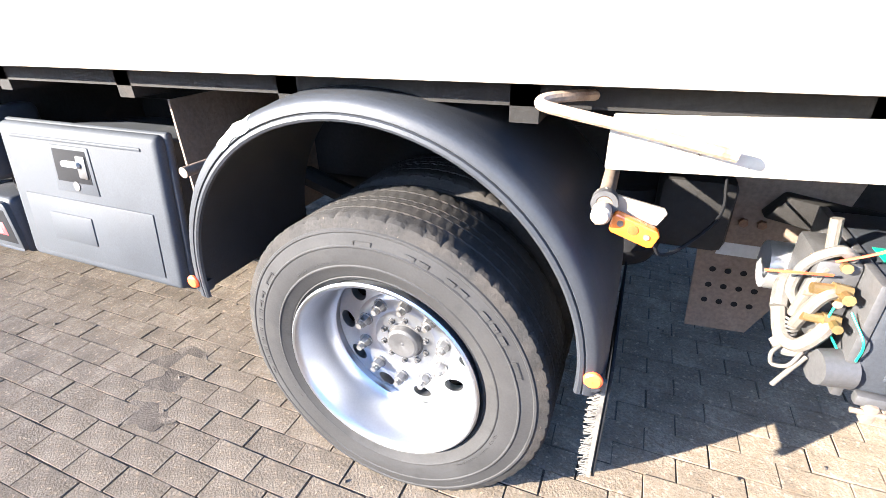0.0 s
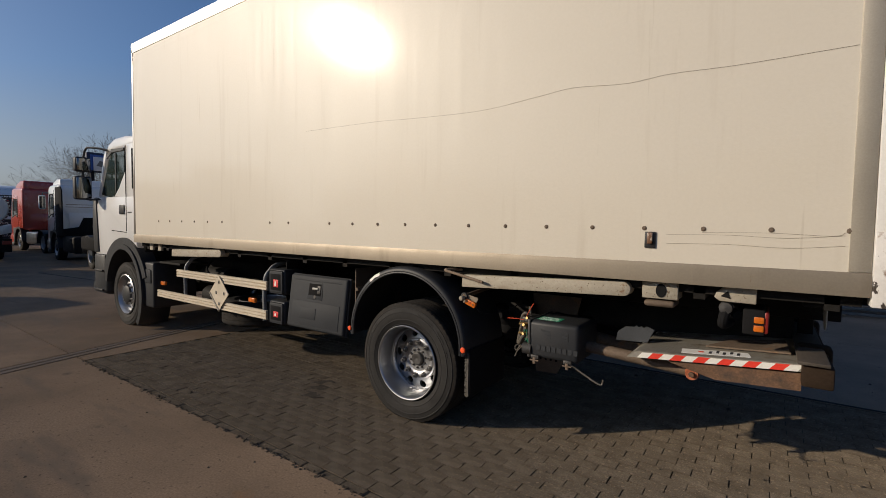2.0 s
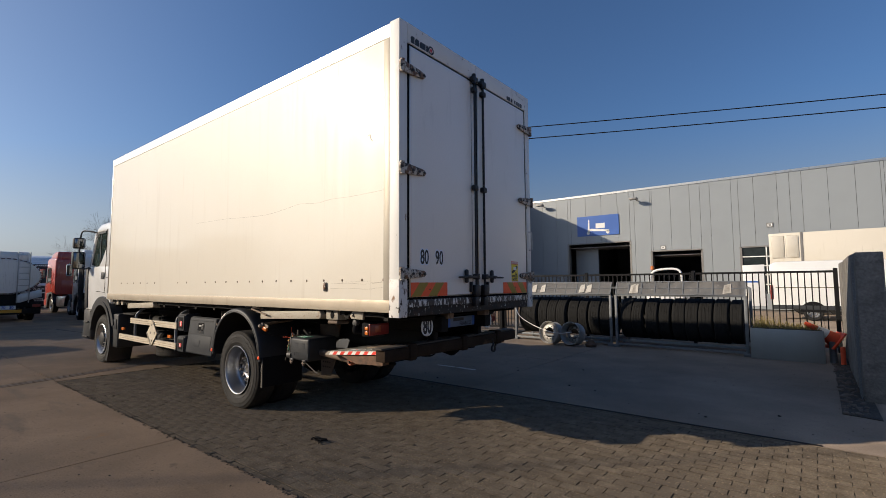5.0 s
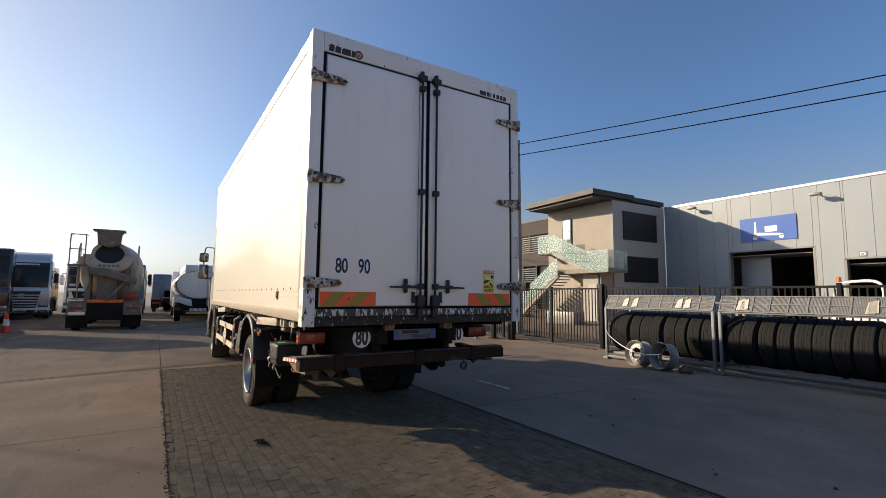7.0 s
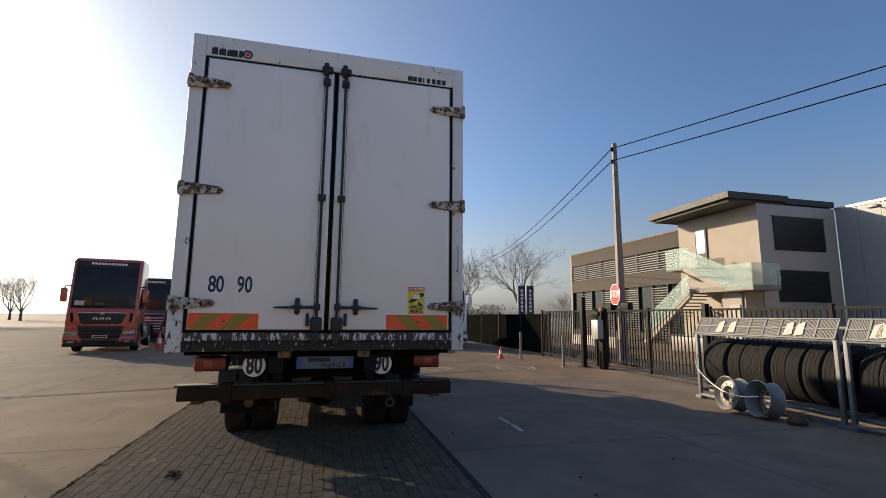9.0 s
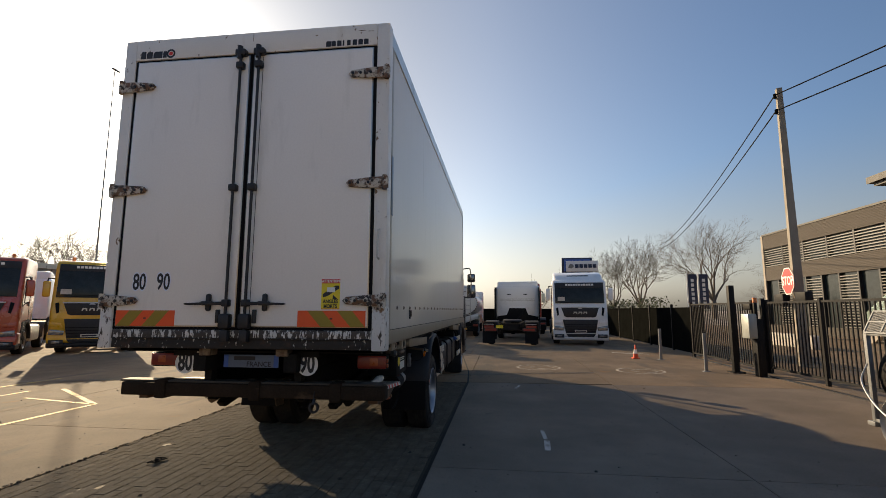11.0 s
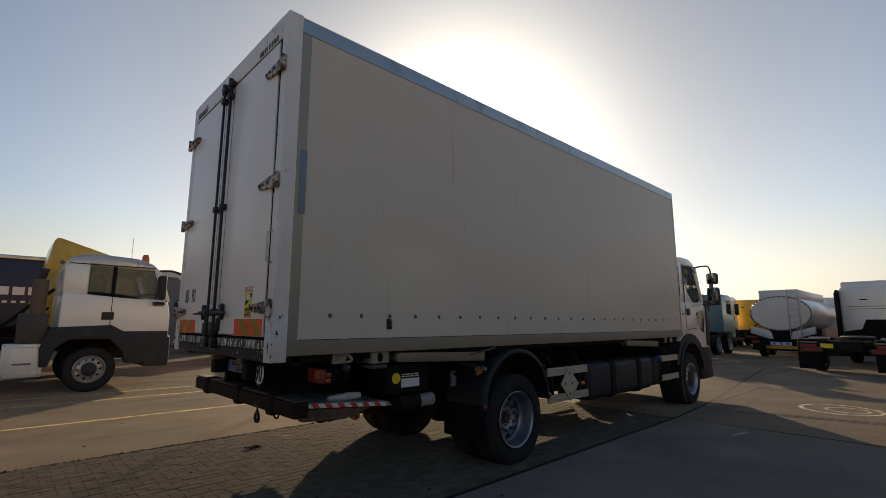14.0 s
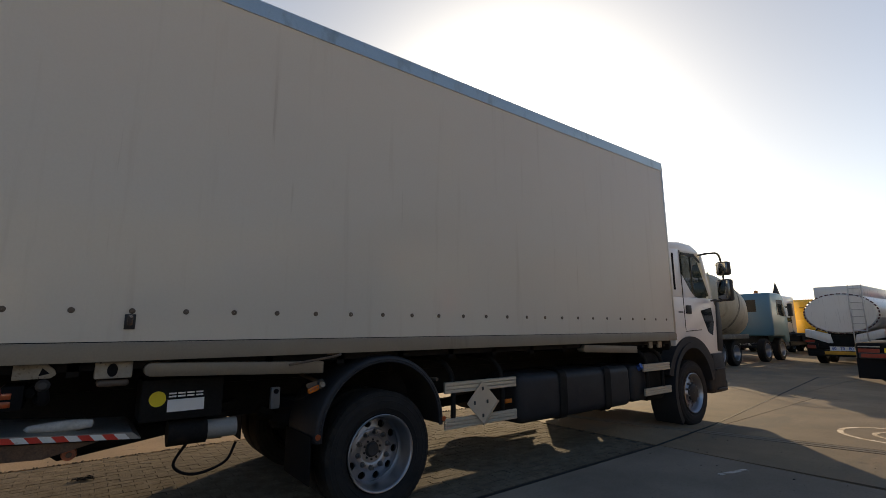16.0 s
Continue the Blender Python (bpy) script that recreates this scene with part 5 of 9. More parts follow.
# pump box on the left, with its valves and hoses
pump = P("pump_box", box(-1.90, -1.13, 0.655, -1.535, -0.72, 0.915, 0.03, 3), black_plastic, label="black pump box of the tail lift")
P("box_label", box(-1.865, -1.065, 0.9155, -1.70, -0.95, 0.917), decal_green, pump, "green label")
for k in range(4):
    P("label_line", box(-1.855, -1.058 + 0.028 * k, 0.917, -1.72, -1.051 + 0.028 * k, 0.9175), decal_white, pump)
P("box_edge", box(-1.905, -1.132, 0.65, -1.885, -0.72, 0.918, 0.004), hub_grey, pump)
for x in (-1.84, -1.605):
    ct = P("catch", box(x - 0.030, -1.150, 0.650, x + 0.030, -1.125, 0.676, 0.006), hub_grey, pump, "dull grey box catch")
    P("catch_tongue", box(x - 0.012, -1.158, 0.615, x + 0.012, -1.135, 0.660, 0.006), rust_brown, ct)
    P("catch_pin", rod((x - 0.032, -1.152, 0.640), (x + 0.032, -1.152, 0.640), 0.006, n=8), rust_brown, ct)
for k in range(2):
    for j in range(3):
        P("box_emblem", prism([(-1.80 + 0.13 * k + 0.02 * j, 0.86 - 0.022 * j), (-1.74 + 0.13 * k, 0.86 - 0.022 * j), (-1.735 + 0.13 * k, 0.848 - 0.022 * j), (-1.80 + 0.13 * k + 0.02 * j, 0.848 - 0.022 * j)], "y", -1.1335, -1.129), grey_plastic, pump)
for k in range(8):
    P("box_emblem", box(-1.835 + 0.038 * k, -1.1335, 0.712, -1.808 + 0.038 * k, -1.129, 0.748), grey_plastic, pump)
P("pump_body", rod((-1.90, -0.86, 0.80), (-2.02, -0.86, 0.80), 0.06, n=16), steel, pump)
P("valve_block", box(-1.985, -1.06, 0.75, -1.905, -0.90, 0.92, 0.012), hub_grey, pump, "valve block with brass fittings")
for y, z, r_, m_ in ((-1.03, 0.905, 0.017, brass), (-1.085, 0.865, 0.019, brass), (-1.05, 0.835, 0.015, rust_brown), (-1.09, 0.80, 0.016, brass), (-0.99, 0.80, 0.014, cable_pale), (-1.02, 0.765, 0.016, cable_pale)):
    nut_ = P("fitting", rod((-1.925, y, z), (-1.955, y, z + 0.004), r_, n=6), m_, pump, "brass hose fitting")
    P("fitting_cap", rod((-1.955, y, z + 0.004), (-1.990, y - 0.004, z + 0.006), r_ * 0.72, r_ * 0.6, n=10), m_, nut_)
    P("fitting_neck", rod((-1.935, y, z), (-1.94, y - 0.045, z + 0.01), r_ * 0.6, n=8), m_, nut_)
P("valve_pin", rod((-1.945, -0.995, 0.90), (-1.955, -0.985, 0.985), 0.012, n=10), cable_pale, pump)
P("pump_cap", rod((-1.885, -1.105, 0.705), (-1.945, -1.12, 0.705), 0.042, 0.038, n=20), hub_grey, pump, "pale plastic filler cap")
for k, (pts_, r_, m_) in enumerate((
        ([(-1.94, -1.05, 0.93), (-1.99, -1.06, 0.945), (-2.045, -1.04, 0.90), (-2.05, -1.02, 0.83), (-2.02, -1.02, 0.79)], 0.0125, hose_grey),
        ([(-1.95, -1.08, 0.865), (-2.00, -1.095, 0.86), (-2.025, -1.08, 0.80), (-2.02, -1.05, 0.745), (-1.985, -1.04, 0.715)], 0.0145, cable_pale),
        ([(-1.955, -1.03, 0.905), (-2.00, -1.05, 0.90), (-2.022, -1.05, 0.84), (-2.03, -1.04, 0.775)], 0.013, cable_pale),
        ([(-1.955, -1.09, 0.80), (-1.985, -1.11, 0.775), (-2.02, -1.10, 0.735), (-2.055, -1.07, 0.735), (-2.07, -1.03, 0.78)], 0.017, cable_pale),
        ([(-1.95, -1.05, 0.755), (-1.99, -1.08, 0.72), (-2.03, -1.07, 0.70), (-2.06, -1.05, 0.715)], 0.016, hose_grey),
        ([(-2.07, -1.03, 0.78), (-2.06, -0.99, 0.81), (-2.03, -0.95, 0.82), (-1.98, -0.92, 0.80)], 0.020, hose_grey),
        ([(-2.00, -1.10, 0.72), (-2.03, -1.115, 0.69), (-2.065, -1.10, 0.675), (-2.075, -1.095, 0.70), (-2.05, -1.08, 0.715)], 0.005, cable_pale),
        ([(-1.985, -1.10, 0.71), (-2.03, -1.12, 0.675), (-2.055, -1.12, 0.635)], 0.006, cable_pale),
        ([(-1.93, -1.11, 0.84), (-1.90, -1.15, 0.80), (-1.89, -1.14, 0.75)], 0.0025, decal_green),
        ([(-1.96, -1.09, 0.85), (-1.97, -1.10, 0.80), (-1.93, -1.115, 0.755)], 0.0025, decal_green))):
    P("pump_hose", tube(curve_points([(-1.90 + 0.66 * (x + 1.90), y, z) for x, y, z in pts_], 7), r_ * 0.9, 9), m_, pump)
for k in range(7):
    P("hose_ring", lathe([(0.0165, -0.003), (0.0205, 0.0), (0.0165, 0.003)], 14, "z", centre=(-1.997 + 0.002 * k, -1.068 + 0.004 * k, 0.728 + 0.007 * k)), hose_grey, pump)
P("tie", tube(curve_points([(-1.96, -1.08, 0.90), (-2.02, -1.10, 0.905), (-2.08, -1.10, 0.90)], 4), 0.003, 5), cone_orange, pump)
P("tie", tube(curve_points([(-1.955, -1.05, 0.915), (-1.91, -1.10, 0.97), (-1.86, -1.14, 1.035)], 4), 0.003, 5), cone_orange, pump)
P("hanging_cable", tube(curve_points([(-1.605, -1.145, 0.665), (-1.55, -1.13, 0.63), (-1.43, -1.12, 0.565), (-1.385, -1.11, 0.55), (-1.375, -1.11, 0.585)], 5), 0.006, 6), hose_grey, pump)
pump.location += Vector((0.03, -0.035, 0.045))
# right-hand motor, labels
mt = P("lift_motor", rod((-1.36, 1.03, 0.80), (-1.60, 1.03, 0.80), 0.085, n=24), chassis_black, label="black electric lift motor")
P("motor_end", rod((-1.60, 1.03, 0.80), (-1.80, 1.03, 0.80), 0.066, n=24), disc_grey, mt, "white motor end with a label")
cp = P("control_panel", box(-1.68, 0.80, 0.90, -1.18, 1.12, 1.17, 0.01), chassis_black)
P("yellow_disc", rod((-1.275, 1.121, 1.045), (-1.275, 1.123, 1.045), 0.05, n=24), decal_yellow, cp, "round yellow sticker")
P("white_label", box(-1.56, 1.1205, 0.955, -1.335, 1.122, 1.035), decal_white, cp)
for k in range(4):
    for j in range(2):
        P("label_bar", box(-1.55 + 0.055 * k, 1.1205, 1.05 + 0.02 * j, -1.505 + 0.055 * k, 1.1225, 1.06 + 0.02 * j), decal_white, cp)
P("switch_box", box(-2.10, 1.06, 0.90, -2.03, 1.10, 1.06, 0.008), galv)
P("switch_knob", rod((-2.065, 1.10, 1.03), (-2.065, 1.115, 1.03), 0.018, n=12), seal_black)
P("hanging_hose", tube(curve_points([(-1.5, 1.0, 0.73), (-1.42, 1.0, 0.58), (-1.55, 1.0, 0.50), (-1.75, 1.0, 0.55), (-1.82, 1.0, 0.68)], 6), 0.010, 8), seal_black)
# rear lamps, plates
for s in (-1, 1):
    lb = P("rear_lamp", box(-0.60, s * 0.895, 1.050, -0.498, s * 1.178, 1.188, 0.01), seal_black)
    P("lamp_lens", box(-0.503, s * 0.905, 1.062, -0.482, s * 1.176, 1.178, 0.008), red_lens, lb, "red rear lamp lens")
    P("lamp_amber", box(-0.500, s * 1.02, 1.09, -0.4805, s * 1.10, 1.16, 0.004), orange_lens, lb)
    for z in (1.070, 1.116):
        P("side_lens", box(-0.548, s * 1.176, z, -0.502, s * 1.186, z + 0.035, 0.005), amber_lens if s < 0 else orange_lens, lb, "amber lens on the lamp's side")
    P("outline_arm", tube(curve_points([(-0.66, s * 1.10, 1.10), (-0.69, s * 1.17, 1.09), (-0.69, s * 1.19, 1.12), (-0.68, s * 1.18, 1.17)], 4), 0.027, 10), seal_black, lb, "rubber arm of the outline lamp")
    P("end_outline_lamp", lathe([(0.001, -0.02), (0.032, -0.015), (0.036, 0.02), (0.02, 0.04), (0.001, 0.042)], 14, "y", centre=(-0.68, s * 1.19, 1.185), closed=False), hub_grey, lb)
    P("lamp_arm", tube(curve_points([(-0.60, s * 0.9, 1.15), (-0.65, s * 1.05, 1.16), (-0.62, s * 1.15, 1.14)], 4), 0.03, 8), seal_black)
    P("plate_light", box(-0.20, s * 0.355 - 0.055, 1.20, -0.085, s * 0.355 + 0.055, 1.285, 0.01), rod_tan)
P("plate", box(-0.222, -0.25, 1.088, -0.215, 0.27, 1.200, 0.003), plate_grey, label="pale blue display plate")
P("plate_edge", box(-0.2155, -0.248, 1.09, -0.2135, -0.205, 1.198), decal_blue)
P("plate_edge", box(-0.2155, 0.225, 1.09, -0.2135, 0.268, 1.198), decal_blue)
P("plate_bar", box(-0.2155, -0.15, 1.152, -0.213, 0.05, 1.187), decal_black)
P("plate_word", lettering("FRANCE", 0.062, on_rear(0.085, 1.117, -0.214), 0.0006, 0.0006, 1.0), decal_black, flat=True)
for y, txt in ((-0.615, "80"), (0.54, "90")):
    d = P("speed_disc", rod((-0.21, y, 1.125), (-0.205, y, 1.125), 0.098, n=28), decal_white, label="round white speed plate, partly hidden")
    P("disc_hood", box(-0.212, y - 0.11, 1.187, -0.192, y + 0.11, 1.24, 0.004), chassis_black, d)
    P("disc_figure", lettering(txt, 0.22, on_rear(y, 1.125, -0.2045), 0.0006, 0.007, 0.62), decal_black, d, flat=True)
P("light_bar", box(-0.34, -1.15, 1.225, -0.20, 1.15, 1.268, 0.006), chassis_black)
for y in (-0.45, 0.40):
    P("hanger", box(-0.33, y, 0.95, -0.25, y + 0.07, 1.24, 0.006), chassis_black)
P("hanging_strap", tube(curve_points([(-0.26, 0.80, 0.85), (-0.25, 0.79, 0.80), (-0.26, 0.82, 0.775), (-0.27, 0.84, 0.80), (-0.27, 0.83, 0.84)], 5), 0.008, 6), seal_black)

# cab
cab_low = [(-8.20, 1.20), (-8.20, 2.0), (-9.58, 2.0), (-9.64, 2.0), (-9.80, 1.75), (-9.80, 1.05), (-9.50, 1.05)] + [(-8.66 + 0.83 * math.cos(math.radians(k)), 0.52 + 0.83 * math.sin(math.radians(k))) for k in range(140, 50, -10)]
cab = P("cab", prism(cab_low, "y", -1.18, 1.18, 0.05, 3), truck_white, label="white lorry cab")
P("cab_back", prism([(-8.20, 1.90), (-8.20, 2.80), (-8.58, 2.80), (-8.58, 1.90)], "y", -1.178, 1.178, 0.03, 2), truck_white, cab)
P("cab_roof", prism([(-8.20, 2.72), (-8.20, 2.88), (-8.62, 2.92), (-9.0, 2.91), (-9.22, 2.84), (-9.34, 2.72)], "y", -1.176, 1.176, 0.05, 3), truck_white, cab)
P("windscreen", prism([(-9.34, 2.74), (-9.62, 2.02), (-9.626, 2.022), (-9.346, 2.742)], "y", -1.12, 1.12), cab_glass, cab, "clear windscreen", flat=True).visible_shadow = False
P("dashboard", prism([(-9.55, 1.95), (-9.15, 1.95), (-9.2, 2.10), (-9.5, 2.12)], "y", -1.05, 1.05, 0.03), black_plastic, cab)
for s in (-1, 1):
    P("front_pillar", prism([(-9.27, 2.76), (-9.36, 2.76), (-9.64, 2.0), (-9.55, 2.0)], "y", s * 1.178, s * 1.11, 0.01), truck_white, cab)
    P("door_top", prism([(-8.58, 1.98), (-8.58, 2.36), (-8.80, 2.13), (-8.98, 2.0)], "y", s * 1.178, s * 1.14), truck_white, cab)
    st = P("seat", box(-8.95, s * 0.35, 1.8, -8.60, s * 0.85, 2.12, 0.06, 3), seal_black, cab)
    P("seat_back", box(-8.74, s * 0.35, 2.1, -8.60, s * 0.85, 2.66, 0.06, 3), seal_black, st)
P("steering_wheel", moved(lathe([(0.20, -0.015), (0.225, 0.0), (0.20, 0.015), (0.19, 0.0)], 24, "z"), Matrix.Translation((-9.15, -0.6, 2.16)) @ pose(0, 0, 0, 0, 35, 0)), seal_black, cab)
P("grille", box(-9.835, -0.85, 1.1, -9.795, 0.85, 1.7, 0.02), black_plastic, cab)
P("bumper", box(-9.86, -1.20, 0.40, -9.30, 1.20, 1.03, 0.08, 3), black_plastic, cab)
for s in (-1, 1):
    y = s * 1.181
    win = [(-8.62, 2.68), (-9.02, 2.69), (-9.18, 2.60), (-9.50, 2.04), (-9.10, 1.98), (-8.80, 2.12), (-8.62, 2.34)]
    P("door_window", prism(win, "y", y - s * 0.012, y - s * 0.006), cab_glass, cab, "clear door window", flat=True).visible_shadow = False
    P("window_frame", prism([(-8.58, 2.73), (-9.04, 2.74), (-9.22, 2.64), (-9.24, 2.60), (-9.03, 2.69), (-8.60, 2.69)], "y", y, y + s * 0.012), black_plastic, cab)
    P("window_post", box(-8.93, y, 2.05, -8.90, y + s * 0.006, 2.68), black_plastic, cab)
    P("door_gap", tube([(-8.55, y, 2.76), (-8.55, y, 1.46)], 0.006, 6), seal_black, cab)
    P("door_gap", tube([(-9.10, y, 1.46), (-8.55, y, 1.44)], 0.006, 6), seal_black, cab)
    if s > 0:
        P("lower_window", prism([(-9.12, 1.78), (-9.52, 1.84), (-9.58, 1.60), (-9.50, 1.36), (-9.34, 1.42)], "y", y - s * 0.01, y + s * 0.003), glass_dark, cab)
    P("door_handle", box(-8.78, y, 1.72, -8.60, y + s * 0.018, 1.86, 0.012), black_plastic, cab, "black door handle")
    P("badge", box(-8.50, y, 1.735, -8.36, y + s * 0.003, 1.755), decal_black, cab)
    P("side_vent", box(-8.34, y - s * 0.01, 2.1, -8.28, y + s * 0.004, 2.7, 0.01), seal_black, cab)
    P("corner_deflector", prism([(-9.62, 1.10), (-9.80, 1.08), (-9.86, 1.5), (-9.82, 1.98), (-9.72, 2.0)], "y", y - s * 0.05, y + s * 0.02, 0.015), black_plastic, cab)
    arm = P("mirror_arm", tube(curve_points([(-9.25, s * 1.16, 2.74), (-9.45, s * 1.28, 2.78), (-9.62, s * 1.36, 2.74), (-9.66, s * 1.38, 2.3), (-9.64, s * 1.36, 1.98), (-9.50, s * 1.2, 1.96)], 6), 0.016, 8), black_plastic, cab)
    for z0, z1, w in ((2.40, 2.64, 0.11), (1.95, 2.33, 0.12)):
        P("mirror", box(-9.76, s * (1.38 - w), z0, -9.63, s * (1.38 + w), z1, 0.04, 3), black_plastic, arm)
        P("mirror_face", box(-9.632, s * (1.38 - w + 0.02), z0 + 0.025, -9.622, s * (1.38 + w - 0.02), z1 - 0.025, 0.004), mirror_dim, arm)
    # front mudguard and steps
    arc = [math.radians(a) for a in range(-38, 176, 8)]
    outline = [(-8.66 + 0.68 * math.cos(a), 0.52 + 0.74 * math.sin(a)) for a in arc]
    inner = [(-8.66 + 0.60 * math.cos(a), 0.52 + 0.66 * math.sin(a)) for a in reversed(arc)]
    P("front_mudguard", prism(outline + inner, "y", s * 1.215, s * 0.80), black_plastic, label="black front mudguard")
    ring0 = [(-8.66 + 0.835 * math.cos(math.radians(k)), 0.52 + 0.835 * math.sin(math.radians(k))) for k in range(20, 165, 8)]
    ring1 = [(-8.66 + 0.72 * math.cos(math.radians(k)), 0.52 + 0.74 * math.sin(math.radians(k))) for k in range(164, 19, -8)]
    P("arch_filler", prism(ring0 + ring1, "y", s * 1.20, s * 1.0), black_plastic, cab)
    P("step_well", box(-9.80, s * 1.205, 0.42, -9.36, s * 0.9, 1.06, 0.03), black_plastic, cab)
    for z in (0.46, 0.78):
        P("step", box(-9.74, s * 1.235, z, -9.40, s * 1.10, z + 0.03, 0.008), dark_metal, cab)
    P("fog_corner", box(-9.86, s * 1.20, 0.42, -9.72, s * 1.0, 0.60, 0.03), black_plastic, cab)
P("aerial", tube([(-8.95, -0.9, 2.9), (-8.8, -0.9, 3.7)], 0.004, 5), seal_black, cab)
P("beacon_stub", rod((-9.0, -0.95, 2.88), (-9.0, -0.95, 2.94), 0.03, n=10), black_plastic, cab)
P("intake_stack", box(-8.19, -1.05, 1.45, -8.06, -0.75, 3.0, 0.03), black_plastic, cab)
P("bulkhead", box(-8.19, -1.1, 1.0, -8.12, 1.1, 1.44, 0.01), chassis_black)


# ---- the yard's ground ----
b = bmesh.new()
b.faces.new([b.verts.new(p) for p in ((-1500, -1500, -0.05), (1500, -1500, -0.05), (1500, 1500, -0.05), (-1500, 1500, -0.05))])
solo("ground", b, ground_far, "brown-grey concrete yard ground reaching the horizon", "ground", kind="structure", flat=True)
PX0, PX1, PY0, PY1 = -6.9, 8.0, -2.25, 1.45
pavement = solo("pavement", sheet(PX0 - 0.02, PX1, PY0 - 0.02, PY1 + 0.02, -0.009), joint_sand, "strip of brown-grey concrete block paving under the lorry", "paving", kind="structure", flat=True)
yard = solo("road", sheet(-60, 30, -45, 26, -0.035), joint_sand, "stained brown concrete slabs of the lorry yard", "concrete yard", kind="structure", flat=True)


def slab(x0, y0, x1, y1):
    b = box(x0 + 0.006, y0 + 0.006, -0.05, x1 - 0.006, y1 - 0.006, 0.0)
    part("concrete_slab", b, concrete_grey if y1 > 1.5 and x0 > -7.1 else concrete, yard, flat=True)


def drain_x(y):
    """Where the slot drain crosses the yard."""
    return -7.35 - 0.25 * (y + 1.9)


def slab_poly(pts):
    part("concrete_slab", prism(pts, "z", -0.05, 0.0), concrete, yard, flat=True)


G = 0.007
ys = [-45, -32, -22, -14.5, -9.6, -5.6, PY0]
for y0, y1 in zip(ys, ys[1:]):
    east = -2.2 if y0 > -15 else 2.9
    for x0, x1 in ((-2.2, 2.9), (2.9, 8.0), (8.0, 16), (16, 30)):
        if x0 >= east:
            slab(x0, y0, x1, y1)
    d0, d1 = (drain_x(y0), drain_x(y1)) if y0 > -23 else (drain_x(-22),) * 2
    slab_poly([(d0 + 0.135, y0 + G), (east - G, y0 + G), (east - G, y1 - G), (d1 + 0.135, y1 - G)])
    slab_poly([(-13.5 + G, y0 + G), (d0 - 0.135, y0 + G), (d1 - 0.135, y1 - G), (-13.5 + G, y1 - G)])
    for x0, x1 in ((-60, -34), (-34, -25), (-25, -19), (-19, -13.5)):
        slab(x0, y0, x1, y1)
slab_poly([(drain_x(PY0) + 0.135, PY0 + G), (PX0 - G, PY0 + G), (PX0 - G, PY1 - G), (drain_x(PY1) + 0.135, PY1 - G)])
slab_poly([(-13.5 + G, PY0 + G), (drain_x(PY0) - 0.135, PY0 + G), (drain_x(PY1) - 0.135, PY1 - G), (-13.5 + G, PY1 - G)])
for x0, x1 in ((-60, -34), (-34, -25), (-25, -19), (-19, -13.5)):
    slab(x0, PY0, x1, 1.05)
    slab(x0, 1.05, x1, 8.9)
    slab(x0, 8.9, x1, 26)
slab_poly([(-13.5 + G, PY1 + G), (drain_x(PY1) - 0.135, PY1 + G), (drain_x(4.6) - 0.135, 4.6 - G), (-13.5 + G, 4.6 - G)])
slab_poly([(drain_x(PY1) + 0.135, PY1 + G), (-6.9 - G, PY1 + G), (-7.0 - G, 4.6 - G), (drain_x(4.6) + 0.135, 4.6 - G)])
for x0, x1 in ((-6.9, -1.2), (-1.2, 3.7), (3.7, 12), (12, 30)):
    slab(x0, PY1, x1, 4.6)
for x0, x1 in ((-13.5, -6.95), (-6.95, -1.2), (-1.2, 3.25)):
    slab(x0, 4.6, x1, 8.9)
    slab(x0, 8.9, x1, 26)
slab(3.25, 8.9, 30, 26)
slab(3.56, 4.6, 30, 8.9)
slab(8.0, PY0, 30, PY1)
# slot drain: two concrete edges and a dark slot
b = bmesh.new()
for d in (-1, 1):
    prism([(drain_x(-22) + d * 0.105, -22), (drain_x(-22) + d * 0.016, -22), (drain_x(4.6) + d * 0.016, 4.6), (drain_x(4.6) + d * 0.105, 4.6)], "z", -0.05, 0.002, bm=b)
part("drain_edge", b, concrete_grey, yard, "concrete slot drain", flat=True)
solo("soil_strip", prism([(3.2, 3.0), (3.55, 2.9), (3.55, 8.9), (3.26, 8.9)], "z", -0.045, 0.012), soil, "bare dark soil beside the wall", "soil", kind="structure")


def flat_mark(name, x0, y0, x1, y1, w, m, label):
    d = Vector((x1 - x0, y1 - y0, 0)).normalized()
    nn = Vector((-d.y, d.x, 0)) * w / 2
    p = [Vector((x0, y0, 0)) + nn, Vector((x1, y1, 0)) + nn, Vector((x1, y1, 0)) - nn, Vector((x0, y0, 0)) - nn]
    tagged(part(name, prism([(q.x, q.y) for q in p], "z", 0.0, 0.004), m, None, flat=True), label, "road marking", kind="structure")


YL = "worn yellow parking line painted on the concrete"
flat_mark("trim_yellow_line", 6.0, -8.60, -6.2, -8.02, 0.09, paint_yellow, YL)
flat_mark("trim_yellow_line", 6.0, -7.42, -4.6, -7.02, 0.09, paint_yellow, YL)
flat_mark("trim_yellow_line", 6.0, -5.02, -3.6, -4.65, 0.09, paint_yellow, YL)
flat_mark("trim_yellow_line", -3.6, -4.65, -4.9, -6.6, 0.09, paint_yellow, YL)
flat_mark("trim_yellow_line", -3.6, -4.65, -3.95, -6.4, 0.07, paint_yellow, YL)
WL = "short white paint dash on the concrete"
flat_mark("trim_white_dash", -2.82, 2.75, -2.40, 2.76, 0.05, paint_white, WL)
flat_mark("trim_white_dash", -2.35, 2.77, -1.92, 2.74, 0.07, paint_white, WL)
flat_mark("trim_white_dash", -6.6, 2.6, -6.2, 2.5, 0.05, paint_white, WL)
flat_mark("trim_white_line", -15.0, 6.4, -14.5, 7.6, 0.12, paint_white, "white line painted on the concrete")
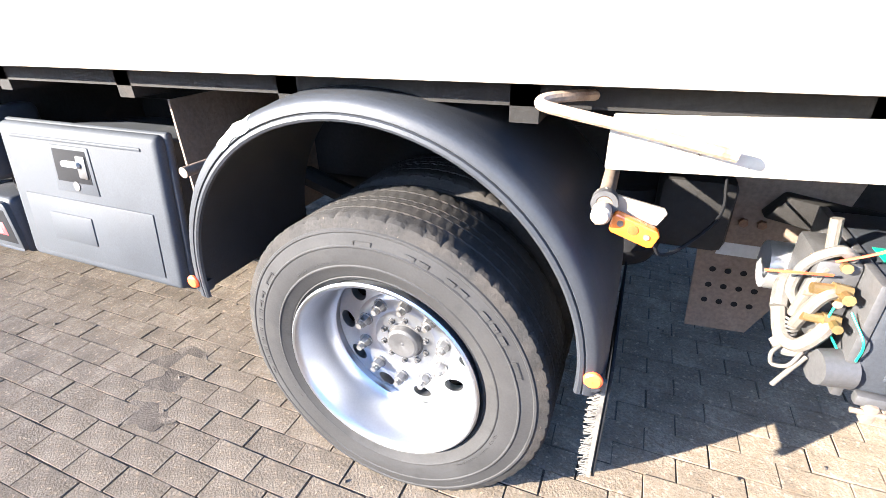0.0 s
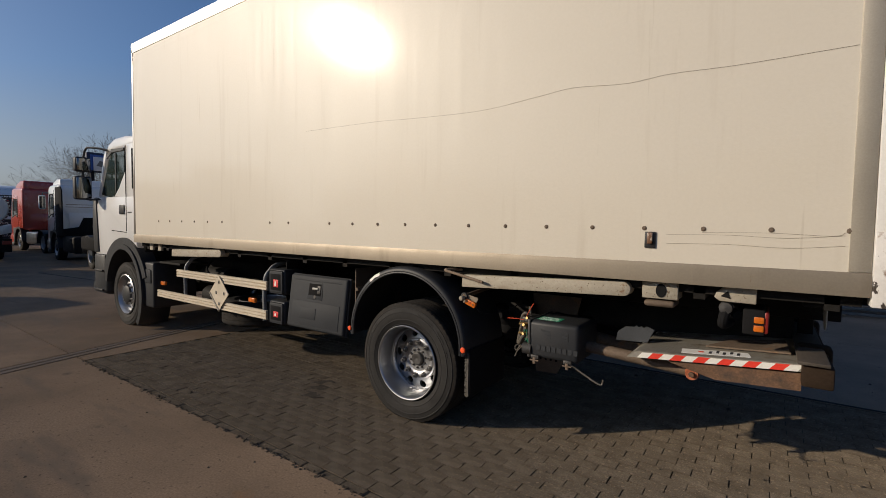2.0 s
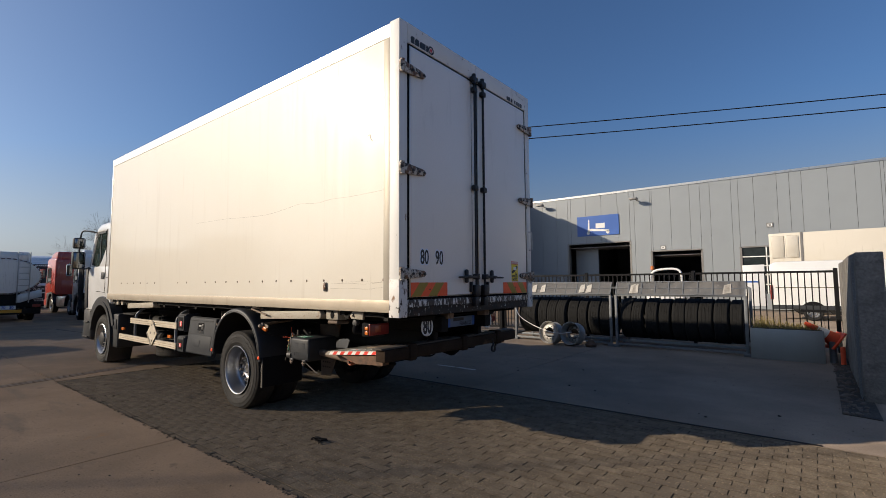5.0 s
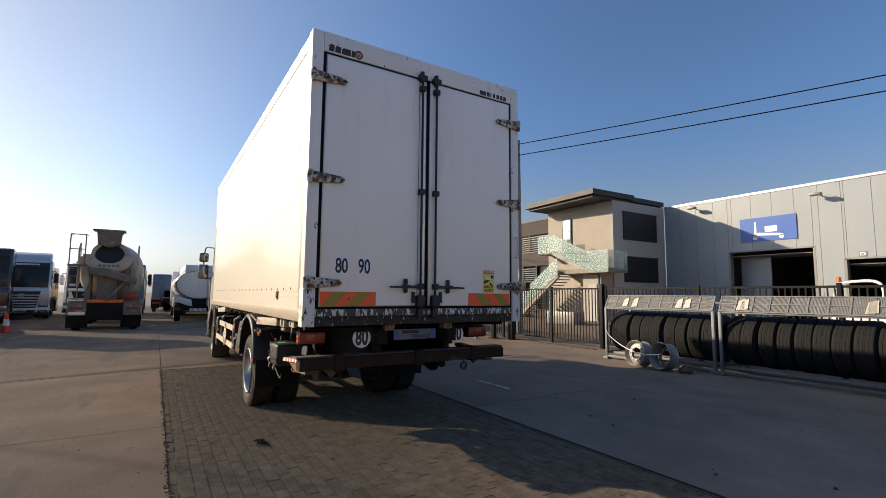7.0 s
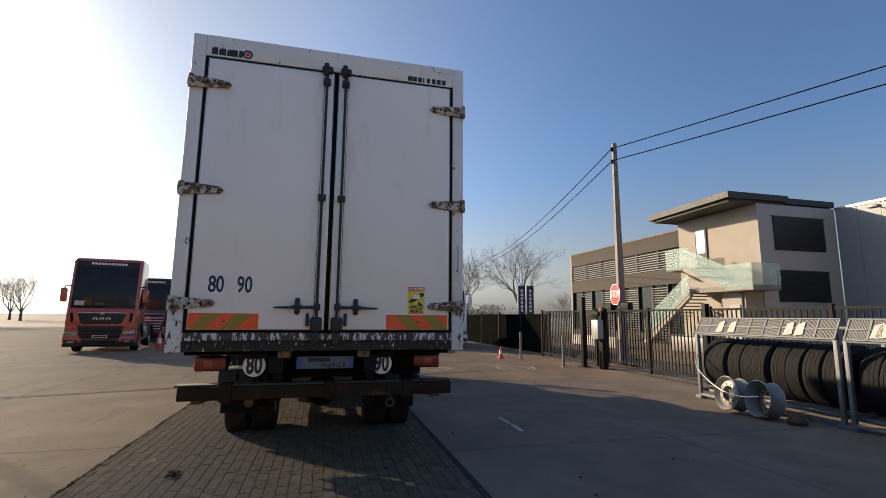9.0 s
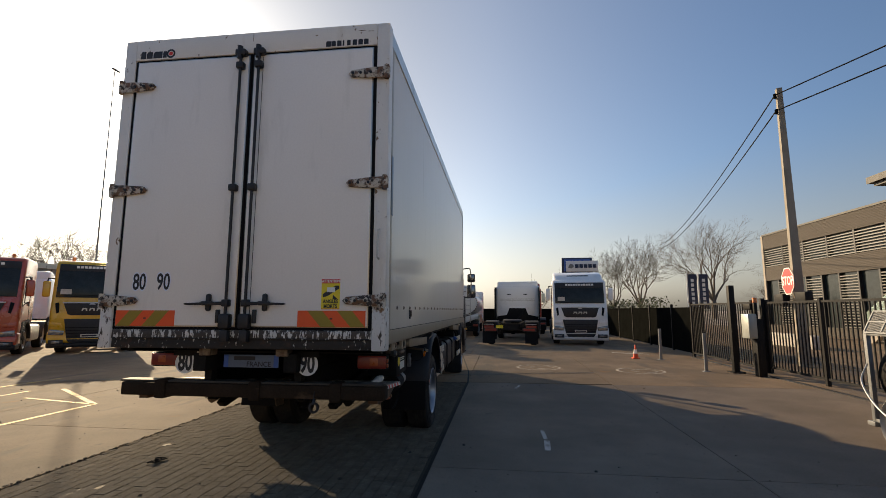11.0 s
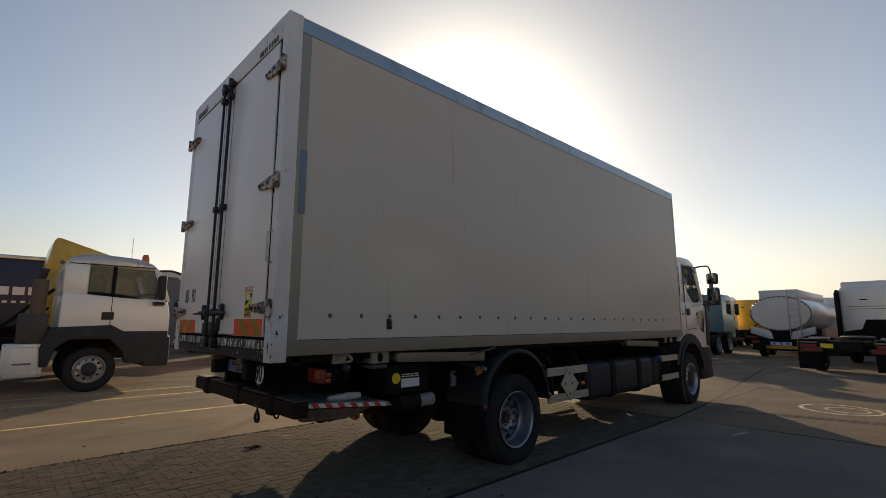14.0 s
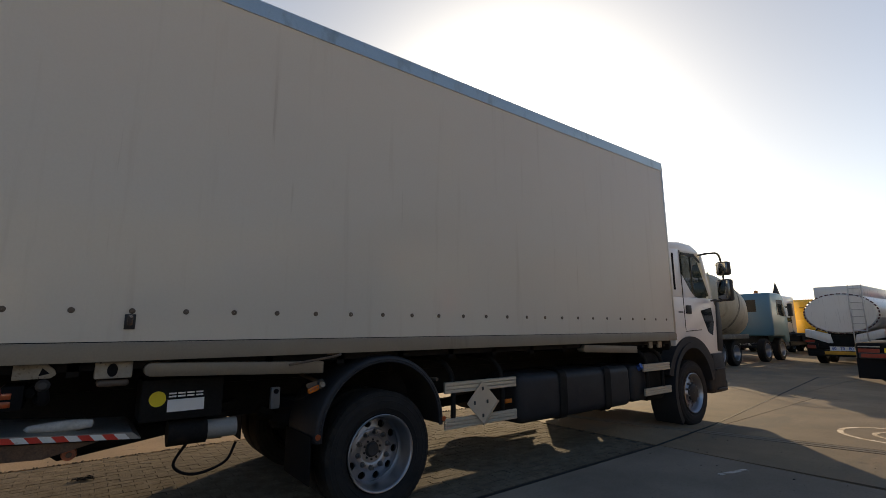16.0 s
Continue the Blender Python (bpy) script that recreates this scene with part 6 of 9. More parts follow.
for cx, cy in ((-9.9, 3.25), (-9.5, 5.9)):
    b = lathe([(0.55, 0.0), (0.62, 0.0), (0.62, 0.003), (0.55, 0.003)], 28, "z", centre=(cx, cy, 0.0))
    lathe([(0.28, 0.0), (0.34, 0.0), (0.34, 0.003), (0.28, 0.003)], 20, "z", centre=(cx, cy + 0.1, 0.0), bm=b)
    tagged(part("trim_spray_mark", b, spray_white, None, flat=True), "looping white spray-paint mark on the concrete", "paint mark", kind="structure")
r_ = random.Random(43)
x = PX0
while x < PX1 - 0.25:
    w_ = r_.uniform(0.15, 0.22)
    if r_.random() > 0.06:
        e = part("edging_block", box(x + 0.006, PY0 + r_.uniform(-0.006, 0.004), -0.045, x + w_ - 0.004, PY0 + 0.066, r_.uniform(-0.008, 0.0), 0.006, 1), paver_mat, pavement, flat=True)
    x += w_
b = bmesh.new()
r_ = random.Random(41)
for k in range(900):
    x = r_.uniform(PX0, PX1)
    y = PY0 - 0.012 + r_.gauss(0, 0.012)
    q = r_.uniform(0.004, 0.014) * (1.5 if r_.random() < 0.1 else 1)
    rod((x, y, -0.012), (x + r_.uniform(-0.006, 0.006), y, q * 0.9 - 0.004), q * 1.2, q * 0.6, n=5, bm=b)
tagged(part("edge_grit", b, soil, pavement, flat=True), kind="stuff")
JL = "dark tar-filled joint between the concrete slabs"
tar = mat("tar_joint", (0.02, 0.018, 0.016), 0.8, var=0.3, big=6, fine=60, bump=0.2, spec=0.2)
for x0, y0, x1, y1 in ((-6.9, 1.47, -8.7, 1.36), (-8.7, 1.36, -18.6, 0.2), (-6.9, 1.47, -2.0, 1.475), (-2.0, 1.475, 3.0, 1.47)):
    flat_mark("trim_joint", x0, y0, x1, y1, 0.035, tar, JL)
b = bmesh.new()
r_ = random.Random(77)
for k in range(700):
    x, y = r_.uniform(-8, 6), r_.uniform(-7.5, 6.5)
    q = r_.uniform(0.003, 0.009) * (2.2 if r_.random() < 0.06 else 1)
    rod((x, y, -0.002), (x + r_.uniform(-0.003, 0.003), y, q * 0.8), q * 1.3, q * 0.5, n=5, bm=b)
tagged(part("yard_grit", b, soil, None, flat=True), "scattered grit and crumbs on the yard", "grit", kind="stuff")
# cover plate and a scrap of wire on the paving
def oil_patch(cx, cy, rad, seed):
    r = random.Random(seed)
    pts = []
    ph = [r.uniform(0, 6.28) for _ in range(3)]
    for k in range(40):
        a = 2 * math.pi * k / 40
        q = rad * (0.78 + 0.16 * math.sin(2 * a + ph[0]) + 0.09 * math.sin(5 * a + ph[1]) + 0.05 * math.sin(9 * a + ph[2]))
        pts.append((cx + q * 1.35 * math.cos(a), cy + q * math.sin(a)))
    tagged(part("trim_oil_stain", prism(pts, "z", -0.008, -0.0017), oil, None, flat=True), "dark oily stain on the paving", "stain", kind="structure")


oil = mat("oil_stain", (0.045, 0.037, 0.030), 0.75, var=0.3, big=9, fine=120, bump=0.3, stain=((0.09, 0.075, 0.06), 14.0, 0.5, 0.62, V), spec=0.2)
oil_patch(-0.13, -1.46, 0.15, 4)
oil_patch(-4.12, -1.12, 0.16, 6)
oil_patch(-3.98, -1.35, 0.10, 8)
oil_patch(-1.6, -1.75, 0.06, 9)
b = bmesh.new()
rnd = random.Random(3)
tangle = [Vector((-0.98 + rnd.uniform(-0.10, 0.10), -1.41 + rnd.uniform(-0.06, 0.06), rnd.uniform(0.006, 0.03))) for k in range(20)]
tube(curve_points(tangle, 4), 0.005, 5, bm=b)
solo("wire_scrap", b, seal_black, "tangled scrap of black wire on the paving", "scrap", at=(-0.98, -1.41, 0))

# ---- fence, gate, poles ----
fence = thing("fence", (-3, 9.2, 0), "dark grey steel bar fence along the yard", "fence")
BAR = mesh_from(box(-0.012, -0.012, 0.0, 0.012, 0.012, 1.70), "bar")
BAR.materials.append(fence_paint)
POST = mesh_from(box(-0.04, -0.04, 0.0, 0.04, 0.04, 1.88, 0.006), "post")
POST.materials.append(fence_paint)


def fence_run(owner, x0, x1, y=9.2, step=0.125, posts=True):
    n = max(1, round((x1 - x0) / 2.75))
    ox = owner.location.x
    for k in range(n + 1):
        if posts:
            o = part("post", POST, fence_paint, owner)
            o.location = (x0 + (x1 - x0) * k / n - ox, y - owner.location.y, 0)
    for z in (0.12, 1.78):
        part("rail", box(x0, y - 0.02, z, x1, y + 0.02, z + 0.05), fence_paint, owner)
    for k in range(1, int((x1 - x0) / step)):
        o = part("bar", BAR, fence_paint, owner)
        o.location = (x0 + k * step - ox, y - owner.location.y, 0.13)


fence_run(fence, -5.15, 3.4)
gate = thing("sliding_gate", (-9, 9.05, 0), "dark grey steel sliding gate with vertical bars", "gate")
fence_run(gate, -9.5, -5.25, 9.15)
fence_run(gate, -13.6, -9.6, 8.85)
part("gate_post", box(-9.60, 9.03, 0, -9.50, 9.13, 1.92, 0.01), fence_paint, gate)
part("gate_post", box(-5.32, 9.1, 0, -5.20, 9.24, 1.95, 0.01), fence_paint, gate)
part("track", box(-13.6, 8.7, 0.0, -5.2, 8.8, 0.02), dark_metal, gate)
screen = thing("screen_fence", (-25, 9.2, 0), "dark mesh privacy fence", "fence")
for k in range(9):
    x = -16.5 - 2.9 * k
    part("panel", box(x, 9.19, 0.05, x + 2.82, 9.22, 1.72), mesh_dark, screen, flat=True)
    part("post", box(x + 2.82, 9.16, 0, x + 2.90, 9.24, 1.85), fence_paint, screen)
far_screen = thing("screen_fence", (-42, 5, 0), "dark mesh privacy fence", "fence")
for k in range(5):
    part("panel", box(-42.6, 9.2 - 2.2 * k - 2.2, 0.05, -42.57, 9.2 - 2.2 * k, 1.75), mesh_dark, far_screen, flat=True)
for x, y in ((-12.58, 7.42), (-9.6, 7.6)):
    t = thing("bollard", (x, y, 0), "white-grey steel bollard post", "bollard", "bollards at the gate")
    part("tube", rod((x, y, 0), (x, y, 1.0), 0.045, n=16), galv, t)
    part("foot", box(x - 0.09, y - 0.09, 0, x + 0.09, y + 0.09, 0.012), galv, t)
t = thing("gate_column", (-9.45, 8.27, 0), "tall black steel gate guide column", "post")
part("column", box(-9.52, 8.20, 0.0, -9.38, 8.34, 2.26, 0.01), fence_paint, t)
part("foot", box(-9.62, 8.12, 0, -9.28, 8.43, 0.03), fence_paint, t)
t = thing("intercom_post", (-8.72, 8.5, 0), "dark post with a pale grey control box", "control box")
part("column", box(-8.84, 8.42, 0.0, -8.62, 8.60, 1.40, 0.01), fence_paint, t)
part("control_box", box(-8.90, 8.22, 0.92, -8.54, 8.42, 1.52, 0.02), planter_grey, t, "pale grey control box")
part("camera_stalk", box(-8.76, 8.45, 1.40, -8.69, 8.53, 1.80, 0.01), fence_paint, t)
part("warning_lamp", rod((-8.72, 8.49, 1.80), (-8.72, 8.49, 1.92), 0.06, 0.045, n=14), amber_lens, t)
part("camera_head", box(-9.15, 8.40, 1.62, -8.80, 8.56, 1.78, 0.02), fence_paint, t)
PB = Vector((-11.1, 10.9, 0))
pole = thing("utility_pole", PB, "tall tapered concrete utility pole", "pole")
part("shaft", prism([(-0.16, -0.13), (0.16, -0.13), (0.16, 0.13), (-0.16, 0.13)], "z", 0, 8.45), concrete_pole, pole).location = (0, 0, 0)
for v in pole.children[0].data.vertices:
    v.co += ORIGIN[pole.name]
    f = 1 - 0.45 * v.co.z / 8.45
    v.co.x *= f
    v.co.y *= f
    v.co.rotate(Matrix.Rotation(radians(-16), 3, "Z"))
for z in (8.1, 7.6):
    part("insulator", rod(PB + Vector((0.1, -0.18, z)), PB + Vector((0.1, -0.18, z + 0.14)), 0.045, n=10), mesh_dark, pole)
    part("bracket", rod(PB + Vector((0, 0, z)), PB + Vector((0.1, -0.18, z)), 0.02, n=8), galv, pole)
t = thing("stop_sign", PB + Vector((0.2, -0.2, 0)), "red octagonal stop sign on the utility pole", "road sign")
oc = [(0.45 * math.cos(math.radians(22.5 + 45 * k)), 0.45 * math.sin(math.radians(22.5 + 45 * k))) for k in range(8)]
SM = Matrix.Translation(PB + Vector((0.05, -0.28, 2.46))) @ pose(0, 0, 0, 0, 0, -98) @ Matrix.Scale(0.94, 4)
part("sign_plate", moved(prism(oc, "x", 0, 0.012), SM), decal_red, t, "red sign plate", flat=True)
b = bmesh.new()
for k in range(8):
    a, c = oc[k], oc[(k + 1) % 8]
    prism([a, c, (c[0] * 0.93, c[1] * 0.93), (a[0] * 0.93, a[1] * 0.93)], "x", 0.012, 0.014, bm=b)
part("sign_edge", moved(b, SM), decal_white, t, flat=True)
part("sign_word", lettering("STOP", 0.39, SM @ Matrix.Translation((0.013, 0, 0)) @ FACE, 0.001, 0.008, 0.82), decal_white, t, flat=True)
part("clamp", moved(box(-0.2, -0.05, -0.05, 0, 0.05, 0.05), SM), galv, t)


for dx, dz in ((-0.42, 1.92), (0.62, 1.95)):
    part("dark_lamp_box", box(PB.x + dx - 0.24, PB.y - 0.34, dz - 0.18, PB.x + dx + 0.24, PB.y - 0.12, dz + 0.18, 0.03), fence_paint, pole)
part("lamp_arm", box(PB.x - 0.3, PB.y - 0.2, 1.90, PB.x + 0.5, PB.y - 0.14, 1.96), fence_paint, pole)


def wire(p, q, sag, name="power_line"):
    p, q = Vector(p), Vector(q)
    pts = [p.lerp(q, k / 24) - Vector((0, 0, sag * 4 * (k / 24) * (1 - k / 24))) for k in range(25)]
    solo(name, tube(pts, 0.02, 5), seal_black, "thin black overhead cable", "cable", "overhead cables")


WIRE_END = {8.2: (34, 29, 8.7), 7.7: (34, 29, 8.3)}
for z in (8.2, 7.7):
    wire(PB + Vector((0.1, -0.18, z)), WIRE_END[z], 0.4)
    wire(PB + Vector((0.1, -0.18, z)), (-60, 23.2, z + 2.0), 0.8)

# ---- tyre racks ----
RACK_TYRES = [tyre_mesh(0.5, 0.275, 0.285, True, 60), tyre_mesh(0.5, 0.285, 0.285, False, 60), tyre_mesh(0.505, 0.28, 0.285, True, 44), tyre_mesh(0.49, 0.25, 0.285, True, 80)]


def tyre_rack(x0, x1, count, seed):
    r = random.Random(seed)
    t = thing("tyre_rack", ((x0 + x1) / 2, 7.9, 0), "galvanised steel tyre rack with a sloping mesh top", "tyre rack", "tyre racks")
    for x in (x0, x1):
        part("post", box(x - 0.03, 7.42, 0, x + 0.03, 7.48, 1.28, 0.005), galv, t)
        part("post", box(x - 0.03, 8.40, 0, x + 0.03, 8.46, 1.45, 0.005), galv, t)
        part("foot", box(x - 0.07, 7.38, 0, x + 0.07, 7.52, 0.06, 0.005), galv, t)
        part("side_rail", box(x - 0.02, 7.45, 0.16, x + 0.02, 8.43, 0.20), galv, t)
    for y, z in ((7.45, 0.05), (7.55, 0.14), (8.43, 0.14), (7.45, 1.25), (8.43, 1.42)):
        part("rail", box(x0, y - 0.025, z, x1, y + 0.025, z + 0.05, 0.004), galv, t)
    n = max(4, round((x1 - x0) / 0.3))
    tilt = Matrix.Translation(((x0 + x1) / 2, 7.42, 1.29)) @ pose(0, 0, 0, 62, 0, 0)
    w = (x1 - x0) / 2
    b = bmesh.new()
    for k in range(n + 1):
        u = -w + 2 * w * k / n
        box(u - 0.012, 0, -0.012, u + 0.012, 0.34, 0.012, bm=b)
    for v in (0.0, 0.17, 0.34):
        box(-w, v - 0.01, -0.012, w, v + 0.01, 0.012, bm=b)
    part("mesh_frame", moved(b, tilt), galv, t, flat=True)
    b = bmesh.new()
    for k in range(int(2 * w / 0.02)):
        u = -w + 0.02 * k
        box(u, 0, -0.002, u + 0.006, 0.34, 0.002, bm=b)
    part("wire_grid", moved(b, tilt), galv, t, flat=True)
    part("top_plate", moved(box(-w, 0.005, -0.010, w, 0.335, -0.003), tilt), rack_plate, t, "dull weathered top plate", flat=True)
    for k in range(4):
        u = r.uniform(-w + 0.2, w - 0.3)
        part("paper_scrap", moved(prism([(u, 0.03), (u + 0.15, 0.05), (u + 0.14, 0.28), (u + 0.03, 0.24)], "z", 0.013, 0.016), tilt), paper, t, flat=True)
    step = (x1 - x0 - 0.08) / count
    for k in range(count):
        o = new("tyre", RACK_TYRES[r.choice((0, 1, 2, 2, 3))])
        o.matrix_world = Matrix.Translation((x0 + 0.04 + step * (k + 0.5), 7.98 + r.uniform(-0.03, 0.04), 0.69)) @ pose(0, 0, 0, 0, 0, 90 + r.uniform(-3, 3)) @ pose(0, 0, 0, 0, r.uniform(0, 360), 0)
        tagged(o, "black lorry tyre standing in the rack", "tyre", "tyres in the racks")


tyre_rack(-3.72, -1.02, 9, 1)
tyre_rack(-0.88, 1.85, 9, 2)
for x, y, a, m, face in ((-2.36, 6.85, -8, "silver steel rim with a flat face", -0.10), (-1.80, 6.90, -10, "deep dished silver steel rim", 0.07)):
    b = lathe([(0.295, -0.125), (0.310, -0.145), (0.300, -0.150), (0.282, -0.125), (0.268, -0.09), (0.258, 0.0), (0.262, 0.10), (0.292, 0.14), (0.302, 0.135), (0.274, 0.09), (0.272, -0.08)], 56, "y")
    lathe([(0.138, face), (0.205, face), (0.235, face + 0.02), (0.262, face + 0.05), (0.262, face + 0.065), (0.138, face + 0.016)], 56, "y", bm=b)
    rim = solo("wheel_rim", b, rim_loose, m + ", leaning at the tyre rack", "wheel rim", "loose rims")
    rim.matrix_world = Matrix.Translation((x, y, 0.305)) @ pose(0, 0, 0, -8, 0, a) @ Matrix.Scale(0.93, 4)
    for k in range(10):
        h = part("bolt_hole", rod((0, face - 0.003, 0), (0, face + 0.001, 0), 0.016, n=10), seal_black, rim)
        h.location = (0.17 * math.cos(0.628 * k), 0, 0.17 * math.sin(0.628 * k))
b = tube(curve_points([(-3.7, 7.4, 0.85), (-3.4, 7.1, 0.66), (-2.9, 6.85, 0.48), (-2.4, 6.68, 0.36), (-2.05, 6.68, 0.32), (-1.75, 6.72, 0.36)], 6), 0.012, 6)
solo("chain", b, steel, "steel chain looped through the rims", "chain", at=(-2.9, 7.05, 0.3))
solo("rusty_lump", lathe([(0.001, 0), (0.12, 0.0), (0.14, 0.06), (0.06, 0.16), (0.001, 0.17)], 12, "z", centre=(-1.38, 7.0, 0.0), closed=False), rust, "rust-red metal cap on the ground", "scrap", at=(-1.38, 7.0, 0))

# planter, cone, wall
t = thing("planter", (2.5, 7.5, 0), "grey metal planter with dry grass", "planter")
part("trough", box(1.92, 7.25, 0.0, 3.12, 7.75, 0.62, 0.012), planter_grey, t)
part("earth", box(1.95, 7.28, 0.55, 3.09, 7.72, 0.63), soil, t)
b = bmesh.new()
rnd = random.Random(7)
for k in range(420):
    x, y = rnd.uniform(1.98, 3.05), rnd.uniform(7.3, 7.7)
    h = rnd.uniform(0.06, 0.22) * (1.4 if x < 2.4 else 0.8)
    dx, dy = rnd.uniform(-0.1, 0.1), rnd.uniform(-0.1, 0.1)
    b.faces.new([b.verts.new(p) for p in ((x - 0.006, y, 0.62), (x + 0.006, y, 0.62), (x + dx, y + dy, 0.62 + h))])
tagged(part("dry_grass", b, dry_grass, t, flat=True), kind="stuff")


def traffic_cone(x, y, h=0.72, m=None):
    t = thing("traffic_cone", (x, y, 0), "orange and white traffic cone", "traffic cone", "traffic cones", local=True)
    if m is not None:
        t.matrix_basis = m
    part("base", box(-0.19, -0.19, 0.0, 0.19, 0.19, 0.035, 0.012), cone_orange, t)
    part("cone", lathe([(0.145, 0.035), (0.032, h), (0.02, h), (0.13, 0.035)], 24, "z"), cone_orange, t)
    part("white_band", lathe([(0.115, 0.22 * h / 0.72 + 0.03), (0.075, 0.48 * h / 0.72), (0.07, 0.48 * h / 0.72), (0.11, 0.22 * h / 0.72 + 0.03)], 24, "z"), white_tape, t)


traffic_cone(-12.84, 6.69, 0.45, Matrix.Translation((-12.84, 6.69, 0)) @ Matrix.Diagonal((0.6, 0.6, 1, 1)))
traffic_cone(-19.8, -7.25, 0.75)
traffic_cone(3.6, 7.6, 0.6, Matrix.Translation((3.30, 7.55, 0.42)) @ pose(0, 0, 0, 0, -55, 20))
solo("pipe_stub", rod((3.24, 7.45, 0.0), (3.24, 7.45, 0.42), 0.06, n=16), galv, "pale grey pipe stub beside the planter", "pipe", at=(3.24, 7.45, 0))
solo("pipe_stub", rod((3.38, 7.3, 0.0), (3.38, 7.3, 0.34), 0.04, n=12), cone_orange, "thin orange pipe stub", "pipe", at=(3.38, 7.3, 0))
wl = thing("wall_blocks", (3.6, 6.5, 0), "rough grey cast wall beside the planter", "wall")
wl["kind"] = "structure"
rnd = random.Random(9)
for k in range(5):
    y0 = 3.9 + 1.06 * k
    part("panel", box(3.46 + rnd.uniform(-0.008, 0.008), y0, 0.0, 3.74, y0 + 1.056, 1.97 + rnd.uniform(-0.015, 0.015), 0.012), block_wall, wl)
b = bmesh.new()
for k in range(14):
    rod((3.44, 3.9 + 0.04 * k, 0.0), (3.44, 3.9 + 0.04 * k, 1.95), 0.003, n=4, bm=b, caps=False)
for k in range(38):
    rod((3.44, 3.9, 0.05 * k + 0.05), (3.44, 4.42, 0.05 * k + 0.05), 0.003, n=4, bm=b, caps=False)
solo("wire_mesh", b, galv, "upright wire mesh at the wall's end", "wire mesh", at=(3.44, 4.1, 0))
b = bmesh.new()
for k in range(160):
    x, y, q = rnd.uniform(3.22, 3.45), rnd.uniform(2.95, 7.2), rnd.uniform(0.008, 0.03)
    box(x - q, y - q * 0.8, 0.008, x + q, y + q, 0.012 + q * 0.8, q * 0.3, 1, bm=b)
tagged(part("litter", b, wood_dark, None, flat=True), "dry leaves, stones and litter on the soil strip", "litter", kind="stuff")

# ---- warehouse ----
wh = thing("warehouse", (5, 28.2, 0), "white clad warehouse with open loading doors", "warehouse")
YW, ZT = 28.2, 7.92
openings = [(-11.06, -6.60, 0.0, 4.36), (-5.28, -2.32, 0.0, 3.60), (-0.28, 2.2, 0.9, 3.60), (6.0, 9.5, 0.0, 3.6)]
xs = sorted({-15.33 + 1.13 * k for k in range(43)} | {e for o in openings for e in o[:2]})
for x0, x1 in zip(xs, xs[1:]):
    if x1 - x0 < 0.03:
        continue
    mid, spans = (x0 + x1) / 2, [(0.0, ZT - 0.12)]
    for a, c, z0, z1 in openings:
        if a < mid < c:
            spans = [s for s in ((0.0, z0), (z1, ZT - 0.12)) if s[1] - s[0] > 0.05]
    for z0, z1 in spans:
        part("cladding_panel", box(x0 + 0.008, YW, z0, x1 - 0.008, YW + 0.12, z1), cladding, wh, flat=True)
part("backing", box(-15.33, YW + 0.03, 4.4, 33, YW + 0.14, ZT - 0.14), shutter, wh, flat=True)
part("roof_edge", box(-15.34, YW - 0.04, ZT - 0.12, 33.2, YW + 0.25, ZT + 0.02), alu, wh, flat=True)
part("roof", box(-15.34, YW + 0.2, ZT - 0.25, 33.2, 60, ZT - 0.15), roof_dark, wh, flat=True)
part("back_wall", box(-15.34, 52, 0, 33.2, 52.2, ZT - 0.2), cladding, wh, flat=True)
part("side_wall", box(33.0, YW + 0.15, 0, 33.2, 52, ZT - 0.2), cladding, wh, flat=True)
part("side_wall", box(-15.34, YW + 0.15, 0, -15.14, 52, ZT - 0.2), cladding, wh, flat=True)
for a, c, z0, z1 in openings:
    for x in (a, c):
        part("door_frame", box(x - 0.06, YW - 0.01, z0, x + 0.06, YW + 0.35, z1 + 0.06), slat_grey, wh, flat=True)
    part("door_frame", box(a, YW - 0.01, z1, c, YW + 0.35, z1 + 0.08), slat_grey, wh, flat=True)
    if z0 > 0:
        part("window_pane", box(a, YW + 0.05, z0, c, YW + 0.08, z1), glass_dark, wh, flat=True)
        for k in range(1, 5):
            part("window_bar", box(a, YW + 0.02, z0 + (z1 - z0) * k / 5 - 0.03, c, YW + 0.05, z0 + (z1 - z0) * k / 5 + 0.03), decal_white, wh, flat=True)
        part("window_bar", box((a + c) / 2 - 0.03, YW + 0.02, z0, (a + c) / 2 + 0.03, YW + 0.05, z1), decal_white, wh, flat=True)
    else:
        for k in range(3):
            part("rolled_door", box(a, YW + 0.4 + 0.9 * k, z1 - 0.25, c, YW + 1.25 + 0.9 * k, z1 - 0.2), slat_grey, wh, flat=True)
part("inner_wall", box(-11.0, YW + 1.3, 0, -9.3, YW + 1.4, 4.1), cladding, wh, flat=True)
part("floor_slab", box(-14.0, YW + 0.15, -0.04, 33, 52, 0.012), concrete_grey, wh, flat=True)
t = thing("banner", (-8.8, 28.1, 4.9), "navy banner with a white pallet-truck picture", "banner")
part("cloth", box(-10.31, YW - 0.05, 4.93, -7.33, YW - 0.02, 6.36), decal_blue, t, flat=True)
for pts in ([(-9.55, 5.15), (-9.40, 5.15), (-9.40, 6.1), (-9.48, 6.1)], [(-9.55, 5.3), (-8.0, 5.18), (-8.0, 5.3), (-9.3, 5.45)], [(-8.95, 5.45), (-8.3, 5.45), (-8.3, 5.8), (-8.95, 5.8)]):
    part("picture", prism(pts, "y", YW - 0.056, YW - 0.051), decal_white, t, flat=True)
for x in (-9.5, -8.1):
    part("picture", rod((x, YW - 0.056, 5.14), (x, YW - 0.051, 5.14), 0.12, n=16), decal_white, t)
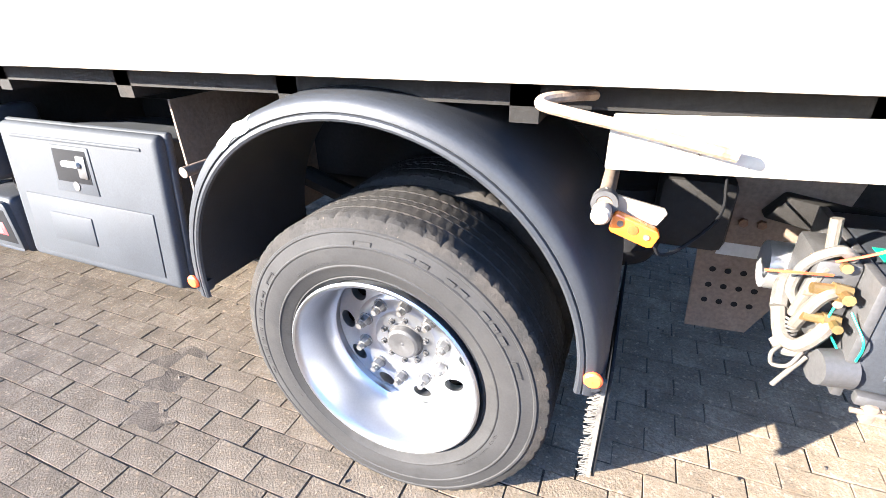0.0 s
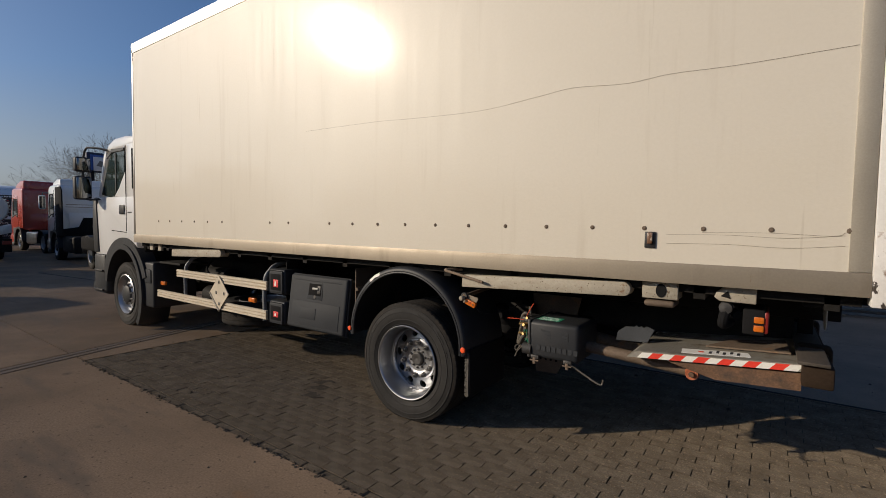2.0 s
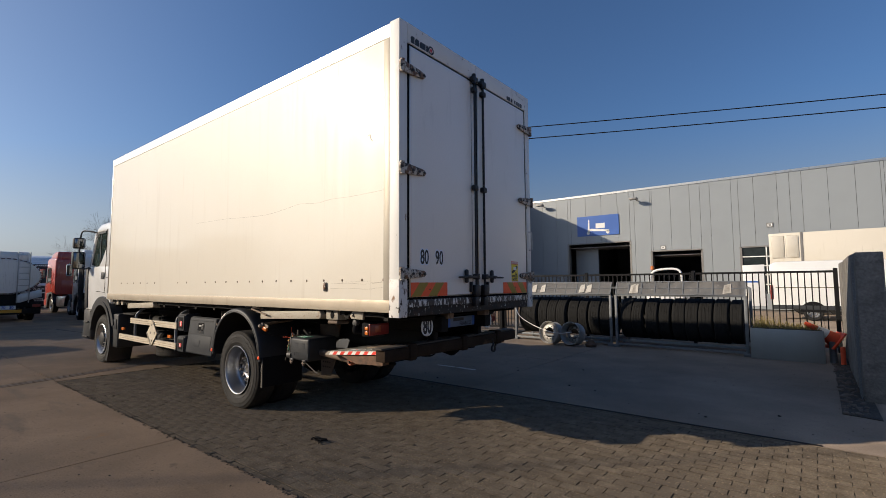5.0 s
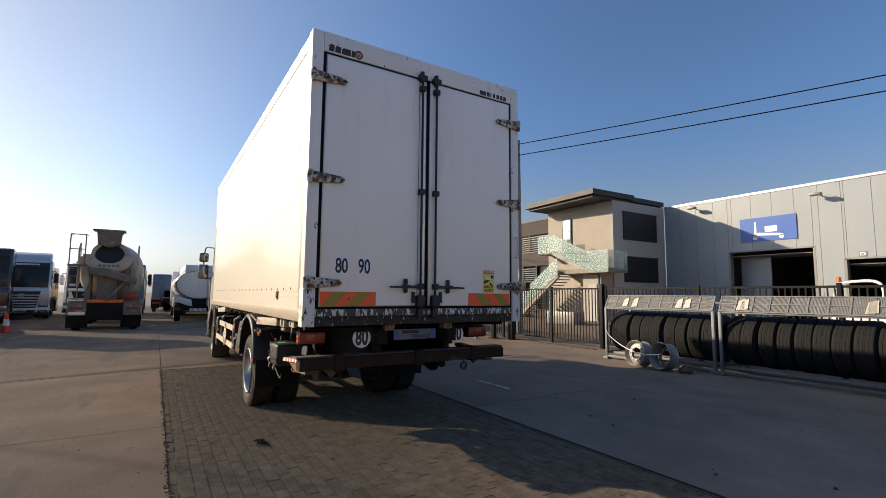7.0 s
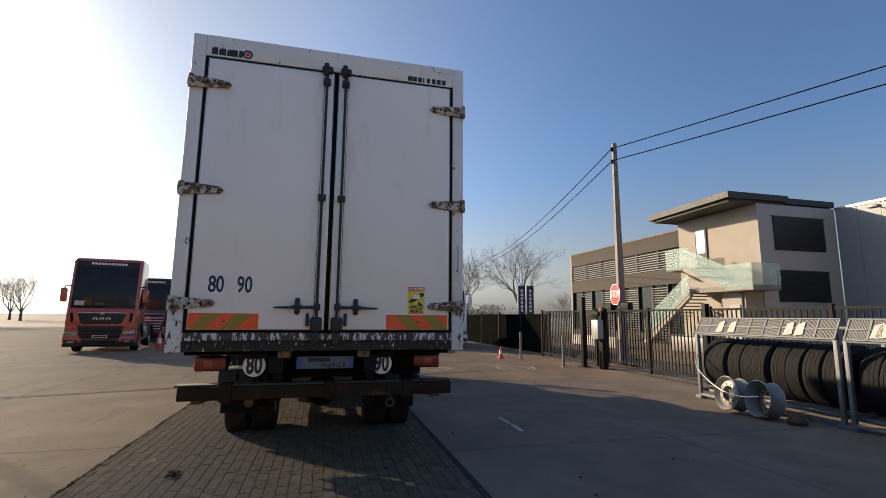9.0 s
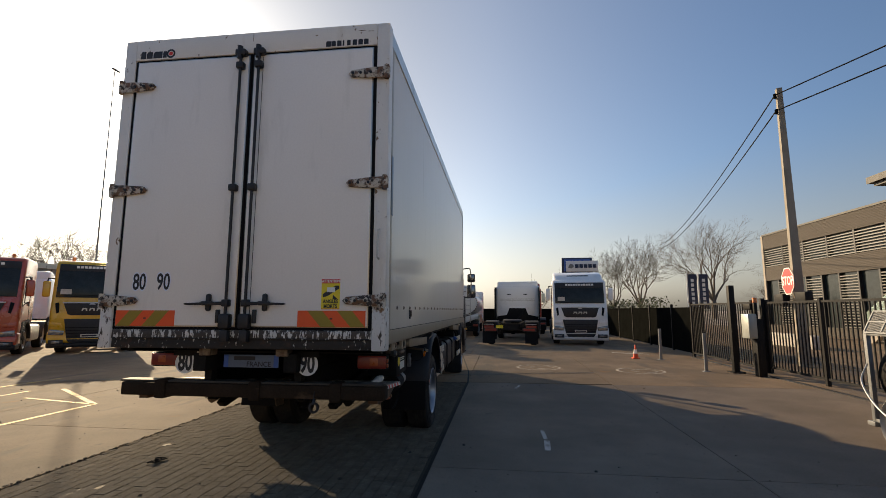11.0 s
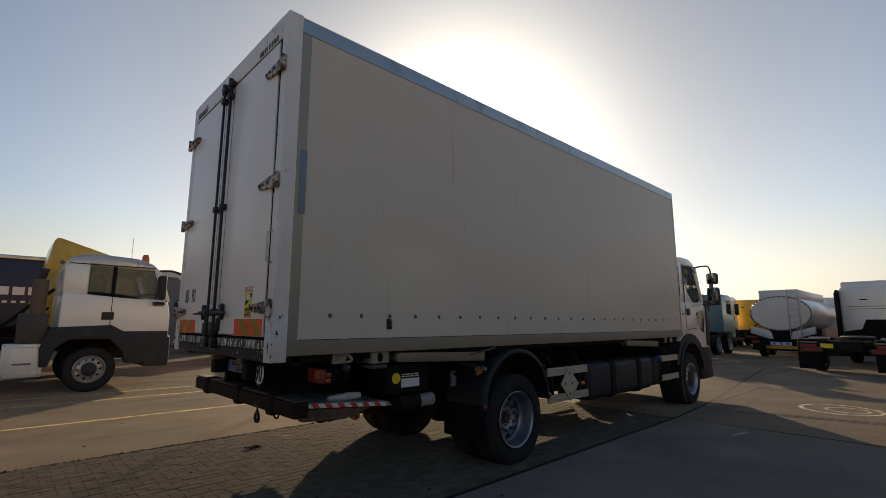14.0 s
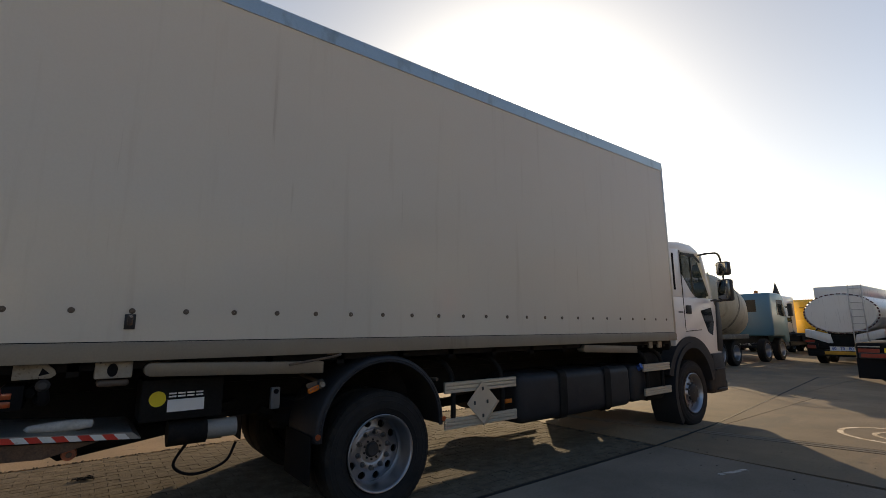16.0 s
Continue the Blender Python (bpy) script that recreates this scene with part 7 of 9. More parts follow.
for x, z in ((-6.05, 7.1), (-12.9, 7.4)):
    t = thing("wall_lamp", (x, 28, z), "grey wall lamp on the warehouse", "wall lamp", "warehouse lamps")
    part("arm", rod((x, YW, z), (x, YW - 0.45, z + 0.05), 0.03, n=8), slat_grey, t)
    part("head", box(x - 0.35, YW - 0.75, z + 0.0, x + 0.15, YW - 0.4, z + 0.14, 0.03), slat_grey, t)
for x, z in ((-4.55, 3.85), (1.2, 4.85)):
    t = thing("door_number", (x, 28.1, z), "small square sign above the door", "sign", "door signs")
    part("plate", box(x - 0.16, YW - 0.03, z - 0.13, x + 0.16, YW - 0.01, z + 0.13), slat_grey, t, flat=True)
    part("bar", box(x - 0.11, YW - 0.034, z - 0.08, x + 0.11, YW - 0.031, z + 0.08), decal_white, t, flat=True)
    part("bar", box(x - 0.06, YW - 0.037, z - 0.05, x + 0.05, YW - 0.035, z + 0.05), slat_grey, t, flat=True)

# ---- office with outside stairs ----
of = thing("office_building", (-18, 24, 0), "cream rendered office with flat dark roof and glass-railed stairs", "office building")
part("wall", box(-21.2, 22.6, 0, -15.41, 28.15, 7.86), stucco, of, "cream rendered wall", flat=True)
part("wall_side", box(-15.40, 22.6, 0, -15.35, 28.15, 7.86), stucco_grey, of, "pale grey rendered wall", flat=True)
part("roof", prism([(-21.9, 20.9), (-15.2, 20.6), (-15.2, 24.7), (-15.55, 24.7), (-15.55, 28.5), (-21.9, 28.5)], "z", 8.03, 8.36), roof_dark, of, "flat overhanging dark roof", flat=True)
part("roof_soffit", prism([(-21.7, 21.1), (-15.45, 20.85), (-15.45, 24.5), (-15.75, 24.5), (-15.75, 28.4), (-21.7, 28.4)], "z", 7.87, 8.025), roof_dark, of, flat=True)
for z0, z1 in ((5.32, 7.17), (2.51, 4.17)):
    w = part("shuttered_window", box(-15.36, 23.6, z0, -15.30, 27.2, z1), shutter, of, "dark slatted shutter", flat=True)
    part("window_surround", box(-15.352, 23.52, z1, -15.29, 27.28, z1 + 0.06), roof_dark, w, flat=True)
    for k in range(17):
        zz = z0 + (z1 - z0) * (k + 0.3) / 17
        part("slat", box(-15.30, 23.63, zz, -15.275, 27.17, zz + 0.05), shutter, w, flat=True)
dr = part("stair_door", box(-19.72, 22.52, 4.70, -18.85, 22.585, 7.08), roof_dark, of, "glazed door at the stair head", flat=True)
part("door_pane", box(-19.62, 22.505, 5.55, -18.95, 22.515, 7.00), mirror_glass, dr, "glass that mirrors the blue sky", flat=True)
part("landing", box(-19.27, 20.8, 3.04, -14.36, 22.59, 3.31), concrete_pole, of, flat=True)
part("landing", box(-20.97, 21.33, 4.53, -17.99, 22.59, 4.69), concrete_pole, of, flat=True)
part("landing_wall", box(-16.92, 21.44, 0, -15.43, 22.59, 3.035), stucco, of, flat=True)
part("low_door", box(-16.39, 21.38, 0.0, -15.75, 21.435, 2.35), stucco_grey, of, flat=True)
part("gutter_pipe", rod((-15.6, 21.40, 0), (-15.6, 21.40, 3.0), 0.05, n=10), galv, of)
for x0, x1, z0, z1, y in ((-16.01, -14.36, 3.1, 4.43, 20.78), (-20.97, -19.05, 4.59, 5.87, 21.29)):
    part("glass_panel", box(x0, y, z0, x1, y + 0.03, z1), rail_glass, of, "greenish glass balustrade", flat=True)
part("glass_panel", box(-14.36, 20.8, 3.1, -14.33, 22.58, 4.43), rail_glass, of, "greenish glass balustrade", flat=True)
part("glass_panel", prism([(-19.05, 4.64), (-16.01, 3.2), (-16.01, 4.43), (-19.05, 5.87)], "y", 20.78, 20.81), rail_glass, of, "greenish glass balustrade", flat=True)
part("glass_panel", prism([(-22.25, 0.32), (-18.2, 2.99), (-18.2, 4.16), (-22.25, 1.5)], "y", 20.43, 20.46), rail_glass, of, "greenish glass balustrade", flat=True)
part("stair_string", prism([(-22.57, 0.0), (-22.04, 0.0), (-18.2, 2.83), (-18.2, 3.26), (-18.63, 3.26)], "y", 20.48, 20.70), stucco, of, "stair side", flat=True)
part("stair_string", prism([(-19.05, 4.40), (-16.01, 2.98), (-16.01, 3.25), (-19.05, 4.68)], "y", 20.83, 20.95), stucco, of, "stair side", flat=True)
for k in range(17):
    part("stair_step", box(-22.46 + 0.256 * k, 20.70, 0.19 * k, -22.14 + 0.256 * k, 21.98, 0.19 * k + 0.06), concrete_pole, of, flat=True)
for k in range(7):
    part("stair_step", box(-18.9 + 0.40 * k, 20.96, 4.40 - 0.19 * k, -18.5 + 0.40 * k, 22.0, 4.46 - 0.19 * k), concrete_pole, of, flat=True)

# ---- long brick office ----
br = thing("brick_building", (-26, 24, 0), "long grey-brown brick office with slatted window bands", "office building")
X0, X1, YB = -35.4, -21.25, 22.83
for z0, z1 in ((6.35, 7.40), (3.90, 4.93), (0.0, 0.55)):
    n = max(1, round((z1 - z0) / 0.09))
    wv = part("wall", box(X0, YB + 0.015, z0, X1, YB + 0.4, z1), brick_wall, br, "grey-brown brick band", flat=True)
    b = bmesh.new()
    for k in range(n):
        zz = z0 + (z1 - z0) * k / n
        box(X0, YB, zz + 0.012, X1, YB + 0.1, zz + (z1 - z0) / n, bm=b)
    tagged(part("brickwork", b, brick_wall, wv, flat=True), kind="stuff")
part("core", box(X0 + 0.05, YB + 0.35, 0, X1 - 0.05, 31, 7.35), shutter, br, flat=True)
part("roof_edge", box(X0 - 0.05, YB - 0.05, 7.40, X1 + 0.05, 31, 7.52), roof_dark, br, flat=True)
part("end_wall", box(X0 - 0.25, YB - 0.03, 0, X0, 31, 7.45), stucco, br, flat=True)
for z0, z1, bays in ((4.93, 6.35, 6), (0.55, 3.90, 9)):
    wd = (X1 - X0) / bays
    for k in range(bays):
        xa = X0 + wd * k
        w = part("window", box(xa + 0.05, YB + 0.2, z0, xa + wd - 0.05, YB + 0.24, z1), glass_dark, br, "dark glazing behind slats", flat=True)
        part("window_post", box(xa - 0.06, YB + 0.02, z0, xa + 0.06, YB + 0.3, z1), shutter, w, flat=True)
        if bays == 6 or k % 2:
            for j in range(int((z1 - z0) / 0.17)):
                zz = z0 + 0.17 * j + 0.05
                part("slat", box(xa + 0.07, YB + 0.03, zz, xa + wd - 0.07, YB + 0.12, zz + 0.055), slat_mid, w, flat=True)
t = thing("low_wall_planter", (-20, 15, 0), "pale low planter behind the gate", "planter")
part("trough", box(-22, 15, 0, -17.5, 15.6, 0.55, 0.02), stucco_grey, t)
part("trough", box(-15.8, 17.0, 0, -13.6, 17.8, 0.7, 0.02), slat_grey, t)


# ---- parked vehicles ----
FAR_RIM = mesh_from(rim_convex(), "wheel")
smooth(FAR_RIM, 30)
FAR_RIM.materials.append(rim_silver)


def far_wheel(t, x, y, side, z=0.5, rear=False):
    o = part("wheel", DISHED if rear else FAR_RIM, rim_silver, t)
    o.matrix_local = pose(x, y, z, 0, 0, 0 if side < 0 else 180)
    part("tyre", TYRE_PLAIN, tyre_rubber, o)
    part("hub_cap", CAP if not rear else HUB, black_plastic, o)


def bars_on(t, x, y0, y1, z, h, n, m, parent):
    """Writing too small to read, as plain bars on a front."""
    w = (y1 - y0) / n
    for k in range(n):
        part("bar", box(x, y0 + w * k + w * 0.12, z, x + 0.006, y0 + w * (k + 1) - w * 0.1, z + h), m, parent, flat=True)


head_lens = mat("headlamp_glass", (0.22, 0.23, 0.24), 0.15, 0.4, var=0.4, big=14, fine=60, coat=0.8, bump=0.0)


def tractor(name, m, paint, label, top=3.35, roof_kind="flat", beacons=False, lamps=False, axles=(-1.45, -5.1), visor=True, grille_paint=None, length=6.2, body_back=-2.25, star=False, group="parked tractors", tank=None, rise=0.5, win_up=0.0, sleeper=False, lip=False, screen=1.80, gz=0.0):
    """A cab-over tractor unit in its own metres: front at x = 0, facing +x, wheels on the ground."""
    t = thing(name, (0, 0, 0), label, "truck", group, local=True)
    t.matrix_basis = m
    L = body_back
    side = [(L, 1.05), (L, top - 0.06), (L + 0.25, top), (-0.55, top), (-0.34, top - 0.10), (-0.06, 1.76), (0.0, 1.55), (0.0, 0.75), (-0.55, 0.75), (-0.75, 1.15), (-2.0, 1.15)]
    c = part("cab", prism(side, "y", -1.22, 1.22, 0.13, 4), paint, t)
    # windscreen and the dark band over it
    def slope(z):
        return -0.34 + (top - 0.10 - z) / (top - 0.10 - 1.76) * 0.28
    for z0, z1, mm, nm in ((screen, top - 0.40, glass_dark, "windscreen"), (top - 0.40, top - 0.16, black_plastic if visor else glass_dark, "visor")):
        pts = [(slope(z0) + 0.004, z0), (slope(z0) + 0.03, z0), (slope(z1) + 0.03, z1), (slope(z1) + 0.004, z1)]
        o = part(nm, prism(pts, "y", -1.10, 1.10, 0.006), mm, c)
    bars_on(t, slope(top - 0.26) + 0.034, -0.62, 0.66, top - 0.30, 0.085, 11, decal_white, c)
    part("paper", box(slope(screen + 0.1) + 0.032, -0.98, screen + 0.12, slope(screen + 0.1) + 0.04, -0.66, screen + 0.30), paper, c)
    part("wiper", tube([(slope(screen + 0.03) + 0.045, -0.7, screen + 0.03), (slope(screen + 0.1) + 0.05, 0.1, screen + 0.1)], 0.01, 5), seal_black, c)
    if star:
        g = part("grille", prism([(-0.82, 1.58), (0.82, 1.58), (0.62, 0.62), (-0.62, 0.62)], "x", -0.01, 0.02, 0.01), grille_paint or black_plastic, c, "dark grille")
        part("grille_edge", box(0.0, -0.84, 1.57, 0.035, 0.84, 1.61, 0.01), steel, g)
        part("badge", lathe([(0.105, 0.022), (0.13, 0.022), (0.13, 0.045), (0.105, 0.045)], 24, "x", centre=(0, 0, 1.32)), steel, g)
        for k in range(3):
            a = radians(90 + 120 * k)
            part("badge_arm", rod((0.035, 0, 1.32), (0.035, 0.11 * math.cos(a), 1.32 + 0.11 * math.sin(a)), 0.014, 0.006, n=6), steel, g)
        for k in range(5):
            part("grille_slat", prism([(-0.62 - 0.035 * k, 0.72 + 0.15 * k), (0.62 + 0.035 * k, 0.72 + 0.15 * k), (0.64 + 0.035 * k, 0.79 + 0.15 * k), (-0.64 - 0.035 * k, 0.79 + 0.15 * k)], "x", 0.015, 0.045, 0.008), truck_silver, g)
    else:
        g = part("grille", prism([(-0.84, 1.60 + gz), (0.84, 1.60 + gz), (0.70, 1.20 + gz), (0.60, 1.16 + gz), (-0.60, 1.16 + gz), (-0.70, 1.20 + gz)], "x", -0.01, 0.03, 0.012), grille_paint or black_plastic, c, "dark grille")
        part("grille_edge", prism([(-0.86, 1.585 + gz), (0, 1.60 + gz), (0.86, 1.585 + gz), (0.86, 1.625 + gz), (0, 1.645 + gz), (-0.86, 1.625 + gz)], "x", 0.0, 0.045, 0.008), steel, g)
        part("badge", prism([(-0.10, 1.55 + gz), (0.10, 1.55 + gz), (0.05, 1.60 + gz), (-0.05, 1.60 + gz)], "x", 0.03, 0.042, 0.004), steel, g)
        for k in range(3):
            u = -0.30 + 0.22 * k
            part("badge", prism([(u + du, 1.32 + gz + dv) for du, dv in ((0, 0), (0.03, 0), (0.06, 0.06), (0.12, 0.06), (0.13, 0), (0.17, 0), (0.16, 0.10), (0.02, 0.10))], "x", 0.03, 0.042), steel, g, flat=True)
        lg = part("lower_grille", prism([(-0.78, 1.08 + gz * 0.8), (0.78, 1.08 + gz * 0.8), (0.66, 0.56), (-0.66, 0.56)], "x", -0.01, 0.045, 0.012), grille_paint or black_plastic, c, "dark lower grille")
        for k in range(4):
            part("grille_slat", box(0.040, -0.66 - 0.02 * k, 0.64 + 0.10 * k, 0.055, 0.66 + 0.02 * k, 0.66 + 0.10 * k, 0.004), seal_black, lg)
        for s in (-1, 1):
            part("corner_vane", prism([(s * 0.98, 1.62 + gz), (s * 1.08, 1.58 + gz), (s * 1.02, 1.22 + gz), (s * 0.94, 1.26 + gz)], "x", -0.03, 0.012, 0.006), seal_black, c)
            part("front_fold", prism([(s * 0.86, 1.12), (s * 1.20, 1.16), (s * 1.18, 1.00), (s * 0.82, 0.98)], "x", -0.02, 0.028, 0.012), paint, c)
    part("bumper", prism([(-0.60, 0.40), (0.0, 0.40), (0.04, 0.48), (0.03, 0.62), (-0.02, 0.80), (-0.60, 0.80)], "y", -1.235, 1.235, 0.04, 3), paint, c)
    part("bumper_lip", prism([(-0.60, 0.24), (-0.04, 0.24), (0.02, 0.30), (0.02, 0.398), (-0.60, 0.398)], "y", -1.225, 1.225, 0.03, 3), paint if lip else black_plastic, c)
    part("bumper_intake", prism([(-0.66, 0.54), (0.66, 0.54), (0.56, 0.40), (-0.56, 0.40)], "x", 0.0, 0.058, 0.012), black_plastic, c)
    part("number_bar", box(0.06, -0.26, 0.60 if not star else 0.42, 0.068, 0.26, 0.71 if not star else 0.53), paper, c, flat=True)
    part("number_bar", box(0.068, -0.22, 0.625 if not star else 0.445, 0.07, 0.22, 0.685 if not star else 0.505), decal_black, c, flat=True)
    for s in (-1, 1):
        part("headlight", prism([(s * 0.74, 0.84), (s * 1.17, 0.90), (s * 1.19, 0.70), (s * 0.76, 0.68)], "x", -0.03, 0.05, 0.012), head_lens, c, "clear headlight")
        part("fog_lamp", box(0.0, s * 0.74, 0.36, 0.066, s * 1.16, 0.52, 0.015), black_plastic, c)
        part("lamp_glass", box(0.055, s * 0.84, 0.40, 0.072, s * 1.06, 0.48, 0.006), head_lens, c)
        part("window_frame", prism([(-0.56, 2.67 + win_up), (-1.36, 2.67 + win_up), (-1.40, 1.83 + win_up), (-0.80, 1.79 + win_up), (-0.38, 1.68 + win_up), (-0.26, 1.84 + win_up)], "y", s * 1.210, s * 1.222), seal_black, c)
        part("side_window", prism([(-0.62, 2.62 + win_up), (-1.30, 2.62 + win_up), (-1.34, 1.88 + win_up), (-0.80, 1.84 + win_up), (-0.40, 1.74 + win_up), (-0.32, 1.86 + win_up)], "y", s * 1.214, s * 1.226), glass_dark, c, "tinted side window")
        part("window_post", tube([(-0.62, s * 1.226, 2.64 + win_up), (-0.62, s * 1.226, 1.82 + win_up)], 0.014, 6), seal_black, c)
        if sleeper:
            part("side_flap", prism([(L + 0.10, 1.62), (L + 0.42, 1.58), (L + 0.36, 2.72), (L + 0.16, 2.76)], "y", s * 1.214, s * 1.228, 0.004), black_plastic, c, "dark side fairing")
            for k in range(3):
                part("trim_mark", prism([(-0.62 - 0.03 * k, 3.06 - 0.06 * k), (-1.22 + 0.14 * k, 3.10 - 0.06 * k), (-1.16 + 0.14 * k, 3.075 - 0.06 * k)], "y", s * 1.216, s * 1.222), decal_black, c, flat=True)
            part("door_gap", tube([(-0.72, s * 1.222, 1.2), (-0.66, s * 1.222, 1.68 + win_up)], 0.007, 5), seal_black, c)
            part("door_gap", tube([(-1.45, s * 1.222, 2.98), (-0.70, s * 1.222, 2.98)], 0.006, 5), seal_black, c)
            part("panel_gap", tube([(L + 0.05, s * 1.222, 2.98), (-1.45, s * 1.222, 3.02)], 0.006, 5), seal_black, c)
            part("sun_visor", prism([(-0.30, 2.98), (-0.17, 2.86), (-0.15, 2.89), (-0.24, 3.02)], "y", s * 0.02, s * 1.20, 0.01), black_plastic, c)
        part("door_gap", tube([(-1.45, s * 1.222, 1.2), (-1.45, s * 1.222, 2.8)], 0.008, 5), seal_black, c)
        part("door_handle", box(-1.40, s * 1.22, 1.72, -1.18, s * 1.245, 1.82, 0.01), black_plastic, c)
        part("lower_side", prism([(-0.55, 0.30), (-0.80, 0.40), (-0.88, 0.95), (-1.2, 1.17), (-0.55, 1.17)], "y", s * 1.228, s * 1.0, 0.01), black_plastic, c)
        part("wheel_arch", prism([(-1.45 + 0.60 * math.cos(a), 0.52 + 0.62 * math.sin(a)) for a in [math.radians(q) for q in range(0, 181, 12)]] + [(-1.45 + 0.68 * math.cos(a), 0.52 + 0.72 * math.sin(a)) for a in [math.radians(q) for q in range(180, -1, -12)]], "y", s * 1.24, s * 0.9), black_plastic, c)
        ma = part("mirror_arm", tube([(-0.42, s * 1.18, 2.72), (-0.25, s * 1.38, 2.72), (-0.22, s * 1.42, 2.5)], 0.025, 8), black_plastic, c)
        part("mirror", box(-0.32, s * 1.30, 2.05, -0.18, s * 1.52, 2.62, 0.05, 3), paint if not star else black_plastic, ma)
        part("mirror_face", box(-0.325, s * 1.32, 2.09, -0.318, s * 1.50, 2.58), mirror_glass, ma, flat=True)
        far_wheel(t, axles[0], s * 1.03, s)
        for ax in axles[1:]:
            far_wheel(t, ax, s * 0.99, s, rear=True)
            fm = [math.radians(q) for q in range(-5, 186, 10)]
            part("rear_mudguard", prism([(ax + 0.62 * math.cos(a), 0.52 + 0.60 * math.sin(a)) for a in fm] + [(ax + 0.58 * math.cos(a), 0.52 + 0.56 * math.sin(a)) for a in reversed(fm)], "y", s * 1.22, s * 0.62), black_plastic, t)
        part("fuel_tank", box(-4.25, s * 0.62, 0.38, -2.45, s * 1.16, 1.0, 0.09, 3), tank or alu, t, "boxy side fuel tank")
        part("chassis_rail", box(-length, s * 0.36, 0.75, -0.5, s * 0.46, 1.02, 0.01), chassis_black, t)
    part("cross_member", box(-length, -0.45, 0.72, -length + 0.1, 0.45, 1.02), chassis_black, t)
    part("engine", box(-2.2, -0.5, 0.5, -0.4, 0.5, 1.1, 0.05), chassis_black, t)
    part("coupling_plate", lathe([(0.001, 1.05), (0.45, 1.05), (0.47, 1.12), (0.40, 1.16), (0.001, 1.16)], 20, "z", centre=(axles[-1] + 0.2, 0, 0), closed=False), dark_metal, t)
    if sleeper:
        part("roof_spoiler", prism([(L + 0.02, top - 0.12), (L + 0.06, top + rise * 0.90), (L + 0.40, top + rise), (-0.95, top + 0.32), (-0.42, top + 0.10), (-0.26, top - 0.10)], "y", -1.19, 1.19, 0.06, 3), paint, c)
    elif roof_kind == "high":
        part("roof_spoiler", prism([(L + 0.08, top - 0.12), (L + 0.12, top + rise * 0.94), (L + 0.7, top + rise), (-0.95, top + rise * 0.66), (-0.42, top - 0.10)], "y", -1.14, 1.14, min(0.16, rise * 0.3), 4), paint, c)
        part("spoiler_gap", box(-1.0, -0.5, top + 0.16, -0.80, 0.5, top + 0.22, 0.02), black_plastic, c)
    if lamps:
        for k in range(5):
            part("roof_lamp", lathe([(0.001, 0.0), (0.07, 0.01), (0.085, 0.04), (0.07, 0.10), (0.001, 0.11)], 14, "x", centre=(-0.5, -0.7 + 0.35 * k, top + 0.14), closed=False), clear_lens, c, "round roof lamp")
        part("lamp_bar", tube([(-0.55, -0.95, top + 0.04), (-0.55, 0.95, top + 0.04)], 0.025, 8), steel, c)
    if beacons:
        for y in (-0.78, 0.78):
            part("beacon", lathe([(0.06, 0.0), (0.055, 0.10), (0.04, 0.14), (0.001, 0.15)], 14, "z", centre=(-0.75, y, top), closed=False), amber_lens, c, "orange roof beacon")
        for k in range(3):
            part("marker", box(-0.60, -0.35 + 0.3 * k, top, -0.5, -0.25 + 0.3 * k, top + 0.06, 0.01), clear_lens, c)
    part("aerial", tube([(-1.4, -0.8, top), (-1.5, -0.8, top + 0.7)], 0.006, 4), seal_black, c)
    # rear of the unit
    part("back_plate", box(L - 0.02, -0.9, 1.3, L, 0.9, 1.9, 0.01), paint, c)
    for y in (-0.55, 0.35):
        part("vent", box(L - 0.012, y, top - 0.55, L + 0.0, y + 0.22, top - 0.50), seal_black, c, flat=True)
    part("air_hose", tube(curve_points([(L - 0.02, -0.3, 1.6), (L - 0.3, -0.25, 1.35), (L - 0.6, -0.1, 1.2), (L - 0.8, 0.0, 1.1)], 5), 0.03, 8), seal_black, t)
    for s in (-1, 1):
        rl = part("rear_lamp", box(-length - 0.04, s * 0.55, 0.66, -length + 0.02, s * 1.15, 0.82, 0.01), black_plastic, t)
        part("lens", box(-length - 0.05, s * 0.60, 0.69, -length - 0.035, s * 1.10, 0.79), red_lens, rl, flat=True)
        part("mud_flap", box(axles[-1] - 0.66, s * 0.66, 0.28, axles[-1] - 0.64, s * 1.2, 0.95), seal_black, t, flat=True)
    return t


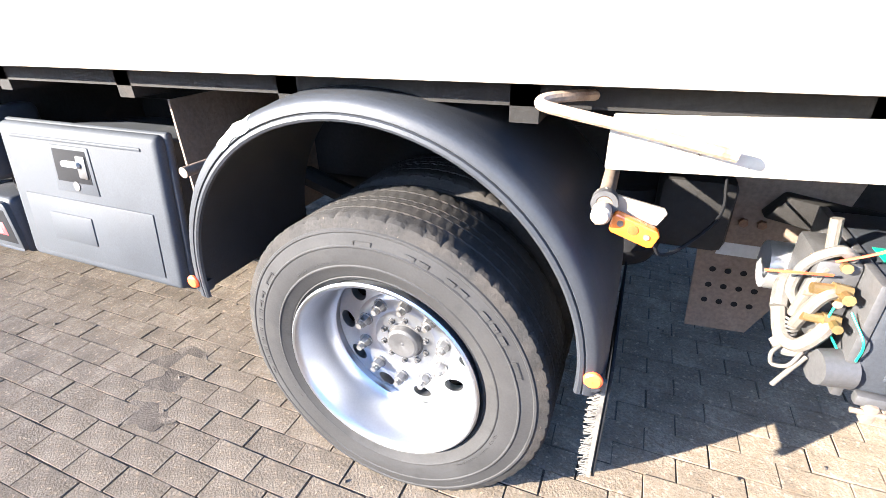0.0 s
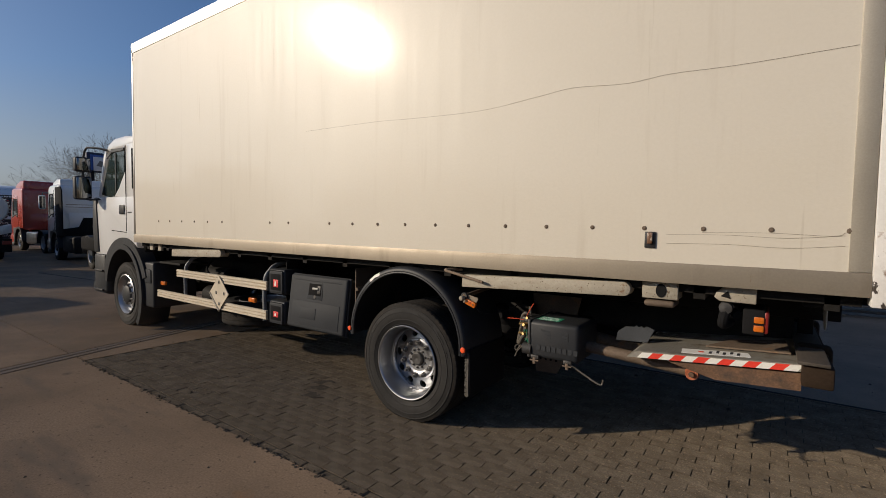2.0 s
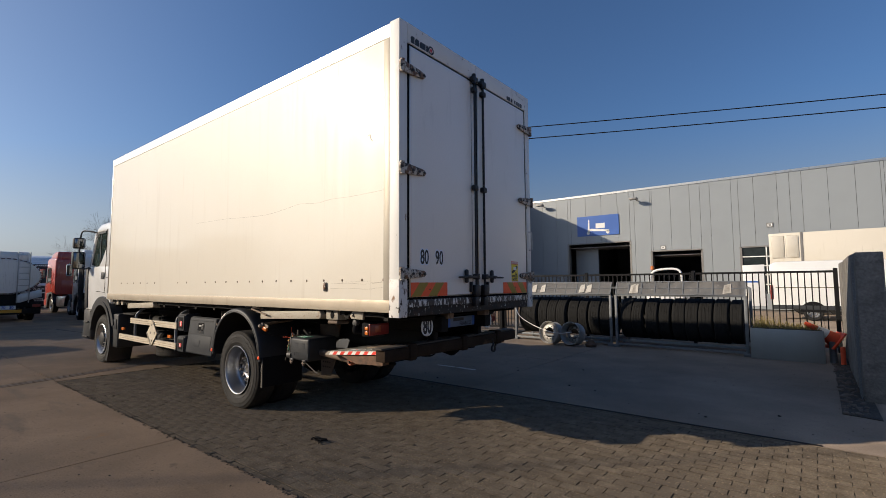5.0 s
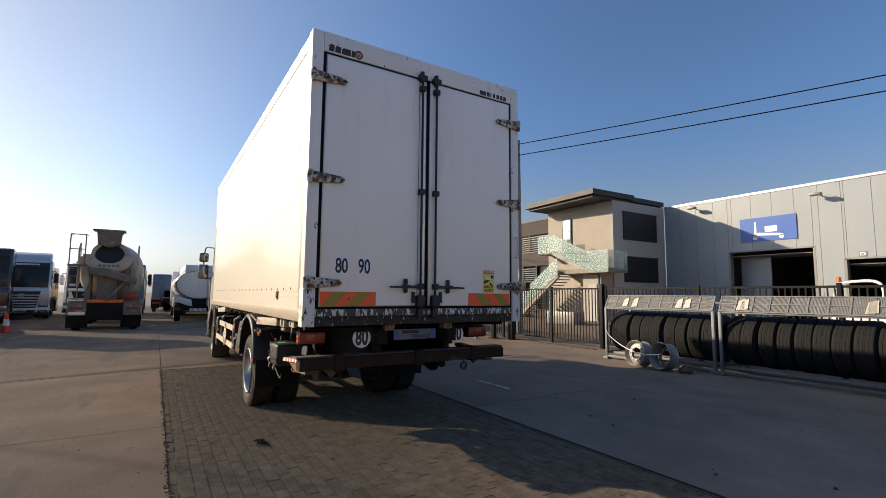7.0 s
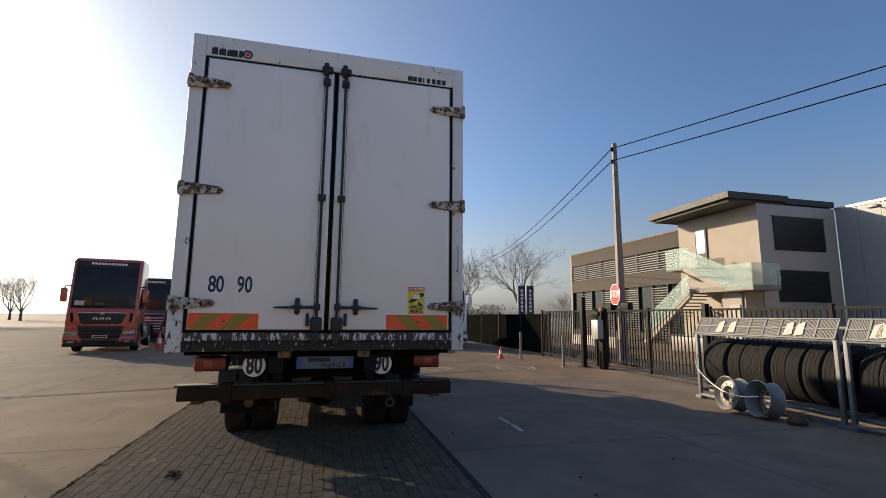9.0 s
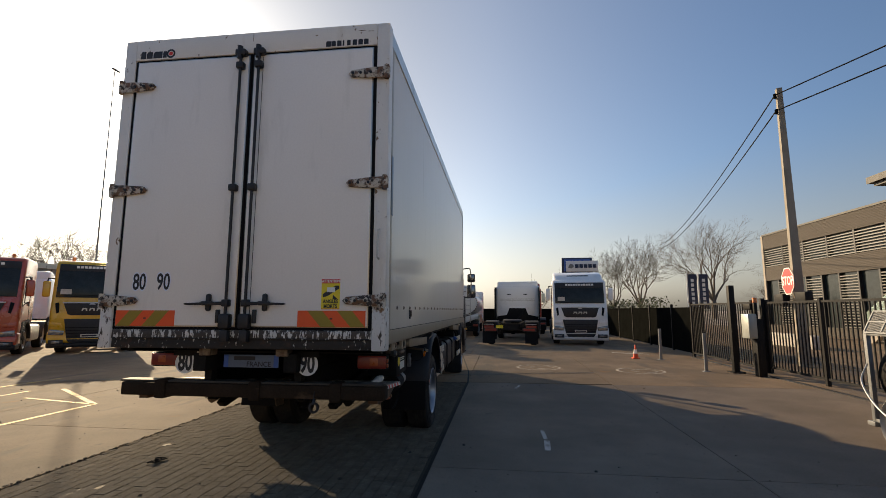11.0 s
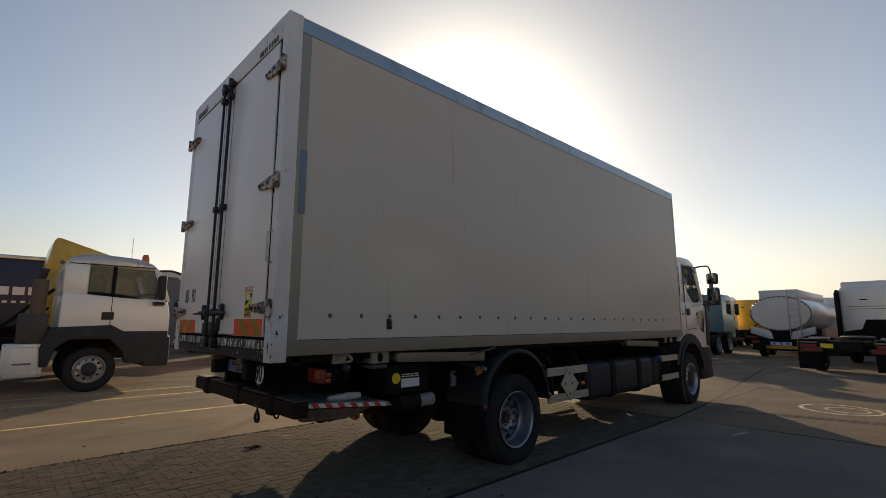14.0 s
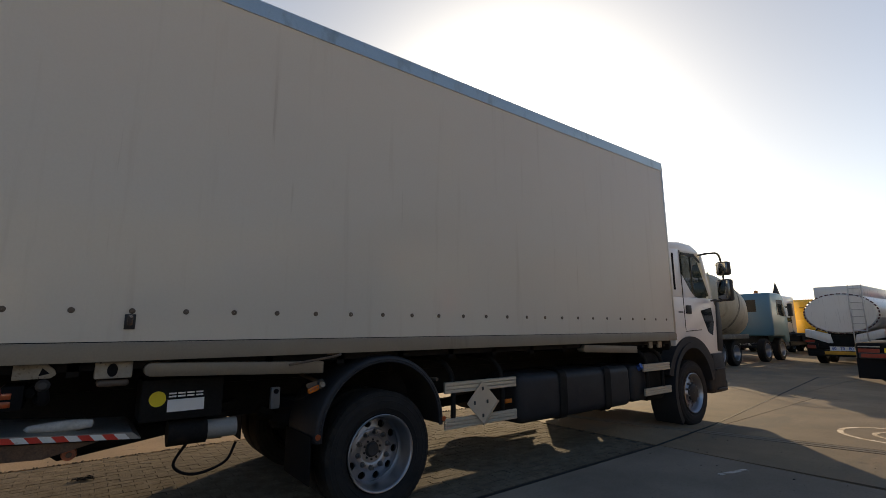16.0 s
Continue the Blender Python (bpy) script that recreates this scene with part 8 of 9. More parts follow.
tractor("tractor_unit", pose(-18.4, 5.83, 0, 0, 0, -4), truck_white, "white tractor unit with dark grille, parked facing the yard", top=3.05, roof_kind="high", rise=0.42, visor=True, lip=True, screen=1.92, gz=0.12, group="white tractors")
gt = tractor("tractor_unit", pose(-25.26, 3.36, 0, 0, 0, 174.5), truck_white, "white tractor unit parked with its rear to the yard", top=3.02, roof_kind="high", rise=0.22, tank=chassis_black, length=7.9, axles=(-1.45, -6.5), group="white tractors")
part("yellow_plate", box(-7.92, 0.30, 0.80, -7.90, 0.62, 0.94), decal_yellow, gt, flat=True)
for s in (-1, 1):
    part("side_fairing", prism([(-2.90, 1.0), (-2.82, 2.75), (-2.6, 2.9), (-1.7, 2.9), (-1.7, 1.0)], "y", s * 1.235, s * 1.19, 0.015), seal_black, gt, "black side deflector")
    part("mudguard_box", box(-7.9, s * 0.66, 0.62, -5.7, s * 1.24, 1.08, 0.08, 3), seal_black, gt)
    part("mud_flap", box(-7.88, s * 0.66, 0.14, -7.85, s * 1.23, 0.66), seal_black, gt, flat=True)
    part("flap_stripe", box(-7.905, s * 0.70, 0.96, -7.90, s * 1.16, 0.99), disc_grey, gt, flat=True)
    part("lamp_strip", box(-7.91, s * 0.72, 0.80, -7.895, s * 1.16, 0.92), red_lens, gt, flat=True)
part("back_recess", prism([(-1.15, 0.95), (1.15, 0.95), (1.15, 1.25), (0.6, 1.35), (0.45, 1.72), (-0.45, 1.72), (-0.6, 1.35), (-1.15, 1.25)], "x", -2.275, -2.24), seal_black, gt)
for z in (2.12, 2.22):
    part("back_groove", box(-2.262, -1.0, z, -2.248, 1.0, z + 0.02), rail_dirty, gt, flat=True)
tractor("tractor_unit", pose(-34.0, 4.0, 0, 0, 0, 180), truck_red, "red high-roofed tractor unit parked facing away", top=3.25, roof_kind="high", rise=0.38)
tractor("tractor_unit", pose(-17.8, -8.85, 0, 0, 0, 11), truck_orange, "orange-red tractor unit parked facing the yard", top=3.92)
tractor("tractor_unit", pose(-25.2, -9.55, 0, 0, 0, 8), truck_black, "black tractor unit with a star badge", top=3.65, star=True)
tractor("tractor_unit", pose(-29.8, -8.75, 0, 0, 0, 6), truck_silver, "silver-white tractor unit with a star badge", top=3.35, roof_kind="high", grille_paint=black_plastic, star=True)
tractor("tractor_unit", pose(-33.5, -6.2, 0), truck_white, "white tractor unit in the back row", top=3.35, lamps=True)
tractor("tractor_unit", pose(-40.0, 3.6, 0), truck_white, "white tractor unit facing the yard, far back", top=3.3, roof_kind="high")
for x, y in ((-24.5, -20.3), (-20.0, -24.6)):
    tractor("tractor_unit", pose(x, y, 0, 0, 0, 216), truck_white, "white tractor unit of the second row, rear to the yard", top=3.3, roof_kind="high", rise=0.4, group="white tractors")
tractor("tractor_unit", pose(-11.77, -12.75, 0, 0, 0, 37), truck_yellow, "yellow tractor unit with orange beacons", top=3.42, beacons=True, screen=2.03, gz=0.23)
tractor("tractor_unit", pose(-7.0, -18.0, 0, 0, 0, 42), truck_orange, "orange-red tractor unit with roof beacons", top=3.45, beacons=True, screen=2.03, gz=0.23)
tractor("tractor_unit", pose(-5.9, -21.6, 0, 0, 0, 42), truck_silver, "silver tractor unit with a row of roof lamps", top=3.5, lamps=True, star=True, roof_kind="high")
tractor("tractor_unit", pose(-9.5, -15.0, 0, 0, 0, 39), truck_orange, "orange-red tractor unit with roof beacons", top=3.42, beacons=True, screen=2.03, gz=0.23)
tractor("tractor_unit", pose(2.05, -13.2, 0, 0, 0, 180), truck_white, "white high-roofed tractor unit seen from the side", top=3.15, win_up=0.22, sleeper=True, roof_kind="high", group="white tractors")

# the white four-wheel tractor beside the yellow deflector
t = thing("tractor_unit", (-1.62, -9.92, 0), "white tractor unit with grey mudguards and an orange beacon", "truck", "white tractors", rz=180, local=True)
c = part("cab", prism([(-2.18, 1.22), (-2.18, 2.24), (-0.08, 2.12), (0.0, 1.75), (0.0, 1.22)], "y", -1.22, 1.22, 0.05, 3), truck_white, t)
part("cab_back", prism([(-2.18, 2.20), (-2.18, 2.84), (-2.05, 2.97), (-1.72, 2.97), (-1.72, 2.20)], "y", -1.215, 1.215, 0.05, 3), truck_white, c)
part("roof", prism([(-2.14, 2.90), (-2.06, 3.06), (-1.7, 3.16), (-0.8, 3.11), (-0.46, 3.0), (-0.30, 2.86), (-0.42, 2.82)], "y", -1.20, 1.20, 0.05, 3), truck_silver, c)
part("seat", box(-1.5, -0.85, 2.0, -1.35, 0.85, 2.62, 0.05, 3), seal_black, c)
part("dashboard", box(-0.75, -1.1, 2.05, -0.2, 1.1, 2.26, 0.05, 3), black_plastic, c)
for s in (-1, 1):
    part("front_pillar", prism([(-0.44, 2.86), (-0.30, 2.88), (-0.02, 2.08), (-0.16, 2.08)], "y", s * 1.212, s * 1.12, 0.01), truck_white, c)
    part("door_pillar", box(-1.28, s * 1.212, 2.18, -1.20, s * 1.15, 2.88), seal_black, c)
    part("window_sill", prism([(-1.72, 2.20), (-1.72, 2.26), (-1.2, 2.24), (-0.82, 2.18), (-0.52, 2.10), (-0.10, 2.10), (-0.10, 2.05)], "y", s * 1.216, s * 1.16), seal_black, c)
    part("side_window", prism([(-0.40, 2.84), (-1.20, 2.86), (-1.20, 2.24), (-0.80, 2.18), (-0.50, 2.08), (-0.12, 2.10)], "y", s * 1.190, s * 1.196), see_glass, c, "clear side window", flat=True)
    part("rear_window", prism([(-1.28, 2.86), (-1.72, 2.86), (-1.72, 2.24), (-1.28, 2.24)], "y", s * 1.190, s * 1.196), see_glass, c, "clear side window", flat=True)
    part("door_gap", tube([(-1.24, s * 1.222, 1.3), (-1.24, s * 1.222, 2.2)], 0.008, 5), seal_black, c)
    part("roof_gutter", box(-2.1, s * 1.20, 2.885, -0.42, s * 1.218, 2.91), black_plastic, c)
    part("door_handle", box(-1.42, s * 1.22, 1.62, -1.18, s * 1.25, 1.80, 0.015), black_plastic, c)
    part("skirt", prism([(-0.02, 0.62), (-0.02, 1.35), (-0.95, 1.35), (-1.2, 1.5), (-2.3, 1.45), (-2.45, 1.0), (-2.42, 0.6), (-2.28, 0.6), (-2.18, 1.0), (-1.95, 1.18), (-1.2, 1.18), (-0.95, 0.9), (-0.85, 0.60)], "y", s * 1.245, s * 0.9, 0.015), grey_plastic, c, "dark grey mudguard and sill")
    ma = part("mirror_arm", tube(curve_points([(-0.30, s * 1.2, 2.84), (-0.05, s * 1.34, 2.84), (0.18, s * 1.42, 2.74)], 5), 0.028, 8), black_plastic, c)
    part("mirror", box(-0.36, s * 1.24, 2.12, -0.18, s * 1.48, 2.72, 0.06, 3), black_plastic, ma)
    part("mirror_foot", box(-0.42, s * 1.22, 1.98, -0.16, s * 1.36, 2.06, 0.03, 3), black_plastic, ma)
    part("kerb_mirror", prism([(0.08, 2.62), (0.12, 2.78), (0.22, 2.76), (0.36, 2.62), (0.30, 2.57)], "y", s * 1.32, s * 1.50, 0.03, 3), truck_silver, ma)
    far_wheel(t, -1.53, s * 1.03, s)
    far_wheel(t, -4.95, s * 0.99, s, rear=True)
    fm = [math.radians(q) for q in range(0, 181, 10)]
    part("rear_mudguard", prism([(-4.95 + 0.62 * math.cos(a), 0.55 + 0.62 * math.sin(a)) for a in fm] + [(-4.95 + 0.57 * math.cos(a), 0.55 + 0.57 * math.sin(a)) for a in reversed(fm)], "y", s * 1.22, s * 0.62), black_plastic, t)
    tkk = part("fuel_tank", box(-4.15, s * 0.6, 0.42, -3.10, s * 1.18, 1.12, 0.10, 3), alu, t, "ribbed aluminium fuel tank")
    for x in (-3.9, -3.45):
        part("tank_strap", box(x, s * 0.59, 0.41, x + 0.035, s * 1.192, 1.13, 0.012), hub_grey, tkk)
    part("locker", box(-3.04, s * 0.7, 0.40, -2.36, s * 1.19, 1.10, 0.02), tank_white, t, "white side locker")
    part("locker_panel", box(-2.97, s * 1.188, 0.47, -2.43, s * 1.197, 1.03, 0.02), tank_white, t)
    for xq in (-2.99, -2.41):
        for zq in (0.44, 1.06):
            part("locker_screw", rod((xq, s * 1.188, zq), (xq, s * 1.196, zq), 0.012, n=8), dark_metal, t)
    part("locker_bar", box(-2.85, s * 1.196, 0.66, -2.55, s * 1.199, 0.70), plate_grey, t)
    part("chassis_rail", box(-6.0, s * 0.36, 0.95, -0.5, s * 0.46, 1.2, 0.01), chassis_black, t)
    part("headlight", box(-0.02, s * 0.8, 0.85, 0.05, s * 1.2, 1.25, 0.03), clear_lens, c)
part("bumper", box(-0.5, -1.22, 0.50, 0.06, 1.22, 1.22, 0.06), grey_plastic, c)
part("windscreen", prism([(-0.33, 2.86), (-0.06, 2.10), (-0.05, 2.10), (-0.32, 2.86)], "y", -1.12, 1.12), see_glass, c, "clear windscreen", flat=True)
part("beacon", lathe([(0.06, 2.98), (0.06, 3.06), (0.09, 3.08), (0.085, 3.22), (0.06, 3.28), (0.001, 3.29)], 16, "z", centre=(-0.55, -0.7, 0), closed=False), amber_lens, c, "orange roof beacon")
part("beacon", lathe([(0.06, 3.10), (0.055, 3.20), (0.03, 3.23), (0.001, 3.23)], 14, "z", centre=(-1.1, 0.6, 0), closed=False), red_lens, c)
part("exhaust_silencer", rod((-2.55, -1.0, 1.25), (-2.55, -1.0, 2.5), 0.14, n=16), rust_brown, t, "upright exhaust box")
part("exhaust_pipe", rod((-2.55, -1.0, 2.5), (-2.52, -1.0, 2.75), 0.07, 0.10, n=14), dark_metal, t)
part("catwalk_box", box(-2.85, -1.15, 1.10, -2.35, -0.7, 1.75, 0.03), hub_grey, t)
part("air_hose", tube(curve_points([(-2.3, -0.8, 2.3), (-2.7, -0.95, 1.9), (-3.3, -0.5, 1.35), (-4.2, -0.2, 1.28), (-4.6, 0, 1.25)], 6), 0.035, 8), seal_black, t)
part("air_hose", tube(curve_points([(-2.3, 0.2, 1.9), (-2.9, 0.1, 1.45), (-3.6, 0.3, 1.5), (-4.6, 0.3, 1.25)], 6), 0.03, 8), seal_black, t)
part("aerial", tube([(-0.8, -0.3, 3.05), (-0.8, -0.3, 3.75)], 0.006, 4), seal_black, c)
# yellow unit standing behind it: only its high deflector shows
t = thing("tractor_unit", (-1.8, -12.9, 0), "yellow tractor unit with a tall roof deflector", "truck", rz=180, local=True)
part("cab", prism([(-2.2, 1.1), (-2.2, 3.15), (-0.4, 3.05), (-0.05, 2.0), (0, 1.0)], "y", -1.2, 1.2, 0.08, 3), truck_yellow, t)
part("roof_deflector", prism([(-2.62, 2.7), (-2.44, 3.82), (-2.36, 3.88), (-0.5, 3.28), (-0.4, 3.1)], "y", -1.2, 1.2, 0.05, 3), truck_yellow, t, "tall yellow roof deflector")
part("side_fairing", prism([(-2.90, 1.3), (-2.62, 2.72), (-2.1, 2.9), (-2.1, 1.3)], "y", -1.2, 1.2, 0.03), truck_yellow, t)
for k in range(3):
    part("emblem", prism([(-2.30 + 0.13 * k, 3.18 - 0.07 * k), (-2.24 + 0.13 * k, 3.26 - 0.07 * k), (-2.16 + 0.13 * k, 3.20 - 0.07 * k), (-2.21 + 0.13 * k, 3.12 - 0.07 * k)], "y", -1.203, 1.203), truck_black, t, flat=True)
part("chassis", box(-5.8, -0.45, 0.75, -0.3, 0.45, 1.05), chassis_black, t)
for s in (-1, 1):
    far_wheel(t, -1.45, s * 1.02, s)
    far_wheel(t, -5.0, s * 0.99, s, rear=True)

# navy curtain trailer with white lettering, as bars
t = thing("curtain_trailer", (4.5, -18.5, 0), "navy curtain-sided trailer with white lettering", "trailer")
part("curtain", box(-2.2, -19.8, 1.35, 11.3, -17.3, 3.75, 0.05), tarp_navy, t)
part("roof_rail", box(-2.25, -19.85, 3.75, 11.35, -17.25, 3.88, 0.02), alu, t)
part("chassis", box(-2.1, -18.9, 0.95, 11.2, -18.1, 1.35), chassis_black, t)
for k in range(9):
    x = 2.95 - 0.41 * k
    part("letter_bar", box(x - 0.32, -17.30, 2.50, x, -17.29, 2.78), decal_white, t, flat=True)
for k in range(16):
    x = 2.95 - 0.235 * k
    part("letter_bar", box(x - 0.13, -17.30, 2.22, x, -17.29, 2.30), decal_white, t, flat=True)
for x in (7.4, 8.7, 10.0):
    for s, y in ((1, -17.55), (-1, -19.55)):
        far_wheel(t, x - 4.5, y + 18.5, s, rear=True)
part("landing_leg", box(0.4, -18.9, 0.0, 0.6, -18.7, 1.0), chassis_black, t)
part("landing_leg", box(0.4, -18.3, 0.0, 0.6, -18.1, 1.0), chassis_black, t)

# ---- concrete mixer, rear to the yard ----
MX, MY = -19.35, -4.17
t = thing("concrete_mixer", (MX - 4, MY, 0), "dusty beige concrete mixer truck with a blue cab", "mixer truck")
ax = Vector((-0.96, 0, -0.28)).normalized()
drum = lathe([(0.60, 0.0), (0.66, 0.05), (0.92, 0.7), (1.18, 1.5), (1.22, 2.2), (1.18, 3.2), (0.85, 4.2), (0.001, 4.35)], 40, "z", closed=False)
q = Vector((0, 0, 1)).rotation_difference(ax).to_matrix().to_4x4()
part("drum", moved(drum, Matrix.Translation((MX - 0.35, MY, 3.05)) @ q), mixer_beige, t, "dusty beige mixing drum")
for d in (1.7, 2.3):
    part("drum_stripe", moved(lathe([(1.13 + (d - 1.7) * 0.13, d), (1.15 + (d - 1.7) * 0.13, d), (1.15 + (d - 1.7) * 0.13, d + 0.10), (1.13 + (d - 1.7) * 0.13, d + 0.10)], 40, "z"), Matrix.Translation((MX - 0.35, MY, 3.05)) @ q), mixer_dirty, t)
part("hopper", prism([(MY - 0.58, 4.14), (MY + 0.48, 4.14), (MY + 0.38, 4.02), (MY + 0.34, 3.55), (MY - 0.04, 3.42), (MY - 0.42, 3.55), (MY - 0.46, 4.0)], "x", MX - 0.55, MX + 0.05, 0.03), mixer_dirty, t, "charging hopper")
part("hopper_lip", box(MX - 0.60, MY - 0.61, 4.10, MX + 0.09, MY + 0.51, 4.16, 0.02), mixer_dirty, t)
part("drum_mouth", moved(lathe([(0.52, 0), (0.66, -0.02), (0.66, 0.10), (0.52, 0.10)], 32, "z"), Matrix.Translation((MX - 0.33, MY, 3.10)) @ q), mixer_beige, t)
part("drum_inside", moved(rod((0, 0, 0.04), (0, 0, 0.06), 0.52, n=32), Matrix.Translation((MX - 0.33, MY, 3.10)) @ q), shutter, t)
bib = [(MY + 0.88 * math.cos(a), 3.12 + 0.80 * math.sin(a)) for a in [math.radians(k) for k in range(180, 361, 12)]]
bib += [(MY + 0.50 * math.cos(a), 3.12 + 0.36 * math.sin(a)) for a in [math.radians(k) for k in range(360, 179, -12)]]
part("discharge_collector", prism(bib, "x", MX - 0.28, MX - 0.05, 0.02), mixer_beige, t, "rounded discharge collector plate")
for k in range(5):
    part("number_bar", box(MX - 0.049, MY - 0.34 + 0.15 * k, 2.62, MX - 0.045, MY - 0.24 + 0.15 * k, 2.70), mixer_dirty, t, flat=True)
part("chute", prism([(MY - 0.70, 2.52), (MY - 0.60, 2.30), (MY + 0.2, 2.12), (MY + 1.0, 1.90), (MY + 1.05, 2.15), (MY + 0.4, 2.42), (MY - 0.2, 2.55)], "x", MX - 0.05, MX + 0.25, 0.04), mixer_dirty, t, "folded discharge chute")
part("side_plate", prism([(MY - 0.98, 3.0), (MY - 0.75, 3.05), (MY - 0.62, 2.0), (MY - 0.7, 1.6), (MY - 0.86, 2.0)], "x", MX - 0.20, MX - 0.12), mixer_beige, t)
part("platform", box(MX - 0.5, MY - 1.35, 2.62, MX + 0.05, MY - 0.72, 2.68), mixer_dirty, t)
for yy in (-1.30, -0.80):
    part("hand_rail", tube([(MX, MY + yy, 2.66), (MX, MY + yy, 3.9), (MX - 0.5, MY + yy, 3.92)], 0.022, 6), mixer_dirty, t)
for zz in (3.3, 3.9):
    part("hand_rail", tube([(MX, MY - 1.30, zz), (MX, MY - 0.80, zz)], 0.02, 6), mixer_dirty, t)
part("rear_trunk", box(MX - 0.6, MY - 0.35, 1.2, MX - 0.1, MY + 0.35, 2.25, 0.04), mixer_dirty, t)
part("chute_arm", rod((MX + 0.1, MY, 1.3), (MX + 0.1, MY + 0.75, 2.1), 0.05, n=10), mixer_dirty, t)
for s in (-1, 1):
    part("drum_frame", prism([(MX - 0.1, 1.1), (MX - 0.9, 1.1), (MX - 0.6, 2.8), (MX - 0.35, 2.8)], "y", MY + s * 0.55, MY + s * 0.75), mixer_dirty, t)
    part("drum_fairing", prism([(MX - 0.25, 1.7), (MX - 0.1, 3.3), (MX - 0.5, 3.6), (MX - 0.75, 2.0)], "y", MY + s * 0.98, MY + s * 1.04), mixer_beige, t)
    part("mudguard", box(MX - 3.2, MY + s * 0.62, 1.05, MX - 0.05, MY + s * 1.24, 1.22, 0.03), mixer_dirty, t)
    part("rear_panel", box(MX - 0.10, MY + s * 0.62, 0.62, MX + 0.02, MY + s * 1.24, 1.12, 0.02), mixer_dirty, t)
    part("rear_lamp", box(MX + 0.02, MY + s * 0.72, 0.84, MX + 0.05, MY + s * 1.16, 0.96), red_lens, t, flat=True)
    for x in (-0.75, -2.1, -5.4, -7.2):
        far_wheel(t, MX + x - (MX - 4), s * 0.99, s, rear=True)
    part("chassis_rail", box(MX - 8.4, MY + s * 0.36, 0.8, MX - 0.1, MY + s * 0.48, 1.1), chassis_black, t)
    part("ladder_post", rod((MX - 0.15, MY - 1.14 + 0.16 * s, 1.1), (MX - 0.15, MY - 1.14 + 0.16 * s, 2.65), 0.022, n=8), mixer_dirty, t)
for k in range(5):
    part("ladder_rung", rod((MX - 0.15, MY - 1.30, 1.3 + 0.3 * k), (MX - 0.15, MY - 0.98, 1.3 + 0.3 * k), 0.014, n=6), mixer_dirty, t)
part("rear_board", box(MX + 0.0, MY - 0.6, 1.14, MX + 0.03, MY + 0.6, 1.26), orange_refl, t, flat=True)
for k in range(3):
    part("board_stripe", prism([(MY - 0.5 + 0.4 * k, 1.141), (MY - 0.36 + 0.4 * k, 1.141), (MY - 0.26 + 0.4 * k, 1.259), (MY - 0.40 + 0.4 * k, 1.259)], "x", MX + 0.03, MX + 0.033), olive_refl, t, flat=True)
part("number_bar", box(MX + 0.03, MY - 1.18, 0.66, MX + 0.04, MY - 0.66, 0.76), decal_white, t, flat=True)
part("lamp_panel", box(MX - 0.02, MY + 0.62, 1.24, MX + 0.04, MY + 1.15, 1.58, 0.02), red_lens, t)
for s in (-1, 1):
    part("mud_flap", box(MX - 0.12, MY + s * 0.55, 0.12, MX - 0.10, MY + s * 1.26, 0.70), seal_black, t, flat=True)
part("underrun", box(MX - 0.1, MY - 0.62, 0.42, MX, MY + 0.62, 1.12, 0.02), chassis_black, t)
side = [(MX - 6.100, 1.1), (MX - 6.100, 3.05), (MX - 7.500, 3.05), (MX - 7.800, 2.9), (MX - 8.100, 1.9), (MX - 8.100, 0.8), (MX - 7.700, 0.8), (MX - 7.500, 1.1)]
cb = part("cab", prism(side, "y", MY - 1.2, MY + 1.2, 0.08, 3), cab_blue, t, "blue cab")
for s in (-1, 1):
    part("side_window", prism([(MX - 6.800, 2.75), (MX - 7.550, 2.75), (MX - 7.850, 2.0), (MX - 6.800, 2.05)], "y", MY + s * 1.195, MY + s * 1.21), glass_dark, cb)
    part("mirror", box(MX - 7.950, MY + s * 1.3, 2.0, MX - 7.800, MY + s * 1.5, 2.6, 0.04), black_plastic, cb)
part("beacon", lathe([(0.09, 3.05), (0.08, 3.2), (0.001, 3.22)], 12, "z", centre=(MX - 6.600, MY + 0.5, 0), closed=False), amber_lens, cb)
part("back_window", box(MX - 6.105, MY - 0.6, 2.2, MX - 6.090, MY + 0.6, 2.75), glass_dark, cb, flat=True)

